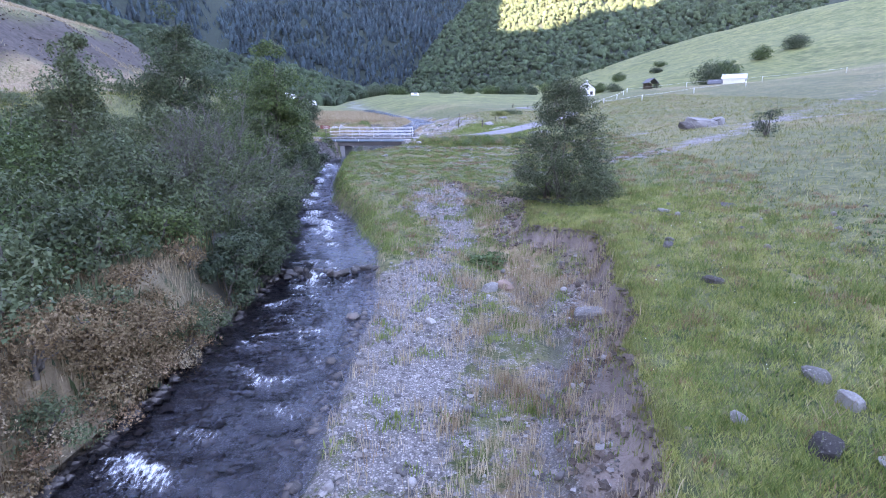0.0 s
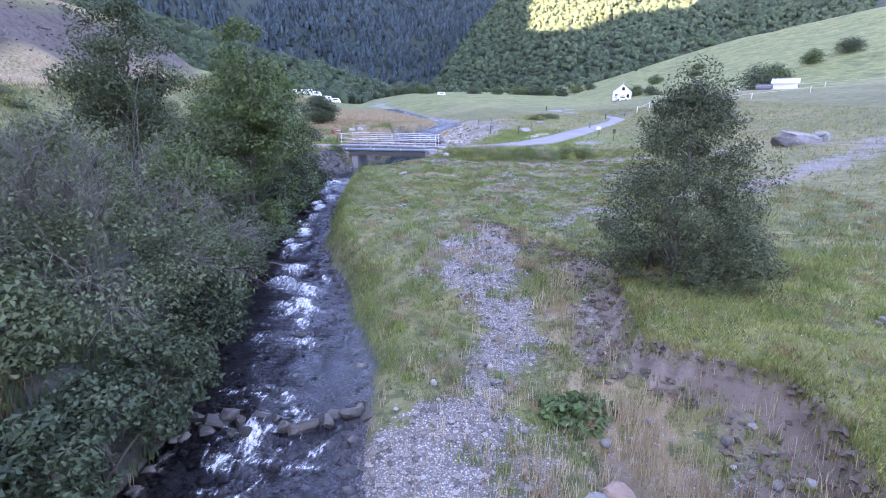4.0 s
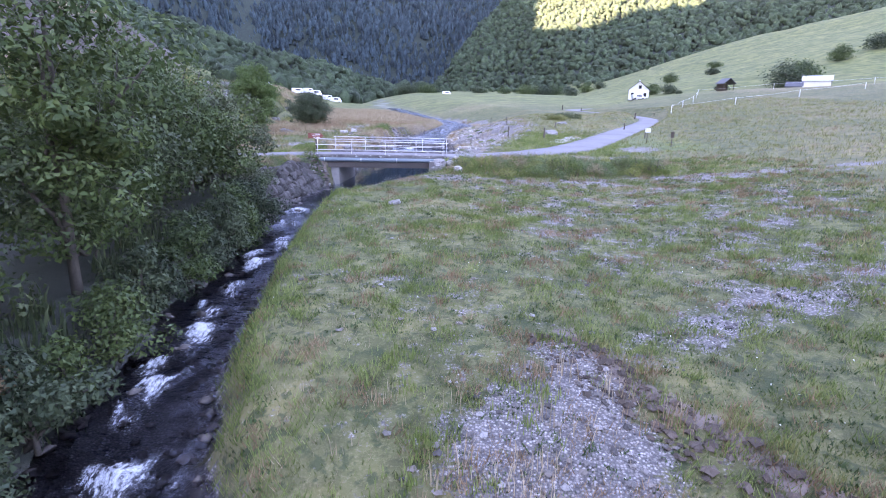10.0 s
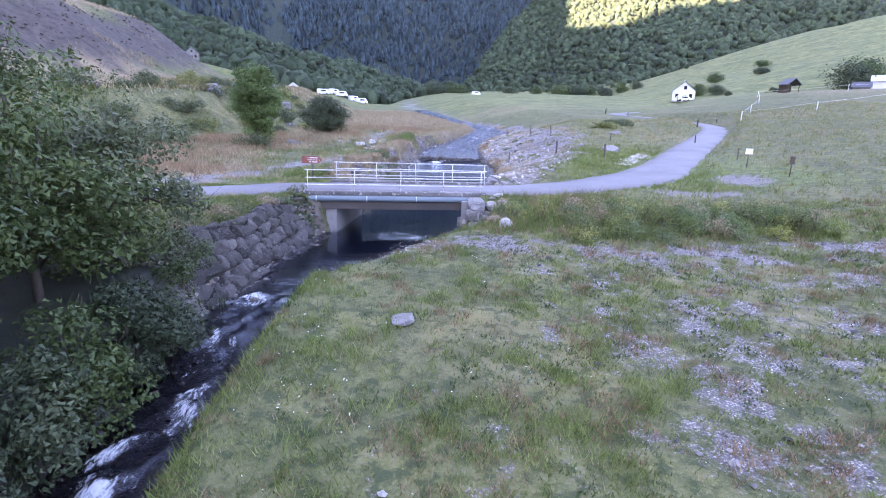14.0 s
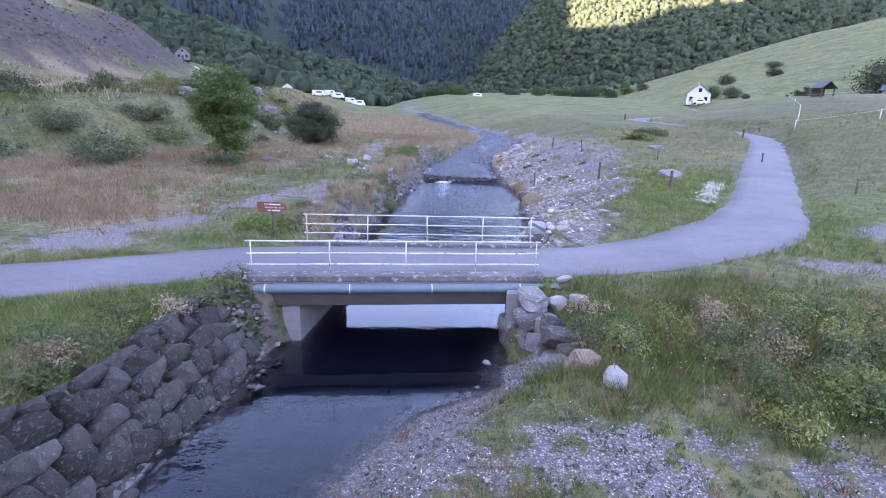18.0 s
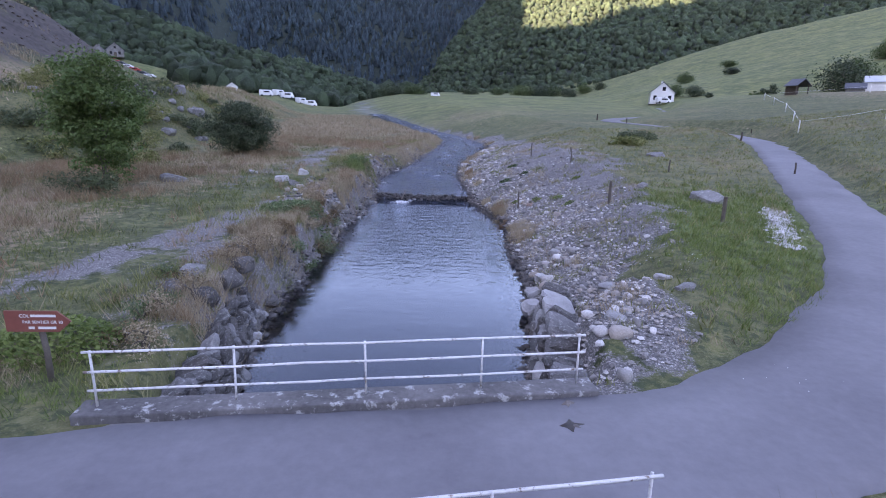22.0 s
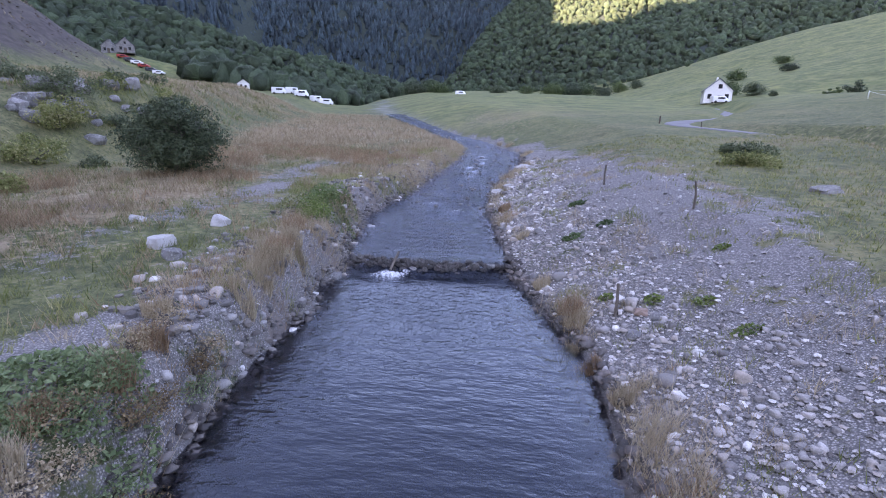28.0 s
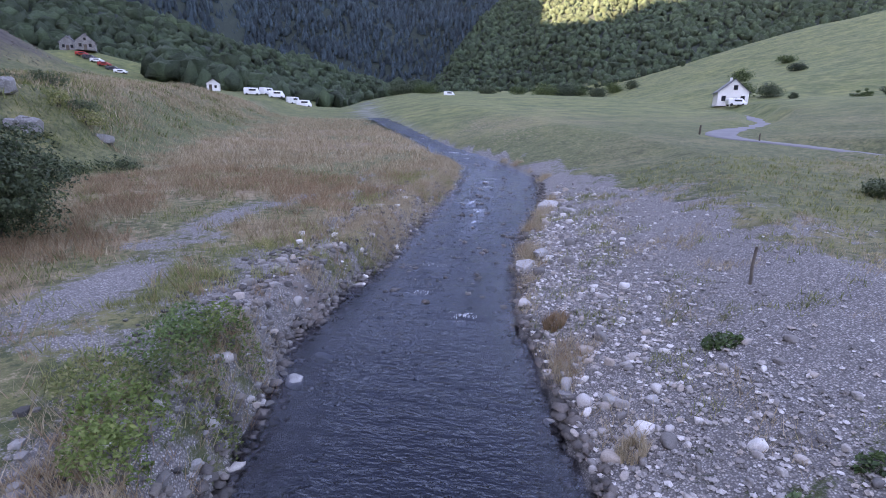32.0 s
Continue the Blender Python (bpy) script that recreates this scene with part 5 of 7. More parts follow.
for k, (x, y, sx, sy, sz, z, mat, lab) in enumerate((
        (-2.85, 54.8, 0.62, 0.42, 0.26, 2.72, ROCK, "large flat grey block propping the bridge corner"), (-2.92, 54.6, 0.5, 0.42, 0.34, 2.28, ROCK, "grey block under the bridge corner"),
        (-2.45, 54.25, 0.40, 0.36, 0.36, 2.2, ROCK, "grey block under the bridge corner"), (-2.62, 54.0, 0.38, 0.34, 0.34, 1.85, ROCK, "grey boulder by the bridge"), (-2.2, 54.8, 0.32, 0.24, 0.28, 2.66, ROCK_PALE, "pale cracked boulder by the bridge"),
        (-1.65, 54.75, 0.27, 0.22, 0.2, 2.72, ROCK_PALE, "pale boulder at the verge"), (-2.0, 56.0, 0.30, 0.14, 0.11, 2.98, ROCK_PALE, "pale stone at the road edge"), (-2.25, 55.45, 0.24, 0.2, 0.12, 2.9, ROCK, "flat slate-coloured stone at the verge"),
        (-2.25, 52.2, 0.45, 0.40, 0.38, 1.85, ROCK, "round grey boulder on the grass bank"), (-1.82, 51.35, 0.42, 0.38, 0.38, 1.85, ROCK_RED, "rusty red boulder on the grass bank"), (-1.3, 50.55, 0.28, 0.26, 0.3, 2.0, ROCK_PALE, "pale boulder on the grass bank"),
        (-3.9, 53.55, 0.12, 0.1, 0.09, 1.36, ROCK_PALE, "small pale stone at the water"))):
    boulder(x, y, 0.86 * sx, 0.86 * sy, 0.86 * sz, mat, lab, 130 + k, max(z, at(x, y) + 0.15 * sz), tilt=8)
for k, (x, y, sx, sy, sz, mat, lab) in enumerate((
        (5.5, 76.9, 0.75, 0.5, 0.42, ROCK, "big angular grey boulder on the lawn"), (8.2, 94.8, 0.70, 0.45, 0.24, ROCK, "flat grey boulder on the grass"), (3.4, 80.2, 0.3, 0.25, 0.2, ROCK, "grey stone lying on the lawn"),
        (-3.1, 67.4, 0.42, 0.36, 0.36, ROCK_PALE, "white boulder at the pool edge"), (-2.6, 70.3, 0.30, 0.22, 0.2, ROCK_PALE, "pale river stone beside the pool"), (-1.9, 72.8, 0.26, 0.2, 0.16, ROCK_PALE, "pale river stone beside the pool"),
        (-0.9, 67.3, 0.28, 0.2, 0.12, ROCK_PALE, "pale flat stone on gravel"), (0.2, 65.6, 0.26, 0.18, 0.1, ROCK_PALE, "pale flat stone on gravel"), (0.5, 64.8, 0.3, 0.2, 0.1, ROCK, "grey flat stone on gravel"), (-1.7, 62.7, 0.24, 0.18, 0.1, ROCK_PALE, "pale flat stone on gravel"),
        (-3.0, 69.0, 0.3, 0.24, 0.22, ROCK_PALE, "pale river stone beside the pool"), (-11.35, 64.6, 0.40, 0.32, 0.3, ROCK_PALE, "pale round boulder at the pool edge"), (-12.5, 66.8, 0.42, 0.32, 0.28, ROCK_FACE, "angular grey block on the pool bank"), (-12.3, 65.5, 0.42, 0.34, 0.3, ROCK_FACE, "angular grey block on the pool bank"),
        (-13.0, 67.7, 0.42, 0.32, 0.28, ROCK_FACE, "grey-brown block on the pool bank"), (-11.9, 67.4, 0.55, 0.3, 0.14, ROCK_FACE, "flat dark slab at the pool edge"), (-11.7, 65.9, 0.22, 0.2, 0.18, ROCK_RED, "reddish stone at the pool edge"), (-13.2, 65.3, 0.36, 0.3, 0.26, ROCK, "grey stone on the pool bank"),
        (-12.9, 63.9, 0.4, 0.3, 0.24, ROCK_FACE, "angular grey block on the pool bank"), (-11.9, 63.6, 0.36, 0.3, 0.26, ROCK_FACE, "grey-brown block on the pool bank"), (-11.0, 64.8, 0.2, 0.2, 0.16, ROCK_WET, "dark wet stone at the pool"),
        (-21.6, 87.9, 0.36, 0.26, 0.2, ROCK_PALE, "pale boulder among dry grass"), (-24.6, 83.0, 0.9, 0.55, 0.42, ROCK, "broad dark grey boulder among dry grass"), (-18.1, 84.6, 0.48, 0.36, 0.36, ROCK_PALE, "pinkish boulder among dry grass"), (-17.9, 88.0, 0.42, 0.34, 0.34, ROCK_PALE, "pale cracked boulder among dry grass"), (-16.9, 83.4, 0.45, 0.3, 0.26, ROCK, "grey boulder among dry grass"),
        (-13.0, 87.6, 0.34, 0.28, 0.22, ROCK, "smooth grey boulder at the weir"), (-13.6, 95.2, 0.3, 0.24, 0.18, ROCK_PALE, "round pale boulder at the waterline"), (-13.5, 97.0, 0.34, 0.22, 0.2, ROCK_PALE, "round pale boulder at the waterline"),
        (-12.4, 91.9, 0.3, 0.1, 0.07, ROCK, "flat grey stone in the shallows"), (-7.0, 94.3, 0.2, 0.17, 0.14, ROCK_PALE, "round pale stone at the waterline"), (-6.6, 95.0, 0.24, 0.18, 0.14, ROCK, "round grey stone at the waterline"),
        (-5.7, 94.3, 0.24, 0.16, 0.12, ROCK_PALE, "white river stone on the gravel"), (-4.9, 94.0, 0.19, 0.17, 0.13, ROCK_PALE, "white river stone on the gravel"), (-7.3, 104.8, 0.42, 0.36, 0.28, ROCK_PALE, "pale boulder beside the riffle"), (-6.6, 105.8, 0.36, 0.3, 0.26, ROCK_PALE, "pale boulder beside the riffle"),
        (-5.5, 117, 0.7, 0.5, 0.4, ROCK_PALE, "big pale boulder on the bank"), (-4.6, 113.5, 0.5, 0.4, 0.25, ROCK_PALE, "big pale boulder on the bank"), (-8.6, 103.6, 0.4, 0.3, 0.22, ROCK_WET, "dark wet rock in the riffle"), (-9.4, 104.4, 0.45, 0.3, 0.2, ROCK_WET, "dark wet rock in the riffle"),
        (-2.2, 83.4, 0.22, 0.18, 0.13, ROCK_RED, "reddish river stone on the gravel"), (-2.6, 82.3, 0.26, 0.18, 0.14, ROCK, "grey river stone on the gravel"), (-1.9, 83.0, 0.2, 0.16, 0.13, ROCK, "grey river stone on the gravel"),
        (5.1, 17.9, 0.3, 0.24, 0.26, ROCK_RED, "rusty boulder in the gully"), (4.6, 17.6, 0.3, 0.22, 0.2, ROCK, "grey boulder in the gully"), (7.1, 14.4, 0.42, 0.2, 0.16, ROCK, "long grey slab below the cut bank"),
        (2.9, 15.0, 0.2, 0.15, 0.13, ROCK_PALE, "pale stone on the gravel bar"), (-0.6, 15.9, 0.14, 0.11, 0.09, ROCK_PALE, "pale stone standing out of the stream"), (-3.0, 42.0, 0.3, 0.25, 0.12, ROCK, "flat grey stone in the grass"))):
    boulder(x, y, sx, sy, sz, mat, lab, 170 + k)
g_rock = np.random.default_rng(5)
for k in range(40):
    x, y = -42.5 + g_rock.normal(0, 2.2) - (k % 3) * 1.2, 110 + g_rock.normal(0, 6.5)
    s = g_rock.uniform(0.35, 1.0)
    boulder(x, y, s, s * 0.8, s * 0.75, ROCK, "grey rock tumbled at the foot of the slope", 260 + k, group="rockfall")


# ---- gravel and stones ----
def stuff(name, label, category, data):
    return tagged(new(name, data), label, category, kind="stuff")


def river_stones():
    g = np.random.default_rng(17)
    sets = []
    def add(n, xr, yr, test, size, zoff=0.0):
        x, y = g.uniform(*xr, n), g.uniform(*yr, n)
        keep = (g.uniform(size=n) < test(x, y)) & (near_road(x, y)[0] > 1.95)
        x, y = x[keep], y[keep]
        sets.append((x, y, ground_z(x, y) + zoff, size(g, len(x))))
    sz = lambda a, b, c: (lambda q, n: a + (b - a) * q.uniform(size=n) ** c)
    cover = lambda x, y: cover_masks(x, y, np.zeros(len(x)))["gravel"]
    low = lambda x, y: ((x > edge_r(y) + 0.05) & (x < cut_edge(y) - 0.4)) * (1 - 0.6 * smooth(y, 18, 30))
    add(30000, (-3, 8), (4, 31), lambda x, y: low(x, y) * smooth(cover(x, y), 0.25, 0.7), sz(0.016, 0.07, 4))
    add(240, (-1, 8), (4, 22), low, sz(0.06, 0.12, 2.5))
    up = lambda x, y: (x > edge_r(y) + 0.1) * smooth(cover(x, y), 0.35, 0.8) * (1 - 0.85 * smooth(x - edge_r(y), 1.5, 7))
    add(33000, (-9, 7), (59, 120), up, sz(0.022, 0.085, 2.4))
    add(17000, (-8, 3), (62, 112), lambda x, y: up(x, y) * (1 - smooth(x - edge_r(y), 3.5, 7)), sz(0.03, 0.07, 1.5))
    add(5000, (-8, -1.5), (45.3, 54), lambda x, y: (x > edge_r(y) - 0.3) * smooth(cover(x, y), 0.4, 0.8), sz(0.015, 0.05, 3))
    add(160, (5, 17), (8, 30), lambda x, y: (x > cut_edge(y) + 0.3) * 0.4, sz(0.04, 0.12, 3))
    add(11000, (-9, 6), (59, 112), lambda x, y: up(x, y) * (1 - 0.7 * smooth(x - edge_r(y), 2.0, 8)), sz(0.045, 0.12, 3))
    add(1300, (-9, 4), (60, 125), lambda x, y: up(x, y) * (1 - smooth(x - edge_r(y), 1.0, 5)), sz(0.09, 0.24, 3))
    lf = lambda x, y: (x < edge_l(y) + 0.1) * (1 - smooth(edge_l(y) - x, 1.0, 4.5))
    add(1700, (-18, -9), (76, 130), lf, sz(0.05, 0.2, 3))
    add(26000, (-8, 16), (26, 56), lambda x, y: (x > edge_r(y) + 0.5) * smooth(cover(x, y), 0.2, 0.8), sz(0.015, 0.075, 5))
    x, y, z, s = (np.concatenate([q[k] for q in sets]) for k in range(4))
    big = s > 0.085
    lx, ly = g.uniform(-18, -9, 15000), g.uniform(59, 130, 15000)
    ok = (g.uniform(size=15000) < lf(lx, ly)) & (near_road(lx, ly)[0] > 2.2) & (edge_l(ly) - lx < np.interp(ly, [60, 67, 77, 80], [0.3, 0.2, 0.3, 5.0]))
    lx, ly = lx[ok], ly[ok]
    stuff("bank_stones", "dark grey stones on the left bank of the pool", "stones", mesh_np("bank_stones", *scatter(COBBLE_SHAPES, lx, ly, ground_z(lx, ly), 0.03 + 0.13 * g.uniform(size=len(lx)) ** 3, 0.75, 0.15), BANK_PEBBLE, False))
    near = y < 57
    for name, label, pick, mat in (("river_gravel", "loose grey and pale river gravel", ~near, PEBBLE), ("meadow_gravel", "grey gravel showing through the meadow and on the bar", near, MEADOW_PEBBLE)):
        p, q = pick & ~big, pick & big
        stuff(name, label, "gravel", mesh_np(name, *scatter(PEBBLE_SHAPES, x[p], y[p], z[p], s[p], 0.75), mat, False))
        stuff("river_cobbles", "rounded grey and white cobbles", "cobbles", mesh_np("river_cobbles", *scatter(BIG_COBBLES, x[q], y[q], z[q], s[q], 0.75, 0.2), mat, True))
    gx, gy = g.uniform(-110, -75, 2600), g.uniform(40, 190, 2600)
    gp = foot_line(gy) - gx
    ok = (gp > 36) & (gp < 56)
    gx, gy = gx[ok], gy[ok]
    stuff("scar_clods", "earth clods and stones on the bare scar", "clods", mesh_np("scar_clods", *scatter(COBBLE_SHAPES, gx, gy, ground_z(gx, gy), 0.08 + 0.22 * g.uniform(size=len(gx)) ** 2, 0.6, 0.4), EARTH, True))
    fy = g.uniform(4, 31, 2600)
    fx = cut_edge(fy) - g.uniform(0.0, 1.0, len(fy)) ** 1.5 * 1.3
    cw, cs = g.normal(0, 0.26, 900), g.uniform(-4.8, 2.0, 900)
    cx, cy = 7.2 + 0.36 * cs + cw * (1 - 0.2 * np.abs(cs) / 3.0), 73.8 + 0.93 * cs - 0.36 * cw
    ok = near_road(cx, cy)[0] > 1.75
    cx, cy = cx[ok], cy[ok]
    stuff("chalky_rubble", "strip of chalky white rubble beside the lane", "rubble", mesh_np("chalky_rubble", *scatter(PEBBLE_SHAPES, cx, cy, ground_z(cx, cy), 0.03 + 0.09 * g.uniform(size=len(cx)) ** 2, 0.45, 0.35), CHALK, False))
    stuff("bank_clods", "crumbled earth and stones below the cut bank", "clods", mesh_np("bank_clods", *scatter(PEBBLE_SHAPES, fx, fy, ground_z(fx, fy), 0.02 + 0.09 * g.uniform(size=len(fx)) ** 3, 0.7, 0.3), EARTH, False))
    wy = g.uniform(43, 53.6, 900)
    wx = edge_l(wy) - g.uniform(0.15, 1.5, len(wy))
    stuff("wall_rubble", "small dark stones and earth between the wall boulders", "rubble", mesh_np("wall_rubble", *scatter(PEBBLE_SHAPES, wx, wy, ground_z(wx, wy), 0.05 + 0.08 * g.uniform(size=len(wx)), 0.8, 0.3), BANK_PEBBLE, False))
    # stones of the bed and the wet margins
    n = 8500
    y = np.where(g.uniform(size=n) < 0.45, g.uniform(3, 20, n), g.uniform(20, 128, n))
    u = g.uniform(size=n)
    u = np.where(g.uniform(size=n) < 0.45, np.where(u < 0.5, u * 0.12, 1 - (1 - u) * 0.12), u)
    x = edge_l(y) * (1 - u) + edge_r(y) * u
    keep = (g.uniform(size=n) < np.where((u > 0.1) & (u < 0.9), np.interp(y, [3, 18, 46, 54, 86, 92, 104, 128], [1.0, 0.8, 0.4, 0.06, 0.06, 0.3, 0.9, 0.9]), 1)) & ~((y > 53) & (y < 59))
    x, y = x[keep], y[keep]
    s = 0.04 + 0.12 * g.uniform(size=len(x)) ** 3
    z = ground_z(x, y)
    ey = g.uniform(58.5, 132, 3400)
    es, side = g.uniform(-0.15, 0.4, len(ey)), g.uniform(size=len(ey)) < 0.5
    x, y = np.concatenate([x, np.where(side, edge_r(ey) + es, edge_l(ey) - es)]), np.concatenate([y, ey])
    s = np.concatenate([s, 0.05 + 0.15 * g.uniform(size=len(ey)) ** 2])
    z = ground_z(x, y)
    # rocks that break the surface
    ry = np.concatenate([g.uniform(101, 140, 280), g.uniform(20.5, 47, 45), g.uniform(4, 19, 14)])
    ru = g.uniform(size=len(ry)) ** np.where(ry < 50, 2.2, 1.0)
    x, y = np.concatenate([x, edge_l(ry) * (1 - ru) + edge_r(ry) * ru]), np.concatenate([y, ry])
    z = np.concatenate([z, water_z(ry) - 0.05])
    s = np.concatenate([s, 0.06 + 0.13 * g.uniform(size=len(ry)) ** 2])
    stuff("bed_stones", "dark wet stones of the stream bed and waterline", "stones", mesh_np("bed_stones", *scatter(PEBBLE_SHAPES, x, y, z, s, 0.7, 0.3), ROCK_WET_STUFF, True))


CHALK = surface("chalky rubble", (0.34, 0.33, 0.31), (0.56, 0.55, 0.52), 4, 0.9, 0.3, 0.006, per='island', spread=0.2)
EARTH = surface("bare earth", (0.05, 0.038, 0.029), (0.15, 0.118, 0.095), 1.2, 0.95, 0.8, 0.05, per='island', spread=0.7)
ROCK_WET_STUFF = surface("wet bed stone", (0.03, 0.026, 0.023), (0.15, 0.128, 0.112), 6, 0.6, 0.4, 0.01, per='island', spread=1.3)
river_stones()


# ---- grasses and weeds ----
def grass(name, label, data, mat):
    stuff(name, label, "grass", mesh_np(name, *data, mat))


def meadow():
    lip = lambda x, y: x > np.where(y < 31, cut_edge(y) - 0.1, edge_r(y) + 0.35)
    clear = lambda x, y, d=1.95: near_road(x, y)[0] > d
    masks = lambda x, y: cover_masks(x, y, np.zeros(len(x)))
    stony = lambda x, y, k=0.5: smooth(masks(x, y)["gravel"] + k * fbm(x, y, 0.9, 91), 0.3, 0.75)
    patchy = lambda x, y, size, seed, a=-0.1, b=0.3: smooth(fbm(x, y, size, seed), a, b)
    right = lambda x, y: (x > edge_r(y) + 0.35) * ((x > cut_edge(y) - 0.1) | (y > 20))
    turf = lambda x, y: right(x, y) * (1 - 0.8 * smooth(x, 11, 16.5)) * (1 - 0.88 * stony(x, y)) * clear(x, y) * (0.4 + 0.6 * patchy(x, y, 1.7, 95))
    upper_lawn = lambda x, y: (x > cut_edge(y) - 0.1) & (y < 26)
    grass("upper_lawn_grass", "short yellow-green grass above the cut bank", tufts(40000, (5, 17), (5, 26), lambda x, y: upper_lawn(x, y) * (1 - smooth(x, 10.5, 16.5)) * (0.45 + 0.55 * patchy(x, y, 0.55, 135, -0.15, 0.2)), 11, 0.06, (0.04, 0.13), (0.012, 0.026), 132, sprigs), BLADE_LAWN)
    grass("meadow_grass", "short patchy meadow grass on the right bank", tufts(98000, (-8, 17), (5, 57), lambda x, y: turf(x, y) * ~upper_lawn(x, y) * (0.35 + 0.65 * patchy(x, y, 0.55, 131, -0.15, 0.2)), 11, 0.06, (0.03, 0.11), (0.012, 0.026), 31, sprigs), BLADE_TURF)
    grass("meadow_herbs", "low dark green herb rosettes in the meadow", tufts(20000, (-8, 17), (5, 57), lambda x, y: right(x, y) * clear(x, y) * patchy(x, y, 1.1, 132, -0.2, 0.2) * 0.8, 14, 0.075, (0.03, 0.09), (0.03, 0.06), 131, sprigs), LEAF_BROAD)
    grass("meadow_green_tufts", "bright green tufts in the meadow", tufts(52000, (-8, 17), (5, 57), lambda x, y: turf(x, y) * patchy(x, y, 0.6, 101, -0.02, 0.15), 24, 0.10, (0.06, 0.20), (0.012, 0.026), 38, sprigs), BLADE_LUSH)
    grass("meadow_brown_tufts", "small brown withered tufts in the meadow", tufts(30000, (-8, 17), (5, 57), lambda x, y: right(x, y) * clear(x, y) * patchy(x, y, 0.6, 102, 0.15, 0.30), 20, 0.09, (0.06, 0.19), (0.010, 0.024), 39, sprigs), BLADE_RUST)
    grass("meadow_straw", "thin pale straws standing in the meadow", tufts(16000, (-8, 17), (5, 57), lambda x, y: right(x, y) * clear(x, y) * (0.08 + 0.4 * patchy(x, y, 2.2, 103, 0.0, 0.4)), 7, 0.10, (0.09, 0.22), (0.007, 0.014), 40, sprigs), BLADE_DRY)
    wide = lambda x, y: ((x > 11 + 3 * vnoise(x, y, 2.0, 137)) | (y > 56.5)) * (x > edge_r(y) + 2.5) * clear(x, y, 2.1) * (1 - 0.9 * stony(x, y, 0.3))
    grass("rough_pasture", "rough yellow-green pasture beyond the meadow", tufts(21000, (0, 46), (8, 125), wide, 7, 0.14, (0.10, 0.26), (0.03, 0.06), 34, sprigs), BLADE_GREEN)
    grass("pasture_straw", "pale dry grass in the pasture", tufts(14000, (0, 46), (8, 125), lambda x, y: wide(x, y) * patchy(x, y, 3.0, 104, 0.0, 0.4), 9, 0.16, (0.12, 0.34), (0.016, 0.03), 44, sprigs), BLADE_DRY)

    def bank(x, y):
        dl = edge_l(y) - x
        return (dl > 0.05) * (1 - smooth(dl, 3.5, 6.5)) * np.where(y > 17.5, 0.4 * np.exp(-(dl / 0.8) ** 2), 1)
    grass("bank_dry_grass", "tall straw-coloured grass on the left bank", tufts(5200, (-10, -2), (3, 27), lambda x, y: bank(x, y) * patchy(x, y, 1.4, 93, 0.05, 0.35), 16, 0.10, (0.15, 0.42), (0.009, 0.020), 35, blades), BLADE_DRY)
    grass("bank_rust_grass", "tall rust-brown grass on the left bank", tufts(6500, (-10, -2), (3, 19), lambda x, y: bank(x, y) * patchy(x, y, 1.6, 105, 0.0, 0.3), 16, 0.10, (0.18, 0.46), (0.009, 0.022), 45, blades), LEAF_BRACKEN)
    grass("bank_weeds", "green weeds and nettles on the left bank", tufts(14000, (-14, -2), (3, 45), lambda x, y: np.where(y > 17, np.exp(-((edge_l(y) - x - 0.5) / 0.6) ** 2) * (x < edge_l(y) + 0.1), 0.35 * bank(x, y)) * patchy(x, y, 1.2, 94), 14, 0.14, (0.15, 0.55), (0.03, 0.07), 36, blades), LEAF_WILLOW)

    def rim(x, y):
        el, er = edge_l(y), edge_r(y)
        a = np.exp(-((el - x - 1.3) / 1.1) ** 2) * patchy(x, y, 2.0, 97, -0.2, 0.2) * (y > 62)
        b = 1.4 * np.exp(-((x - er - 0.6) / 0.45) ** 2) * (y > 76) * patchy(x, y, 2.0, 98, -0.05, 0.15)
        c = 0.8 * np.exp(-((el - x - 1.2) / 0.8) ** 2) * (y > 104)
        return np.clip(a + b + c, 0, 1) * clear(x, y) * ((x < el - 0.15) | (x > er + 0.15))
    grass("rim_dry_grass", "straw-coloured grass clumps along the upper stream", tufts(42000, (-20, -2), (59, 140), rim, 22, 0.13, (0.18, 0.55), (0.010, 0.022), 37, sprigs), BLADE_DRY)
    grass("rim_rust_grass", "rust-brown grass clumps along the upper stream", tufts(16000, (-22, -2), (62, 125), lambda x, y: np.clip(rim(x, y) + 0.2 * (x < edge_l(y) - 0.3) * (1 - smooth(edge_l(y) - x, 3, 8)), 0, 1) * patchy(x, y, 1.3, 122, 0.05, 0.25), 20, 0.12, (0.20, 0.60), (0.010, 0.022), 64, sprigs), BLADE_RUST)
    grass("rim_green_grass", "green grass clumps along the upper stream", tufts(16000, (-22, -2), (59, 130), lambda x, y: (x < edge_l(y) - 0.2) * (1 - smooth(edge_l(y) - x, 3, 6)) * patchy(x, y, 2.0, 106, 0.05, 0.3), 18, 0.12, (0.15, 0.5), (0.014, 0.03), 46, sprigs), BLADE_GREEN)

    def lush(x, y):
        a = np.exp(-(((x - 1.5) / 5.0) ** 2 + ((y - 53.3) / 2.0) ** 2)) * (x > edge_r(y) + 1.6)
        b = smooth(y, 58, 61) * (1 - smooth(y, 74, 84)) * smooth(x - edge_r(y), 3.5, 6) * (1 - smooth(x, 9, 12)) * 0.85
        c = 0.9 * (y < 27) * smooth(x - cut_edge(y), 0.0, 0.3) * (1 - smooth(x, 9.5, 16)) * (0.3 + 0.7 * patchy(x, y, 2.5, 96, -0.2, 0.4))
        e = np.exp(-(((x + 13.5) / 2.6) ** 2 + ((y - 58.6) / 1.4) ** 2)) + np.exp(-(((x + 12.5) / 2.6) ** 2 + ((y - 50.0) / 3.2) ** 2)) * (x < -10.0)
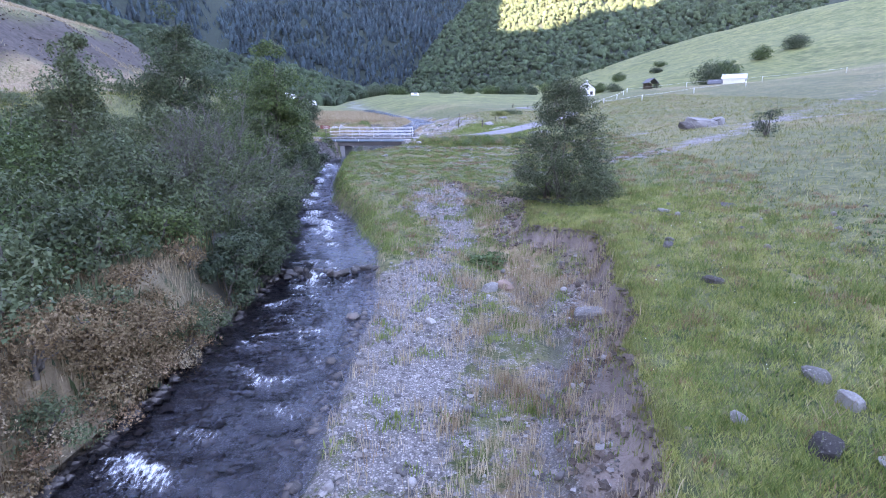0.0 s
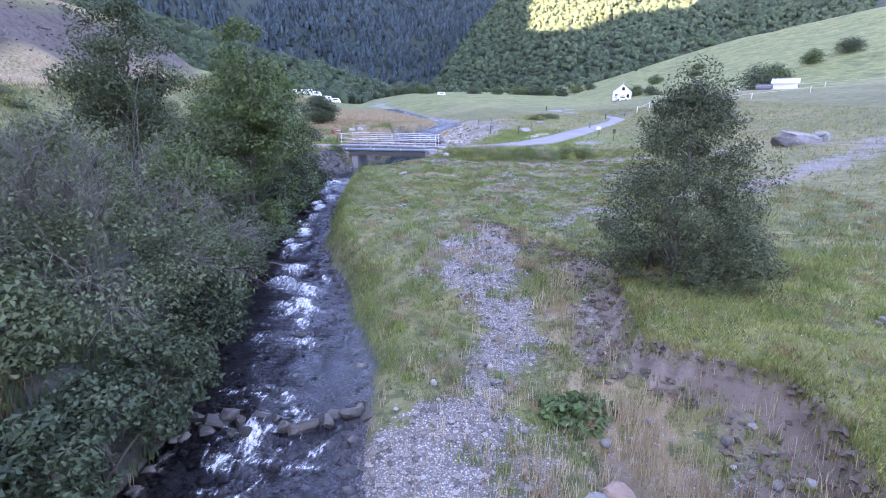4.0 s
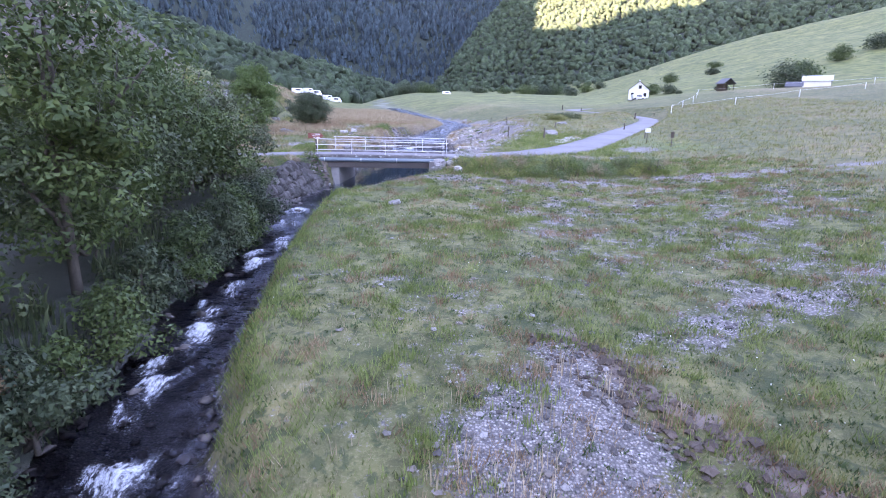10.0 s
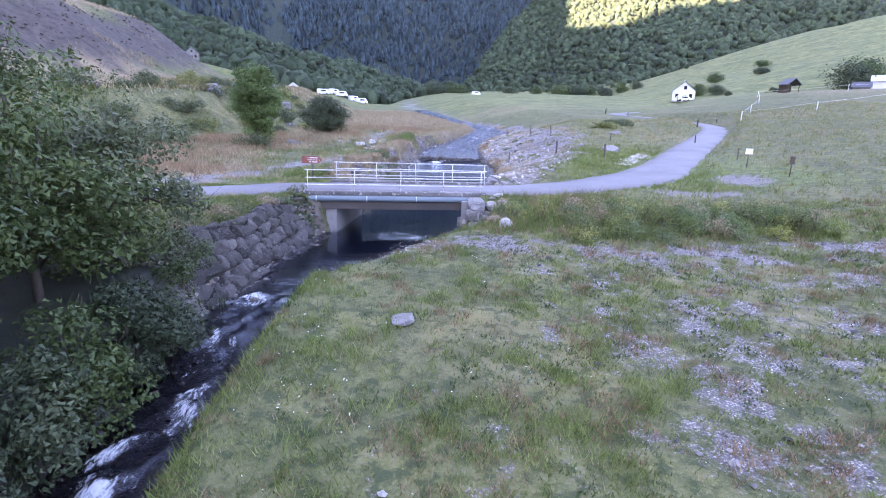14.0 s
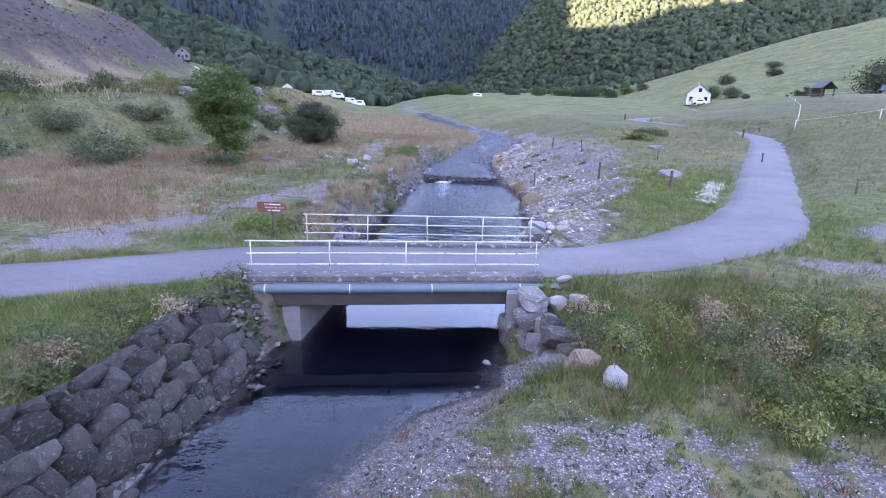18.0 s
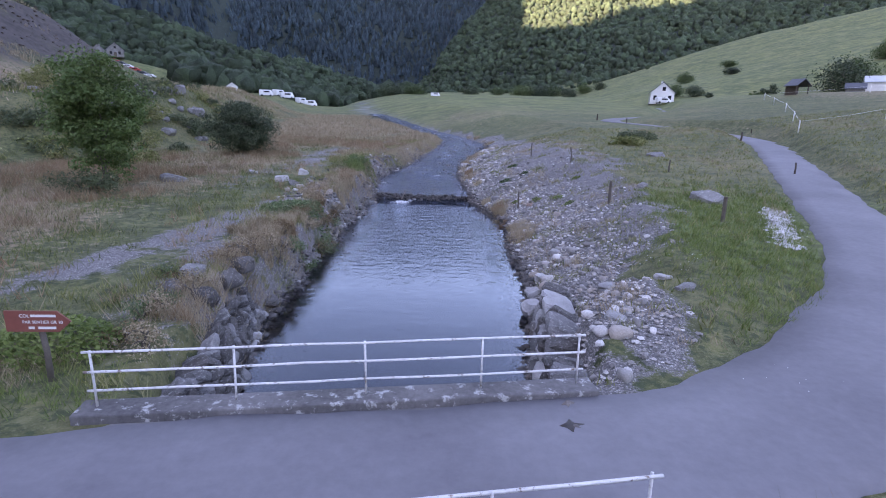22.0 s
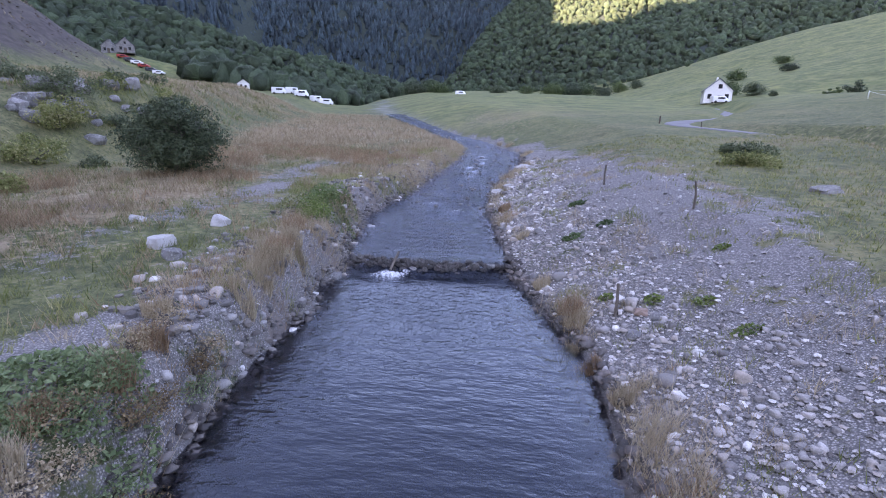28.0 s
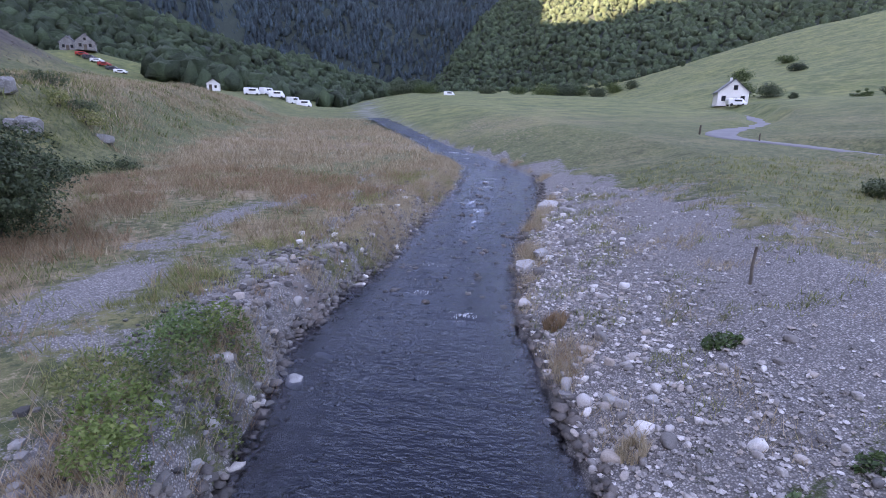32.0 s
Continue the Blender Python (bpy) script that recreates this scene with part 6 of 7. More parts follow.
        f = (y > 21) * (y < 47) * np.exp(-((x - edge_r(y) - 0.6) / 0.6) ** 2) * (x > edge_r(y) + 0.1)
        return np.clip(a + b + c + e + f, 0, 1) * clear(x, y, 1.85) * (1 - 0.9 * stony(x, y, 0.2))
    grass("lush_grass", "longer green grass along banks and verges", tufts(100000, (-17, 17), (5, 84), lush, 12, 0.07, (0.08, 0.28), (0.010, 0.024), 32, sprigs), BLADE_LUSH)
    brow = lambda x, y: np.exp(-((x - cut_edge(y) - 0.10) / 0.16) ** 2) * (y < 31)
    grass("overhanging_turf", "yellow-green grass hanging over the cut bank", tufts(16000, (1, 9.5), (4, 31), brow, 16, 0.07, (0.06, 0.20), (0.010, 0.020), 47, blades), BLADE_GREEN)

    def gully(x, y):
        gap = cut_edge(y) - x
        side = smooth(x, 2.6, 4.2) * (gap > 0.15) * (y < 27) * (1 - 0.85 * np.exp(-((gap - 0.7) / 0.6) ** 2))
        few = 0.10 * (x > edge_r(y) + 0.3) * (x < cut_edge(y)) * (y < 30)
        path = np.exp(-((x - np.interp(y, [4, 9, 13.5, 17.6, 21], [5.0, 5.5, 6.3, 5.6, 4.0])) / 0.25) ** 2)
        return (side * patchy(x, y, 1.3, 92, -0.15, 0.25) * (1 - 0.6 * smooth(y, 22, 27)) + few) * (1 - path * (y < 20))
    grass("gully_straw", "tall straw-coloured grass in the dry gully", tufts(6000, (-1, 8.5), (4, 30), lambda x, y: gully(x, y) * (1 - 0.75 * smooth(y, 19, 23)), 18, 0.11, (0.15, 0.50), (0.008, 0.018), 48, blades), BLADE_DRY)
    grass("gully_rust", "rust-brown grass in the dry gully", tufts(5000, (-1, 8.5), (4, 30), lambda x, y: gully(x, y) * (1 - 0.5 * smooth(y, 19, 23)) * patchy(x, y, 1.0, 107, 0.0, 0.3), 16, 0.11, (0.15, 0.45), (0.008, 0.018), 49, blades), BLADE_RUST)
    grass("gully_green", "green weeds on the gravel bar", tufts(8000, (-1, 8.5), (4, 31), lambda x, y: (x > edge_r(y) + 0.3) * (x < cut_edge(y)) * np.maximum(patchy(x, y, 0.7, 108, 0.25, 0.4), 0.5 * (x > 3.5) * patchy(x, y, 0.9, 134, 0.05, 0.25)), 18, 0.09, (0.06, 0.22), (0.014, 0.03), 50, blades), BLADE_LUSH)

    def flats(x, y):
        return (x < edge_l(y) - 2.0) * (0.16 + 0.84 * np.maximum(smooth(edge_l(y) - x, 6, 11), smooth(y, 100, 106))) * clear(x, y) * smooth(masks(x, y)["dry"] + 0.3 * fbm(x, y, 2.2, 99), 0.25, 0.6) * (1 - 0.85 * stony(x, y, 0.3))
    grass("flats_straw", "tall straw-coloured grass on the left flats", tufts(36000, (-50, -12), (57, 135), lambda x, y: flats(x, y) * (0.3 + 0.7 * patchy(x, y, 2.5, 109)), 9, 0.16, (0.22, 0.62), (0.020, 0.042), 33, sprigs), BLADE_DRY)
    grass("flats_rust", "tall rust-brown grass on the left flats", tufts(30000, (-50, -12), (57, 125), lambda x, y: flats(x, y) * patchy(x, y, 4.0, 110, -0.15, 0.2), 9, 0.16, (0.25, 0.65), (0.020, 0.042), 52, sprigs), BLADE_RUST)
    grass("far_flats_grass", "tawny long grass far up the left flats", tufts(30000, (-85, -12), (125, 215), lambda x, y: (x < edge_l(y) - 1) * (0.3 + 0.7 * patchy(x, y, 5.0, 112)), 5, 0.3, (0.3, 0.7), (0.06, 0.11), 54, sprigs), BLADE_DRY)
    verge = lambda x, y: np.exp(-(((x - 2.0) / 4.5) ** 2 + ((y - 53.4) / 2.3) ** 2)) * (x > edge_r(y) + 2.0 - 0.0 * y) * clear(x, y, 1.9)
    grass("verge_weeds", "tall rank weeds and grasses below the road verge", tufts(15000, (-3, 10), (49, 58), lambda x, y: verge(x, y) * patchy(x, y, 1.3, 113, -0.2, 0.2), 14, 0.10, (0.2, 0.6), (0.008, 0.02), 55, sprigs), BLADE_GREEN)
    grass("verge_green", "fresh green herbs below the road verge", tufts(12000, (-3, 12), (46, 58), lambda x, y: np.exp(-(((x - 3.0) / 5.5) ** 2 + ((y - 52.3) / 2.8) ** 2)) * (x > edge_r(y) + 2.0) * clear(x, y, 1.9) * patchy(x, y, 1.1, 121, -0.05, 0.25) * (1 - 0.9 * stony(x, y, 0.3)), 16, 0.09, (0.10, 0.38), (0.012, 0.028), 63, sprigs), BLADE_LUSH)
    grass("verge_straw", "withered brown stalks among the verge weeds", tufts(2600, (-3, 10), (49, 58), lambda x, y: verge(x, y) * patchy(x, y, 1.0, 114, 0.0, 0.3), 12, 0.10, (0.25, 0.8), (0.010, 0.02), 56, sprigs), BLADE_RUST)
    left_verge = lambda x, y: (x < edge_l(y) - 1.7) * clear(x, y, 1.75) * (1 - 0.9 * stony(x, y, 0.2))
    grass("left_verge_grass", "short green grass on the verge above the wall", tufts(8000, (-19, -10), (45, 56), left_verge, 16, 0.06, (0.06, 0.22), (0.008, 0.018), 61, sprigs), BLADE_LUSH)
    grass("left_verge_straw", "dry stalks on the verge above the wall", tufts(5000, (-19, -10), (45, 60), lambda x, y: left_verge(x, y) * patchy(x, y, 1.2, 119, 0.0, 0.3), 12, 0.08, (0.10, 0.35), (0.007, 0.015), 62, sprigs), BLADE_DRY)
    grass("gravel_tufts", "small dry and green tufts on the gravel bank", tufts(9000, (-8, 9), (60, 120), lambda x, y: (x > edge_r(y) + 0.4) * clear(x, y) * stony(x, y, 0.2) * patchy(x, y, 1.6, 115, 0.08, 0.3), 18, 0.13, (0.08, 0.32), (0.012, 0.026), 57, sprigs), BLADE_GREEN)
    grass("gravel_straw", "withered tufts on the gravel bank", tufts(7000, (-8, 9), (60, 120), lambda x, y: (x > edge_r(y) + 0.4) * clear(x, y) * stony(x, y, 0.2) * patchy(x, y, 1.6, 116, 0.08, 0.3), 18, 0.13, (0.10, 0.36), (0.012, 0.022), 58, sprigs), BLADE_DRY)
    past = lambda x, y: foot_line(y) - x
    grass("hill_straw", "pale dry grass on the hill above the earth scar", tufts(20000, (-150, -44), (30, 200), lambda x, y: (past(x, y) > 8) * (1 - 0.93 * smooth(past(x, y), 34, 39) * (1 - smooth(past(x, y), 52, 58))) * patchy(x, y, 6.0, 117, -0.3, 0.3), 5, 0.4, (0.3, 0.8), (0.08, 0.16), 59, sprigs), BLADE_DRY)
    grass("hill_green", "green grass on the slope below the earth scar", tufts(16000, (-90, -44), (30, 200), lambda x, y: (past(x, y) > 2) * (past(x, y) < 37) * patchy(x, y, 6.0, 118, -0.3, 0.3), 5, 0.4, (0.3, 0.7), (0.08, 0.14), 60, sprigs), BLADE_GREEN)
    grass("flats_green", "green weeds and sedge on the left flats and embankment", tufts(40000, (-62, -11), (46, 125), lambda x, y: (x < edge_l(y) - 1.5) * ((y > 61) | (x < -22)) * clear(x, y) * patchy(x, y, 3.2, 111, -0.15, 0.2) * (1 - 0.8 * stony(x, y, 0.3)) * np.where(x < -40, 1, 0.45), 15, 0.20, (0.12, 0.40), (0.014, 0.032), 53, sprigs), BLADE_GREEN)


def flowers():
    g = np.random.default_rng(41)
    c = []
    for x, y, n in ((-4.7, 48.6, 40), (-4.3, 47.2, 46), (-1.5, 45.8, 34), (1.6, 50.5, 60), (-6.2, 45.5, 26), (-5.4, 43.5, 26), (-3.6, 38.5, 40), (-4.4, 40.5, 24), (-1.0, 36.4, 46), (-2.6, 43.5, 20), (-4.2, 47.6, 60), (-3.4, 46.4, 50), (0.2, 51.2, 60), (2.4, 50.2, 50), (-2.2, 49.2, 30), (4.4, 51.6, 40), (0.7, 34.6, 26), (5.3, 29.2, 26), (10.5, 22.0, 30), (11.2, 18.6, 26), (0.9, 60.6, 18), (-12.6, 63, 16), (5.4, 76.6, 14), (6.3, 70.6, 20), (0.9, 71.5, 20), (0.4, 68.4, 60), (1.4, 67.2, 70), (-0.9, 70.5, 20), (-6.6, 46.6, 16), (3.8, 40.0, 30), (6.8, 45.0, 30)):
        n = n // 2
        p = np.stack([x + g.normal(0, 0.4, n), y + g.normal(0, 0.4, n)], 1)
        c.append(p)
    p = np.concatenate(c + [np.stack([g.uniform(-6, 15, 520), g.uniform(8, 54, 520)], 1)])
    p = p[p[:, 0] > np.where(p[:, 1] < 31, cut_edge(p[:, 1]), edge_r(p[:, 1]) + 0.6) - 40 * (p[:, 1] > 58)]
    z = ground_z(p[:, 0], p[:, 1]) + g.uniform(0.10, 0.30, len(p))
    stuff("white_flowers", "small white wildflowers among the grass", "flowers", mesh_np("white_flowers", *leaves(np.column_stack([p, z]), np.full(len(p), 0.034), g, 3.0), PETAL))


def weed_patch(name, label, x, y, r, h, n, size, mat, seed):
    g = np.random.default_rng(seed)
    a, d = g.uniform(0, 2 * math.pi, n), r * np.sqrt(g.uniform(size=n))
    px, py = x + d * np.cos(a), y + 0.8 * d * np.sin(a)
    pz = ground_z(px, py) + h * (1 - 0.6 * (d / r) ** 2) * g.uniform(0.25, 1.0, n)
    stuff(name, label, "weeds", mesh_np(name, *leaves(np.column_stack([px, py, pz]), np.full(n, size), g, 1.6), mat))


meadow()
flowers()
for k, (x, y, h) in enumerate(((-13.6, 83.4, 0.7), (-13.5, 82.4, 0.6), (-13.9, 84.6, 0.7), (-13.3, 81.0, 0.5), (-14.2, 86.4, 0.6), (-14.6, 87.6, 0.7), (-13.8, 85.6, 0.6), (-15.4, 86.0, 0.5), (-4.1, 84.6, 0.6), (-4.0, 83.8, 0.55), (-4.3, 82.6, 0.4), (-3.9, 81.4, 0.4), (-4.9, 87.2, 0.45), (-3.4, 79.4, 0.4), (-13.4, 77.4, 0.5), (-14.4, 79.0, 0.5), (-5.6, 92.6, 0.4), (-6.6, 98.6, 0.5), (-12.6, 69.2, 0.5), (-12.9, 70.4, 0.55), (-12.8, 71.6, 0.55), (-13.2, 72.6, 0.6), (-13.0, 73.6, 0.5), (-13.3, 74.6, 0.5), (-13.6, 69.8, 0.5), (-13.9, 71.4, 0.55), (-13.1, 76.0, 0.45), (-12.4, 68.4, 0.4), (-14.4, 70.4, 0.4))):
    gc = np.random.default_rng(560 + k)
    n = 420
    a, d = gc.uniform(0, 6.283, n), 0.34 * h * np.sqrt(gc.uniform(size=n)) + 0.08
    px, py = x + d * np.cos(a) * 1.3, y + d * np.sin(a) * 1.3
    grass("straw_clump", "clump of tall straw-coloured grass at the waterline", blades(px, py, ground_z(px, py) - 0.03, h * gc.uniform(0.55, 1.15, n), gc.uniform(0.010, 0.02, n), 0.6), (BLADE_DRY, BLADE_DRY, BLADE_RUST)[k % 3])
weed_patch("broad_weeds", "patch of broad green weeds in the gully", 4.6, 19.9, 0.75, 0.35, 330, 0.17, LEAF_BROAD, 51)
weed_patch("broad_weeds", "broad green weeds on the pool bank", -13.9, 75.5, 1.7, 0.45, 2400, 0.12, LEAF_HERB, 52)
for k, (x, y, r) in enumerate(((-14.9, 90.6, 0.9), (-14.5, 92.0, 1.0), (-15.4, 92.9, 1.1), (-15.0, 94.4, 0.9), (-15.9, 91.4, 0.9), (-15.8, 94.2, 0.8), (-14.4, 89.6, 0.7))):
    weed_patch("tall_weeds", "ragged leafy weeds above the weir", x, y, r, 0.6 + 0.5 * r, 950, 0.085, (BLADE_LUSH, BLADE_TURF, LEAF_ASH)[k % 3], 530 + k)
weed_patch("broad_weeds", "leafy weeds on the wall beside the bridge", -10.2, 53.0, 0.55, 0.35, 260, 0.16, LEAF_BROAD, 54)
weed_patch("broad_weeds", "leafy weeds hanging over the wall top", -10.7, 50.6, 0.6, 0.3, 420, 0.09, LEAF_BROAD, 61)
weed_patch("broad_weeds", "leafy weeds hanging over the wall top", -10.9, 48.6, 0.7, 0.35, 520, 0.09, LEAF_BROAD, 62)
weed_patch("broad_weeds", "green tuft growing out of the wall", -9.75, 51.9, 0.25, 0.3, 130, 0.09, BLADE_LUSH, 63)
weed_patch("broad_weeds", "green weeds under the signpost", -13.3, 60.3, 1.3, 0.7, 1900, 0.10, BLADE_LUSH, 55)
weed_patch("broad_weeds", "small green plant on the gravel", -3.6, 90.6, 0.4, 0.2, 180, 0.11, LEAF_BROAD, 64)
weed_patch("broad_weeds", "small green plant on the gravel", -2.2, 91.2, 0.35, 0.18, 150, 0.11, LEAF_BROAD, 65)
for x, y, r in ((-1.8, 83.9, 0.42), (-0.6, 83.2, 0.45), (-3.0, 84.8, 0.35), (-0.2, 81.2, 0.5), (0.9, 86.5, 0.4)):
    weed_patch("broad_weeds", "small green dock plant on the gravel", x, y, 0.7 * r, 0.2, 110, 0.10, BLADE_LUSH, int(700 + 10 * x + y))
weed_patch("broad_weeds", "small green plant on the gravel", -2.9, 95.8, 0.45, 0.22, 220, 0.13, LEAF_BROAD, 56)


# ---- shrubs and trees ----
W = "willow shrub in the dense streamside thicket"
for k, (x, y, h, r, kind) in enumerate(((-4.9, 17.2, 1.5, 1.4, 1), (-6.5, 15.9, 1.7, 1.6, 0), (-8.3, 13.9, 2.5, 1.9, 1), (-7.9, 18.3, 3.2, 2.0, 1), (-8.6, 9.6, 2.4, 1.7, 0), (-10.5, 17.0, 3.6, 2.1, 0), (-8.8, 22.6, 3.9, 2.2, 1), (-7.2, 26.6, 2.9, 1.6, 0),
                                       (-8.5, 28.8, 3.5, 1.8, 1), (-8.8, 32.9, 4.0, 1.7, 0), (-9.5, 35.4, 4.0, 1.8, 1), (-11.2, 38.2, 4.6, 2.1, 0), (-11.2, 27.0, 3.2, 2.0, 0), (-14.0, 37.4, 3.4, 2.4, 1), (-13.8, 22.6, 4.2, 2.4, 1), (-13.2, 17.2, 4.4, 2.4, 0),
                                       (-12.4, 11.6, 3.4, 2.5, 1), (-11.2, 6.6, 2.9, 2.2, 0), (-17.4, 27.0, 3.4, 2.6, 0), (-18.0, 34.0, 3.0, 2.6, 1), (-18.5, 19.5, 4.2, 2.8, 0), (-17.0, 12.0, 3.6, 2.8, 1), (-12.6, 42.4, 2.2, 1.6, 0), (-11.6, 43.6, 1.5, 1.0, 1), (-5.5, 13.7, 1.8, 1.2, 1), (-6.7, 12.0, 2.0, 1.3, 0), (-5.6, 11.2, 1.5, 1.1, 1), (-6.9, 9.3, 2.0, 1.4, 0), (-5.3, 8.6, 1.2, 1.0, 1), (-5.6, 6.6, 1.3, 1.1, 1), (-5.2, 15.6, 1.3, 1.1, 0), (-4.6, 9.9, 0.8, 0.7, 1), (-7.4, 6.4, 1.8, 1.4, 0), (-15.0, 5.5, 3.0, 2.4, 1))):
    woody("shrub", W if kind else "alder shrub in the dense streamside thicket", "shrub", x, y, h, r, (LEAF_ALDER, LEAF_WILLOW)[kind], int(3600 * r * h / 3), 0.105, 300 + k, stems=7, low=0.0, bare=(0, 14)[k % 2], clump=0.5, group="streamside thicket", spill=0.4)
g_low = np.random.default_rng(9)
for k, y in enumerate(np.arange(15.9, 42.8, 1.35)):
    h, r = g_low.uniform(1.2, 2.3), g_low.uniform(0.6, 1.0)
    x = float(edge_l(np.array([y]))[0]) - g_low.uniform(0.0, 0.35)
    # Mostly darker leaves here, standing in for deep shade under the canopy.
    woody("shrub", ("low leafy alder sprouts overhanging the water", "low willow growth drooping to the water")[k % 2], "shrub", x, float(y), h, r, (LEAF_ALDER, LEAF_DARK, LEAF_DARK)[int(g_low.integers(3))], int(2400 * r * h), 0.09, 700 + k, stems=4, low=0.0, clump=0.42, group="low bank shrubs", z=float(water_z(y)) + 0.22, spill=0.1)
g_rust = np.random.default_rng(19)
for k, y in enumerate(np.arange(5.2, 14.5, 0.55)):
    x = float(edge_l(np.array([y]))[0]) - g_rust.uniform(0.3, 1.1)
    woody("bracken", ("rust-brown withered bracken on the stream bank", "straw-brown dead herbs on the stream bank", "rust-brown withered bracken on the stream bank", "pale grey-green herbs on the stream bank")[k % 4], "bracken", x, float(y), g_rust.uniform(0.6, 1.05), g_rust.uniform(0.6, 0.95), (LEAF_BRACKEN, BLADE_DRY if y < 10 else LEAF_BRACKEN, LEAF_BRACKEN, LEAF_GREY)[k % 4], 2000, 0.055, 950 + k, stems=4, low=0.0, clump=0.32, group="bank bracken", spill=0.2)
for k, y in enumerate(np.arange(6.0, 15.2, 0.55)):
    x = float(edge_l(np.array([y]))[0]) - g_rust.uniform(0.05, 0.5)
    woody("bracken", ("low straw-brown herbs at the waterline", "low rust-brown bracken at the waterline")[k % 2], "bracken", x, float(y), g_rust.uniform(0.3, 0.55), g_rust.uniform(0.4, 0.6), (BLADE_DRY, LEAF_BRACKEN, BLADE_RUST)[k % 3], 900, 0.05, 1100 + k, stems=3, low=0.0, clump=0.28, group="bank bracken", spill=0.2)
for k, (x, y) in enumerate(((-5.1, 23.6), (-5.3, 24.9), (-5.0, 22.4), (-6.0, 27.3), (-5.6, 26.1))):
    woody("bracken", "half-withered herbs and bracken at the waterline", "bracken", x, y, g_rust.uniform(0.6, 1.0), g_rust.uniform(0.5, 0.8), (LEAF_GREY, LEAF_BRACKEN)[k % 2], 1400, 0.06, 980 + k, stems=4, low=0.0, clump=0.32, group="bank bracken", spill=0.2)
woody("hawthorn", "grey hawthorn bush with many bare twigs on the bank", "shrub", -5.6, 20.4, 4.3, 2.75, LEAF_GREY, 34000, 0.075, 331, stems=16, low=0.0, bare=480, group="streamside thicket", spill=0.5, z=0.25, bald=0.66)
for k, (x, y, h, r, mat, lab) in enumerate(((-7.1, 30.8, 7.0, 1.45, LEAF_ALDER, "tall dark alder in the thicket"), (-13.2, 32.0, 9.0, 2.0, LEAF_WILLOW, "tall slender ash behind the thicket"), (-12.2, 22.4, 6.9, 1.3, LEAF_WILLOW, "slim young ash in the thicket"), (-10.0, 37.0, 5.2, 1.7, LEAF_ALDER, "bushy alder above the stream"),
                                            (-10.6, 40.6, 4.2, 2.0, LEAF_ALDER, "alder with long branches over the water"), (-10.6, 43.1, 3.9, 1.6, LEAF_GREY, "twiggy grey shrub tree at the wall end"), (-14.3, 43.4, 5.7, 2.5, LEAF_ALDER, "open-crowned alder with bare lower limbs"))):
    woody("tree", lab, "tree", x, y, h, r, mat, (8000 if k == 6 else int(1400 * r * h)), 0.115, 340 + k, stems=10, trunk=0.11, bare=70, low=(0.3 if k == 6 else 0.1), n_of=(4.5 if k == 6 else 7.0), clump=0.5, tall=0.9, group="streamside trees")
woody("bush", "dense upright dark green bush on the meadow edge", "shrub", 7.85, 25.3, 4.95, 2.45, LEAF_HAW, 64000, 0.062, 357, stems=22, bare=60, low=0.0, clump=0.31, n_of=22, cone=True)
woody("bush", "small dark bush on the gravel strip", "shrub", 24.0, 40.3, 2.0, 1.0, LEAF_DARK, 1500, 0.09, 351, bare=20)
woody("bush", "round dense dark green bush among dry grass", "shrub", -28.4, 100.8, 5.0, 2.7, LEAF_DARK, 34000, 0.13, 352, stems=8, low=0.0, clump=0.42, n_of=20)
woody("tree", "young bright green ash on the flats", "tree", -26.9, 80.2, 7.6, 2.2, LEAF_ASH, 26000, 0.16, 353, stems=12, trunk=0.14, low=0.12, clump=0.5, n_of=12)
woody("shrub", "feathery grey-green shrub at the end of the wall", "shrub", -9.9, 44.3, 1.1, 0.75, LEAF_GREY, 3000, 0.06, 355, stems=6, low=0.0, clump=0.32, group="streamside thicket", spill=0.3)
woody("shrub", "low dark shrub at the foot of the wall", "shrub", -9.3, 43.4, 1.0, 0.7, LEAF_ALDER, 2400, 0.07, 356, stems=5, low=0.0, clump=0.32, group="streamside thicket", spill=0.3)
woody("bush", "low grey-green bush under the young ash", "shrub", -25.9, 77.6, 1.1, 1.7, LEAF_GREY, 3600, 0.10, 354, stems=4, low=0.0, clump=0.4)
for k, (x, y, h, r) in enumerate(((-34.5, 76.5, 2.4, 2.6), (-41.5, 106, 2.4, 2.2), (-40, 113, 2.0, 1.8), (-43.5, 109, 2.8, 2.4), (-38.5, 100, 1.8, 1.8), (-43, 92, 1.8, 2.0), (-46, 84, 1.7, 2.1), (-47, 100, 2.1, 2.1), (-50, 110, 1.8, 2.0), (-44, 76, 1.6, 2.0), (-33, 91.5, 0.9, 1.8), (-50, 95, 2.0, 2.0), (-53, 86, 1.8, 2.2), (8.5, 104, 0.6, 1.6), (10.5, 110, 0.6, 1.6))):
    woody("bush", "low green scrub at the foot of the slope", "shrub", x, y, h, r, (LEAF_GREY, BLADE_GREEN, LEAF_WILLOW)[k % 3], int(1700 * r), 0.15, 360 + k, stems=4, low=0.0, clump=0.55, group="hillside scrub")
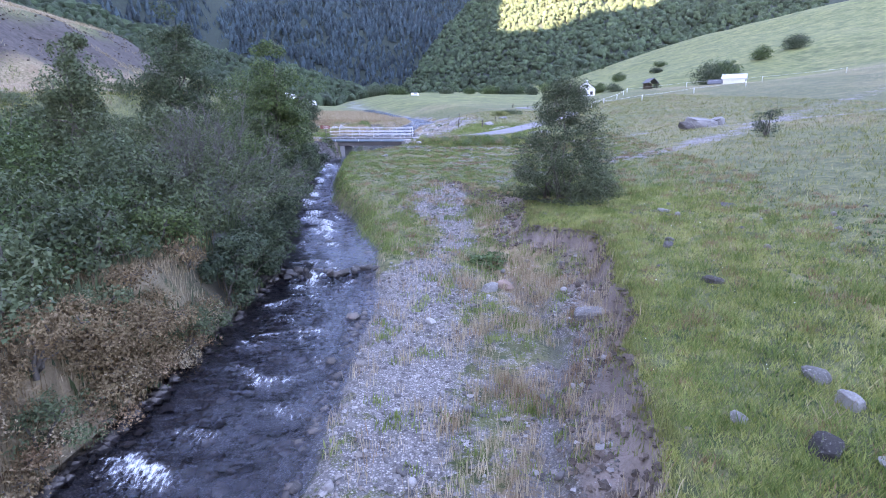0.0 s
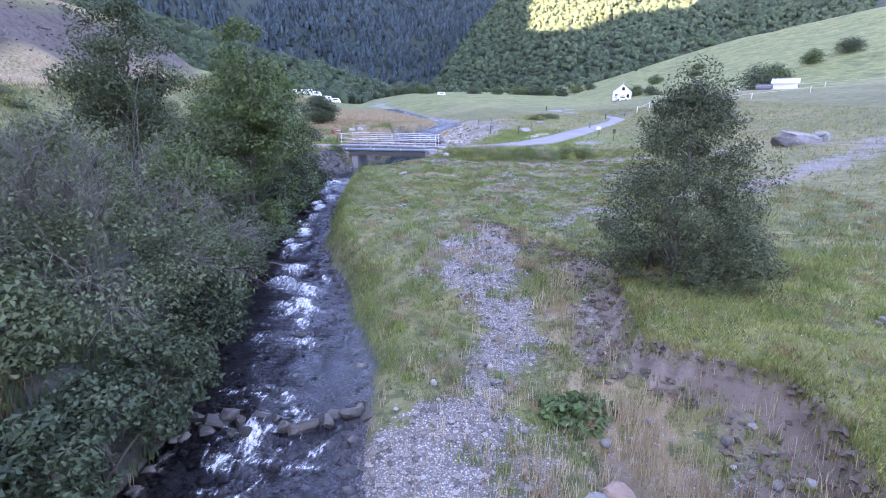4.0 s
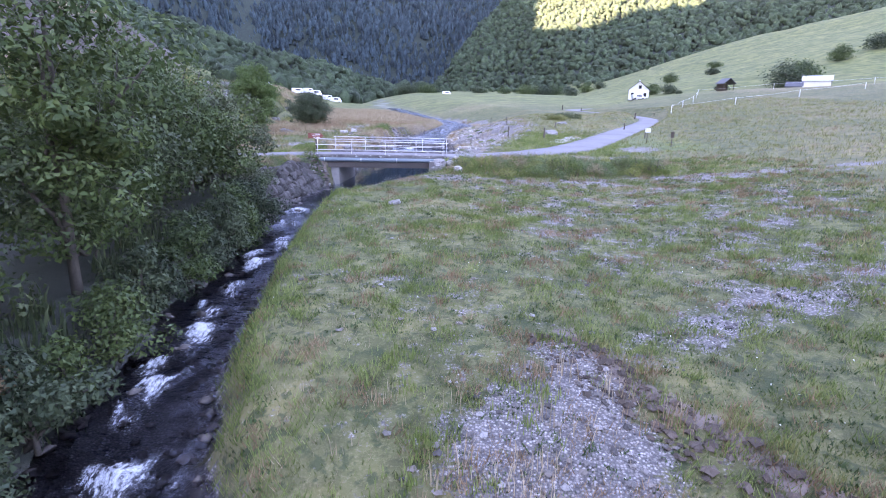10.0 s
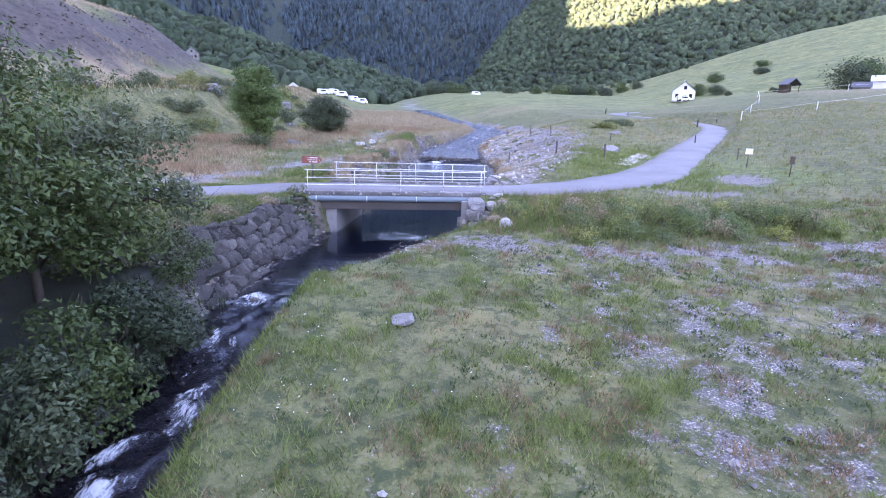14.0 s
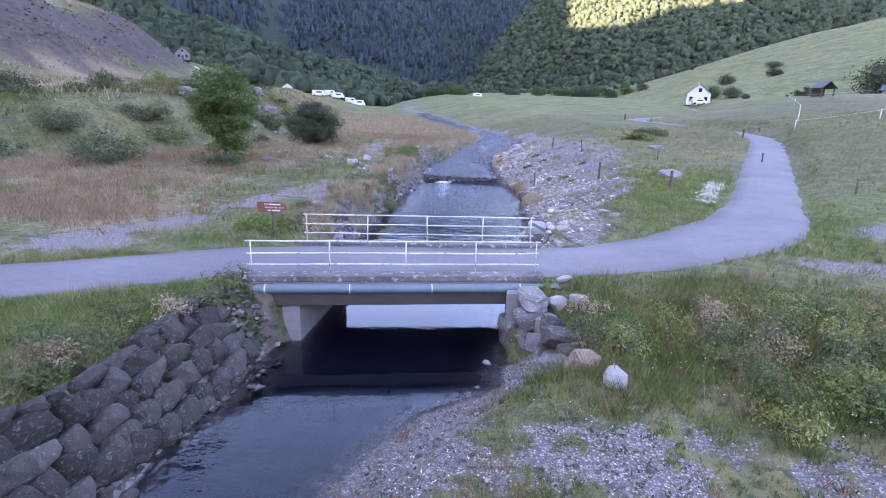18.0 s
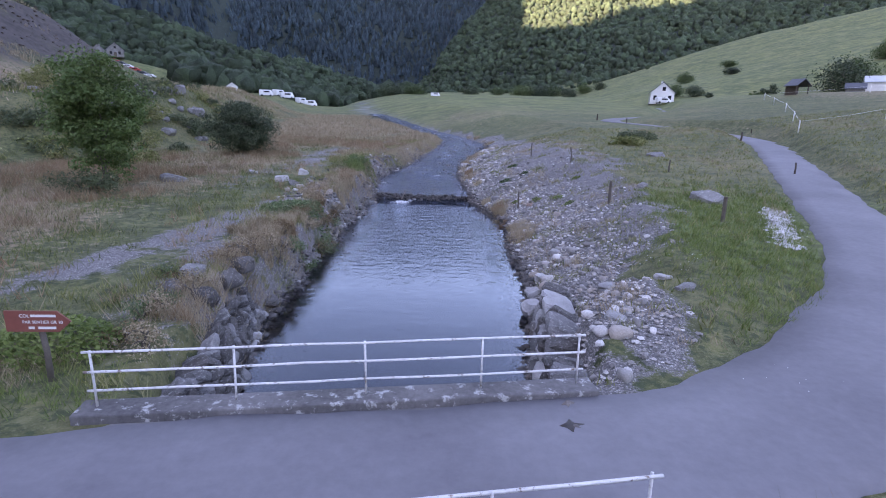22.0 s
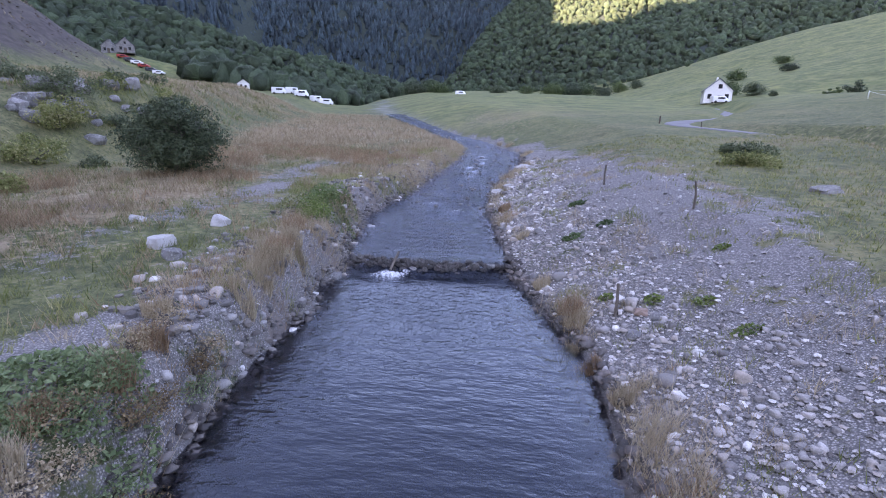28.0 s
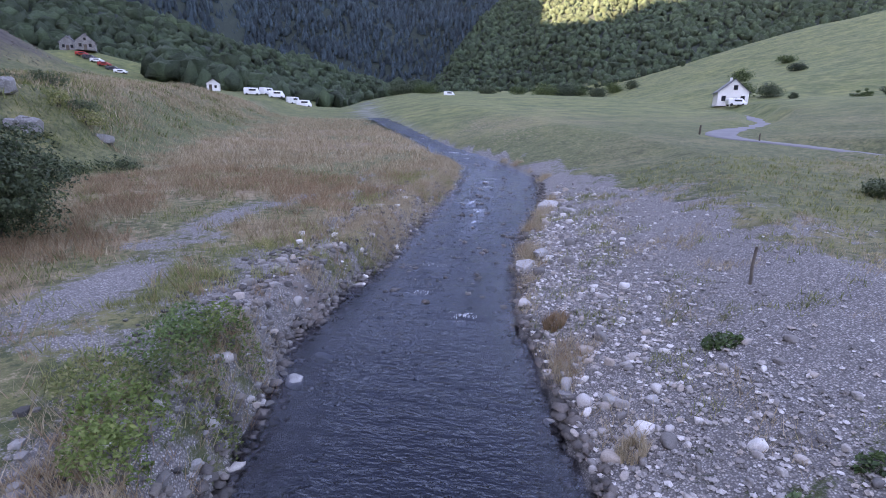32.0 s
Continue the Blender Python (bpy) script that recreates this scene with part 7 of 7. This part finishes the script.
for k, (x, y, h, r) in enumerate(((85.5, 206, 8.5, 4.2), (94, 214, 7.0, 4.2), (104, 232, 4.8, 2.6), (124, 250, 5.2, 3.4), (142, 258, 5.5, 4.0), (77, 300, 4.0, 3.0), (60, 238, 3.2, 2.6), (55, 243, 3.8, 3.0), (96, 300, 2.4, 2.6), (110, 340, 2.8, 3.0), (64, 196, 3.0, 1.8), (12, 392, 5, 5.0), (22, 396, 5, 5.5), (30, 402, 5.5, 5.0), (41, 398, 5, 4.0), (52, 412, 5.5, 4.0), (60, 402, 4.5, 3.2), (-3, 390, 4.5, 3.5), (-20, 398, 3.5, 4.0), (-52, 380, 4.0, 5.0), (-68, 390, 5, 6.0), (70, 216, 2.0, 1.6), (60, 225, 1.4, 1.2))):
    woody("bush", "dark green tree or bush on the valley meadow", "tree", x, y, h, r, (LEAF_DARK, LEAF_ALDER)[k % 2], int(1500 + 300 * r), 0.13 * r, 400 + k, stems=3, low=0.0, clump=0.30 * r, group="meadow trees")


g_hill = np.random.default_rng(12)
for k in range(40):
    y = g_hill.uniform(62, 134)
    x = float(foot_line(y)) - g_hill.uniform(-2, 13)
    h, r = g_hill.uniform(0.5, 1.6), g_hill.uniform(0.7, 1.7)
    woody("bush", ("low grey-green scrub on the embankment", "low bramble scrub on the embankment")[k % 2], "shrub", x, y, h, r, (LEAF_GREY, BLADE_GREEN, LEAF_WILLOW)[k % 3], int(600 * r), 0.17, 800 + k, stems=3, low=0.0, clump=0.5, group="hillside scrub")


g_pool = np.random.default_rng(16)
for k in range(40):
    y = g_pool.uniform(67.2, 78.5) if k < 30 else g_pool.uniform(60.5, 67.0)
    x = float(edge_l(np.array([y]))[0]) - (g_pool.uniform(0.05, 1.5) if k < 30 else g_pool.uniform(1.2, 2.6))
    woody("weed_clump", ("straw-coloured herbs hanging over the pool bank", "green herbs on the pool bank", "rust-brown herbs on the pool bank")[k % 3], "weeds", x, y, g_pool.uniform(0.3, 0.6), g_pool.uniform(0.35, 0.6), (BLADE_DRY, LEAF_HERB, LEAF_BRACKEN)[k % 3], 750, 0.05, 1300 + k, stems=3, low=0.0, clump=0.28, group="pool bank weeds", spill=0.3)
for k in range(14):
    y = g_pool.uniform(10.5, 16.0)
    x = float(edge_l(np.array([y]))[0]) - g_pool.uniform(0.2, 1.2)
    woody("bracken", ("rust-brown withered bracken on the stream bank", "grey-green herbs on the stream bank")[k % 2 if y > 14 else 0], "bracken", x, y, g_pool.uniform(0.55, 0.95), g_pool.uniform(0.5, 0.8), LEAF_GREY if (k % 2 and y > 14) else LEAF_BRACKEN, 1300, 0.065, 1400 + k, stems=4, low=0.0, clump=0.32, group="bank bracken", spill=0.5)


g_weed = np.random.default_rng(15)
for k in range(104):
    x = g_weed.uniform(-1.7, 10.0)
    y = 52.2 + 0.10 * x + g_weed.uniform(-2.6, 2.5)
    if y < 51.2 - 0.25 * x and x < 0.5:
        continue
    h, r = g_weed.uniform(0.35, 0.95) * (1.0 if y < 54.0 else 0.6), g_weed.uniform(0.3, 0.62)
    woody("weed_clump", ("tall green nettle clump below the road verge", "rank leafy weeds below the road verge")[k % 2], "weeds", x, y, h, r, (LEAF_HERB, BLADE_LUSH, LEAF_HERB, BLADE_TURF, LEAF_HERB, BLADE_LAWN, LEAF_ASH, BLADE_DRY)[k % 8], 850, 0.052, 1000 + k, stems=4, low=0.0, clump=0.3, group="verge weeds")
for k, (x, y) in enumerate(((-11.0, 52.6), (-11.2, 51.6), (-11.5, 50.6), (-11.3, 49.8), (-11.6, 48.9), (-11.3, 48.0), (-11.6, 47.0), (-11.2, 46.2), (-12.0, 51.0), (-12.3, 49.4), (-12.4, 47.6), (-10.7, 53.6))):
    woody("weed_clump", ("leafy herbs along the wall top", "withered herbs along the wall top", "flowering herbs along the wall top")[k % 3], "weeds", x, y, g_weed.uniform(0.25, 0.5), g_weed.uniform(0.4, 0.7), (LEAF_HERB, BLADE_DRY, BLADE_TURF)[k % 3], 700, 0.055, 1200 + k, stems=3, low=0.0, clump=0.28, group="wall top weeds", spill=0.2)


# ---- woods on the slopes ----
def crown_shape(seed):
    g = np.random.default_rng(seed)
    v = ICO1[0] * (1 + 0.30 * g.normal(size=(len(ICO1[0]), 1)))
    return v * np.array([1, 1, 1.0]) + np.array([0, 0, 0.55]), ICO1[1]


def fir_shape(seed):
    g = np.random.default_rng(seed)
    v, f = [(0, 0, 2.7)], []
    for k, (z, r) in enumerate(((1.7, 0.45), (0.8, 0.8), (-0.1, 0.75))):
        for j in range(5):
            a = 2 * math.pi * (j + 0.5 * (k % 2)) / 5
            q = r * g.uniform(0.75, 1.2)
            v.append((q * math.cos(a), q * math.sin(a), z + g.normal(0, 0.12)))
    for j in range(5):
        f.append((0, 1 + j, 1 + (j + 1) % 5))
        for k in range(2):
            a, b = 1 + k * 5 + j, 1 + k * 5 + (j + 1) % 5
            f += [(a, a + 5, b), (b, a + 5, b + 5)]
    return np.array(v), np.array(f)


def plant(name, label, shapes, mat, x, y, z, s):
    stuff(name, label, "woods", mesh_np(name, *scatter(shapes, x, y, z, s, 1.1, 0.35), mat, True))


CROWNS, FIRS = [crown_shape(500 + k) for k in range(5)], [fir_shape(520 + k) for k in range(5)]
gw = np.random.default_rng(77)


def grove(n, azr, rr, which_ok, size, extra=None):
    az, r = np.radians(gw.uniform(*azr, n)), np.sqrt(gw.uniform(rr[0] ** 2, rr[1] ** 2, n))
    x, y = r * np.sin(az) - 3, r * np.cos(az) + 45
    mz, which = mountains(x, y)
    z = ground_z(x, y)
    ok = (mz >= z - 2.0) & np.isin(which, which_ok)
    if extra is not None:
        ok &= extra(x, y, np.degrees(az), r)
    x, y, z = x[ok], y[ok], z[ok]
    return x, y, z, gw.uniform(*size, len(x)) * (1 + 0.3 * fbm(x, y, 60, 88))


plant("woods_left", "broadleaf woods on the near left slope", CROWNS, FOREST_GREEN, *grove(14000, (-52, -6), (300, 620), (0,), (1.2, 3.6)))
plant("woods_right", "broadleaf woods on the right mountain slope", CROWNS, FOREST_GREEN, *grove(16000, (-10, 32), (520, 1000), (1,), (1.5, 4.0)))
plant("woods_back", "dark conifer woods on the far mountain", FIRS, FOREST_HAZY, *grove(9500, (-42, 4), (640, 1200), (2, 3), (2.6, 4.8)))
n = 620
az, rr = np.radians(gw.uniform(-31, -9, n)), gw.uniform(250, 420, n)
px, py = rr * np.sin(az) - 3, rr * np.cos(az) + 45
keep = (px < np.interp(py, [250, 330, 450], [-100, -112, -60])) & ~((np.abs(px + 160) < 20) & (py < 284)) & ~((np.abs(px + 84) < 16) & (py < 275))
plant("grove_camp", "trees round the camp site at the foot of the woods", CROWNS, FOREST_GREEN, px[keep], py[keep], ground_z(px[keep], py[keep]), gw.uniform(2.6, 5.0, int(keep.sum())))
n = 520
px, py = gw.uniform(-75, 210, n), gw.uniform(400, 640, n)
keep = gw.uniform(size=n) < smooth(py, 420, 620)
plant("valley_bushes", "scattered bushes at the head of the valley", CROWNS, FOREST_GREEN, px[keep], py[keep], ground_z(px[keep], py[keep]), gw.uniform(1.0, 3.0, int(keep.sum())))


# ---- buildings ----
def gable(w, l, eave, ridge, mat, name="wall"):
    bm = bmesh.new()
    p = [(-w / 2, 0), (w / 2, 0), (w / 2, eave), (0, ridge), (-w / 2, eave)]
    a = [bm.verts.new((x, -l / 2, z)) for x, z in p]
    b = [bm.verts.new((x, l / 2, z)) for x, z in p]
    bm.faces.new(a), bm.faces.new(b[::-1])
    for k in range(5):
        bm.faces.new((a[k], b[k], b[(k + 1) % 5], a[(k + 1) % 5]))
    return finish(bm, name, mat)


def roof_side(w, l, eave, ridge, side, mat, over=0.35, thick=0.16):
    bm = bmesh.new()
    sl = (ridge - eave) / (w / 2)
    pts = [(0, ridge + 0.02), (side * (w / 2 + over), eave - sl * over + 0.02)]
    vs = [bm.verts.new((x, y, z + dz)) for y in (-l / 2 - over, l / 2 + over) for x, z in pts for dz in (0, thick)]
    for f in ((0, 1, 3, 2), (4, 6, 7, 5), (0, 2, 6, 4), (1, 5, 7, 3), (0, 4, 5, 1), (2, 3, 7, 6)):
        bm.faces.new([vs[k] for k in f])
    return finish(bm, "roof", mat)


def pane_box(sx, sy, sz, mat, name, bevel=0.0):
    return finish(box(bmesh.new(), sx, sy, sz, bevel=bevel), name, mat)


def house(name, label, x, y, turn, w, l, eave, ridge, wall_mat, roof_mat, windows, door=None, chimney=True, z=None):
    ob = thing(name, label, "house", pose(x, y, (at(x, y) if z is None else z) - 0.25, 0, 0, turn))
    part("wall", gable(w, l, eave, ridge, wall_mat), ob)
    for s in (-1, 1):
        part("roof", roof_side(w, l, eave, ridge, s, roof_mat), ob, "dark pitched roof")
    for (wx, wz, ww, wh) in windows:
        win = part("window", pane_box(ww + 0.16, 0.10, wh + 0.16, TIMBER, "frame"), ob, "small dark window", pose(wx, -l / 2 - 0.02, wz))
        part("pane", pane_box(ww, 0.06, wh, PANE, "pane"), win, "", pose(0, -0.04, 0))
    if door:
        part("door", pane_box(door[1], 0.12, 2.0, TIMBER, "door"), ob, "dark wooden door", pose(door[0], -l / 2 - 0.02, 1.0))
    if chimney:
        part("chimney", pane_box(0.5, 0.5, 1.1, wall_mat, "chimney", 0.04), ob, "", pose(0.0, l * 0.25, ridge + 0.3))
    return ob


house("house", "small white rendered house with a steep dark roof on the meadow", 47.5, 230, -12, 6.8, 8.5, 3.4, 6.3, WHITE_WALL, SLATE, ((0.3, 4.4, 0.8, 1.0), (2.1, 1.8, 0.8, 1.1), (-2.1, 1.8, 0.8, 1.1)), (0.4, 1.0))
house("barn", "white-walled barn with a pale sheet roof", 91.5, 199, 62, 5.0, 7.0, 2.3, 3.7, WHITE_WALL, TIN, ((-1.5, 1.6, 0.8, 0.8),), (1.5, 1.6), False)
house("barn", "grey stone hut beside the barn", 84.8, 198, 60, 3.4, 3.8, 1.9, 3.1, ROCK, SLATE, (), (0.3, 1.0), False)
house("house", "pale farmhouse with slate roof among trees", -171, 284, 35, 6.4, 9, 3.0, 5.8, ROCK, SLATE, ((-1.6, 1.7, 0.8, 1.1), (1.6, 1.7, 0.8, 1.1), (0, 3.9, 0.7, 0.8)), (0, 1.1))
house("house", "second slate-roofed house among trees", -183, 290, 30, 5.6, 8, 3.0, 5.4, ROCK, SLATE, ((-1.4, 1.6, 0.8, 1.1), (1.4, 1.6, 0.8, 1.1)), (0, 1.1))
house("hut", "little pale hut in the camp trees", -108, 262, 25, 4, 5, 2.4, 3.8, WHITE_WALL, SLATE, ((0.8, 1.4, 0.6, 0.7),), (-0.8, 0.9), False)


def open_shed(x, y):
    ob = thing("shed", "open timber field shelter with a slate roof", "shed", pose(x, y, at(x, y) - 0.05, 0, 0, 20))
    for px, py in ((-2.2, -1.8), (2.2, -1.8), (-2.2, 1.8), (2.2, 1.8)):
        part("post", pane_box(0.16, 0.16, 1.9, TIMBER, "post"), ob, "", pose(px * 0.62, py * 0.62, 0.9))
    for s in (-1, 1):
        part("roof", roof_side(3.0, 2.5, 1.7, 2.8, s, SLATE, 0.25, 0.12), ob, "slate roof")
    part("back_wall", pane_box(2.9, 0.10, 1.7, TIMBER, "back"), ob, "dark plank wall", pose(0, 1.2, 0.85))
    return ob


open_shed(52.0, 161)


# ---- vehicles ----
def vehicle(name, label, x, y, turn, l, w, h, mat, nose=0.25, group=""):
    ob = thing(name, label, "vehicle", pose(x, y, at(x, y) - 0.02, 0, 0, turn), group)
    bm = bmesh.new()
    prof = [(-l / 2, 0.35), (l / 2, 0.35), (l / 2, 0.35 + h * 0.35), (l / 2 - l * nose * 0.55, 0.40 + h * 0.42), (l / 2 - l * nose, h), (-l / 2 + 0.1, h), (-l / 2, h * 0.9)]
    a = [bm.verts.new((px, -w / 2, pz)) for px, pz in prof]
    b = [bm.verts.new((px, w / 2, pz)) for px, pz in prof]
    bm.faces.new(a), bm.faces.new(b[::-1])
    for k in range(len(prof)):
        bm.faces.new((a[k], b[k], b[(k + 1) % len(prof)], a[(k + 1) % len(prof)]))
    bmesh.ops.bevel(bm, geom=list(bm.edges), offset=0.07, segments=2, affect='EDGES', profile=0.5)
    part("body", finish(bm, "body", mat, True), ob)
    for s in (-1, 1):
        part("side_window", pane_box(l * 0.42, 0.03, h * 0.24, PANE, "window"), ob, "dark window", pose(0.02 * l, s * (w / 2 + 0.008), h * 0.72))
        for px in (-l * 0.32, l * 0.30):
            part("wheel", mesh_np("wheel", *tube([(0, -0.1, 0), (0, 0.1, 0)], [0.34, 0.34], 14), RUBBER, False), ob, "", pose(px, s * (w / 2 - 0.08), 0.34))
    part("windscreen", pane_box(0.03, w * 0.8, h * 0.28, PANE, "windscreen"), ob, "dark windscreen", pose(l / 2 - l * nose * 0.78, 0, h * 0.74, 0, -32))
    return ob


vehicle("van", "white van parked by the house", 45.6, 221.2, 8, 4.4, 1.8, 1.8, VAN_WHITE)
for k in range(5):
    vehicle("motorhome", "white motorhome on the camp site", -92.5 + 3.7 * k + 0.5 * math.sin(3 * k), 258 + 1.2 * math.sin(2.3 * k) + 2.0 * k, 25 + 50 * (k % 2), 5.2, 2.0, 2.4, VAN_WHITE, 0.15, "camp site motorhomes")
for k in range(1):
    vehicle("motorhome", "white motorhome far up the camp site", -36, 345, 10, 5.0, 2.0, 2.2, VAN_WHITE, 0.15, "camp site motorhomes")
for k in range(6):
    vehicle("car", ("parked red car", "parked dark car", "parked white car")[k % 3] + " beside the farmhouse", -165 + 4.4 * k, 274 - 2.0 * k, 15, 4.2, 1.7, 1.5, (CAR_RED, CAR_DARK, VAN_WHITE)[k % 3], 0.3, "parked cars")


# ---- posts, signs, fence ----
def stake(x, y, h, r, label, seed, mat=WOOD_GREY, group="wooden posts"):
    g = np.random.default_rng(seed)
    z = at(x, y)
    ob = new("post", mesh_np("post", *tube([(0, 0, -0.15), (g.normal(0, 0.02), 0, h * 0.5), (g.normal(0, 0.05), g.normal(0, 0.03), h)], [r, r * 0.95, r * 0.85], 8), mat, False))
    ob.matrix_basis = pose(x, y, z)
    return tagged(ob, label, "post", group)


for k, (x, y, h, r) in enumerate(((1.3, 78.1, 1.15, 0.075), (-2.9, 83.6, 1.0, 0.05), (4.6, 72.8, 1.0, 0.085), (6.7, 86.5, 0.8, 0.05), (-1.2, 98.5, 1.1, 0.05), (1.0, 90.2, 1.1, 0.05))):
    stake(x, y, h, r, "weathered wooden stake in the gravel", 600 + k)
for k, (x, y, h, r) in enumerate(((20.4, 108.5, 1.0, 0.10), (12.9, 146, 1.0, 0.12), (25.6, 118, 0.9, 0.07), (14.6, 87, 0.8, 0.06), (16.2, 139, 0.8, 0.07))):
    stake(x, y, h, r, "dark wooden marker post at the road edge", 610 + k, TIMBER)


def small_sign(x, y, h, w, hh, mat, label, seed, turn=0):
    ob = thing("sign", label, "sign", pose(x, y, at(x, y), 0, 0, turn), "meadow signs")
    part("post", mesh_np("post", *tube([(0, 0, -0.1), (0, 0, h)], [0.035, 0.03], 7), WOOD_GREY, True), ob)
    part("board", pane_box(w, 0.03, hh, mat, "board", 0.006), ob, "", pose(0, -0.05, h - hh / 2))
    return ob


small_sign(12.5, 67.4, 1.15, 0.42, 0.34, LETTERING, "small white notice board on a post", 1)
small_sign(13.3, 63.4, 1.1, 0.24, 0.42, TIMBER, "dark trail marker on a post", 2)
stake(13.3, 71.5, 0.8, 0.05, "short wooden stake in the meadow", 621)


def direction_sign():
    ob = thing("direction_sign", "red-brown arrow signboard on a wooden post", "sign", pose(-12.35, 59.1, at(-12.35, 59.1), 0, 0, 8))
    part("post", mesh_np("post", *tube([(0, 0, -0.1), (0.01, 0, 0.6), (-0.05, 0.0, 1.25)], [0.055, 0.05, 0.05], 8), WOOD_GREY, True), ob, "weathered round post")
    bm = bmesh.new()
    p = [(-0.55, 0.0), (0.33, 0.0), (0.55, 0.19), (0.33, 0.38), (-0.55, 0.38)]
    a = [bm.verts.new((x, -0.015, z)) for x, z in p]
    b = [bm.verts.new((x, 0.015, z)) for x, z in p]
    bm.faces.new(a), bm.faces.new(b[::-1])
    for k in range(5):
        bm.faces.new((a[k], b[k], b[(k + 1) % 5], a[(k + 1) % 5]))
    board = part("board", finish(bm, "board", SIGN_RED), ob, "red-brown arrow board with white lettering", pose(0.0, -0.07, 0.98))

    def words(text, x, z, size):
        cu = bpy.data.curves.new("words", 'FONT')
        cu.body, cu.size, cu.extrude = text, size, 0.002
        cu.materials.append(LETTERING)
        o = new("lettering", cu)
        o.parent, o.matrix_basis = board, pose(x, -0.019, z, 90)
    words("COL", -0.30, 0.265, 0.085)
    words("PAR SENTIER GR 10", -0.26, 0.155, 0.078)
    for x, z, l in ((0.10, 0.295, 0.42), (-0.12, 0.075, 0.10), (0.14, 0.075, 0.30)):
        o = part("lettering", pane_box(l, 0.004, 0.045, LETTERING, "bar"), board, "", pose(x, -0.018, z))
    return ob


direction_sign()


def tape_fence():
    ob = thing("fence", "stock fence of pale stakes and white tape round a field", "fence", kind="structure")
    line = [(25.5, 108), (30, 118), (36, 132), (41, 146), (45, 158), (58, 150), (72, 140), (86, 132), (36, 112), (48, 118), (60, 122)]
    tops = []
    for x, y in line:
        z = at(x, y)
        part("fence_post", mesh_np("post", *tube([(x, y, z - 0.1), (x, y, z + 1.15)], [0.06, 0.05], 6), LETTERING, True), ob)
        tops.append(Vector((x, y, z + 1.05)))
    for a, b in list(zip(tops[:7], tops[1:8])) + [(tops[0], tops[8])] + list(zip(tops[8:], tops[9:])):
        part("tape", mesh_np("tape", *tube([a, a.lerp(b, 0.5) - Vector((0, 0, 0.1)), b], [0.015] * 3, 4), LETTERING, True), ob)
    return ob


tape_fence()
v, f = tube([(-10.95, 88.55, 1.75), (-10.75, 89.2, 2.35)], [0.05, 0.05], 6)
tagged(new("plank", mesh_np("plank", v, f, WOOD_GREY)), "upright wet plank wedged in the weir", "plank")
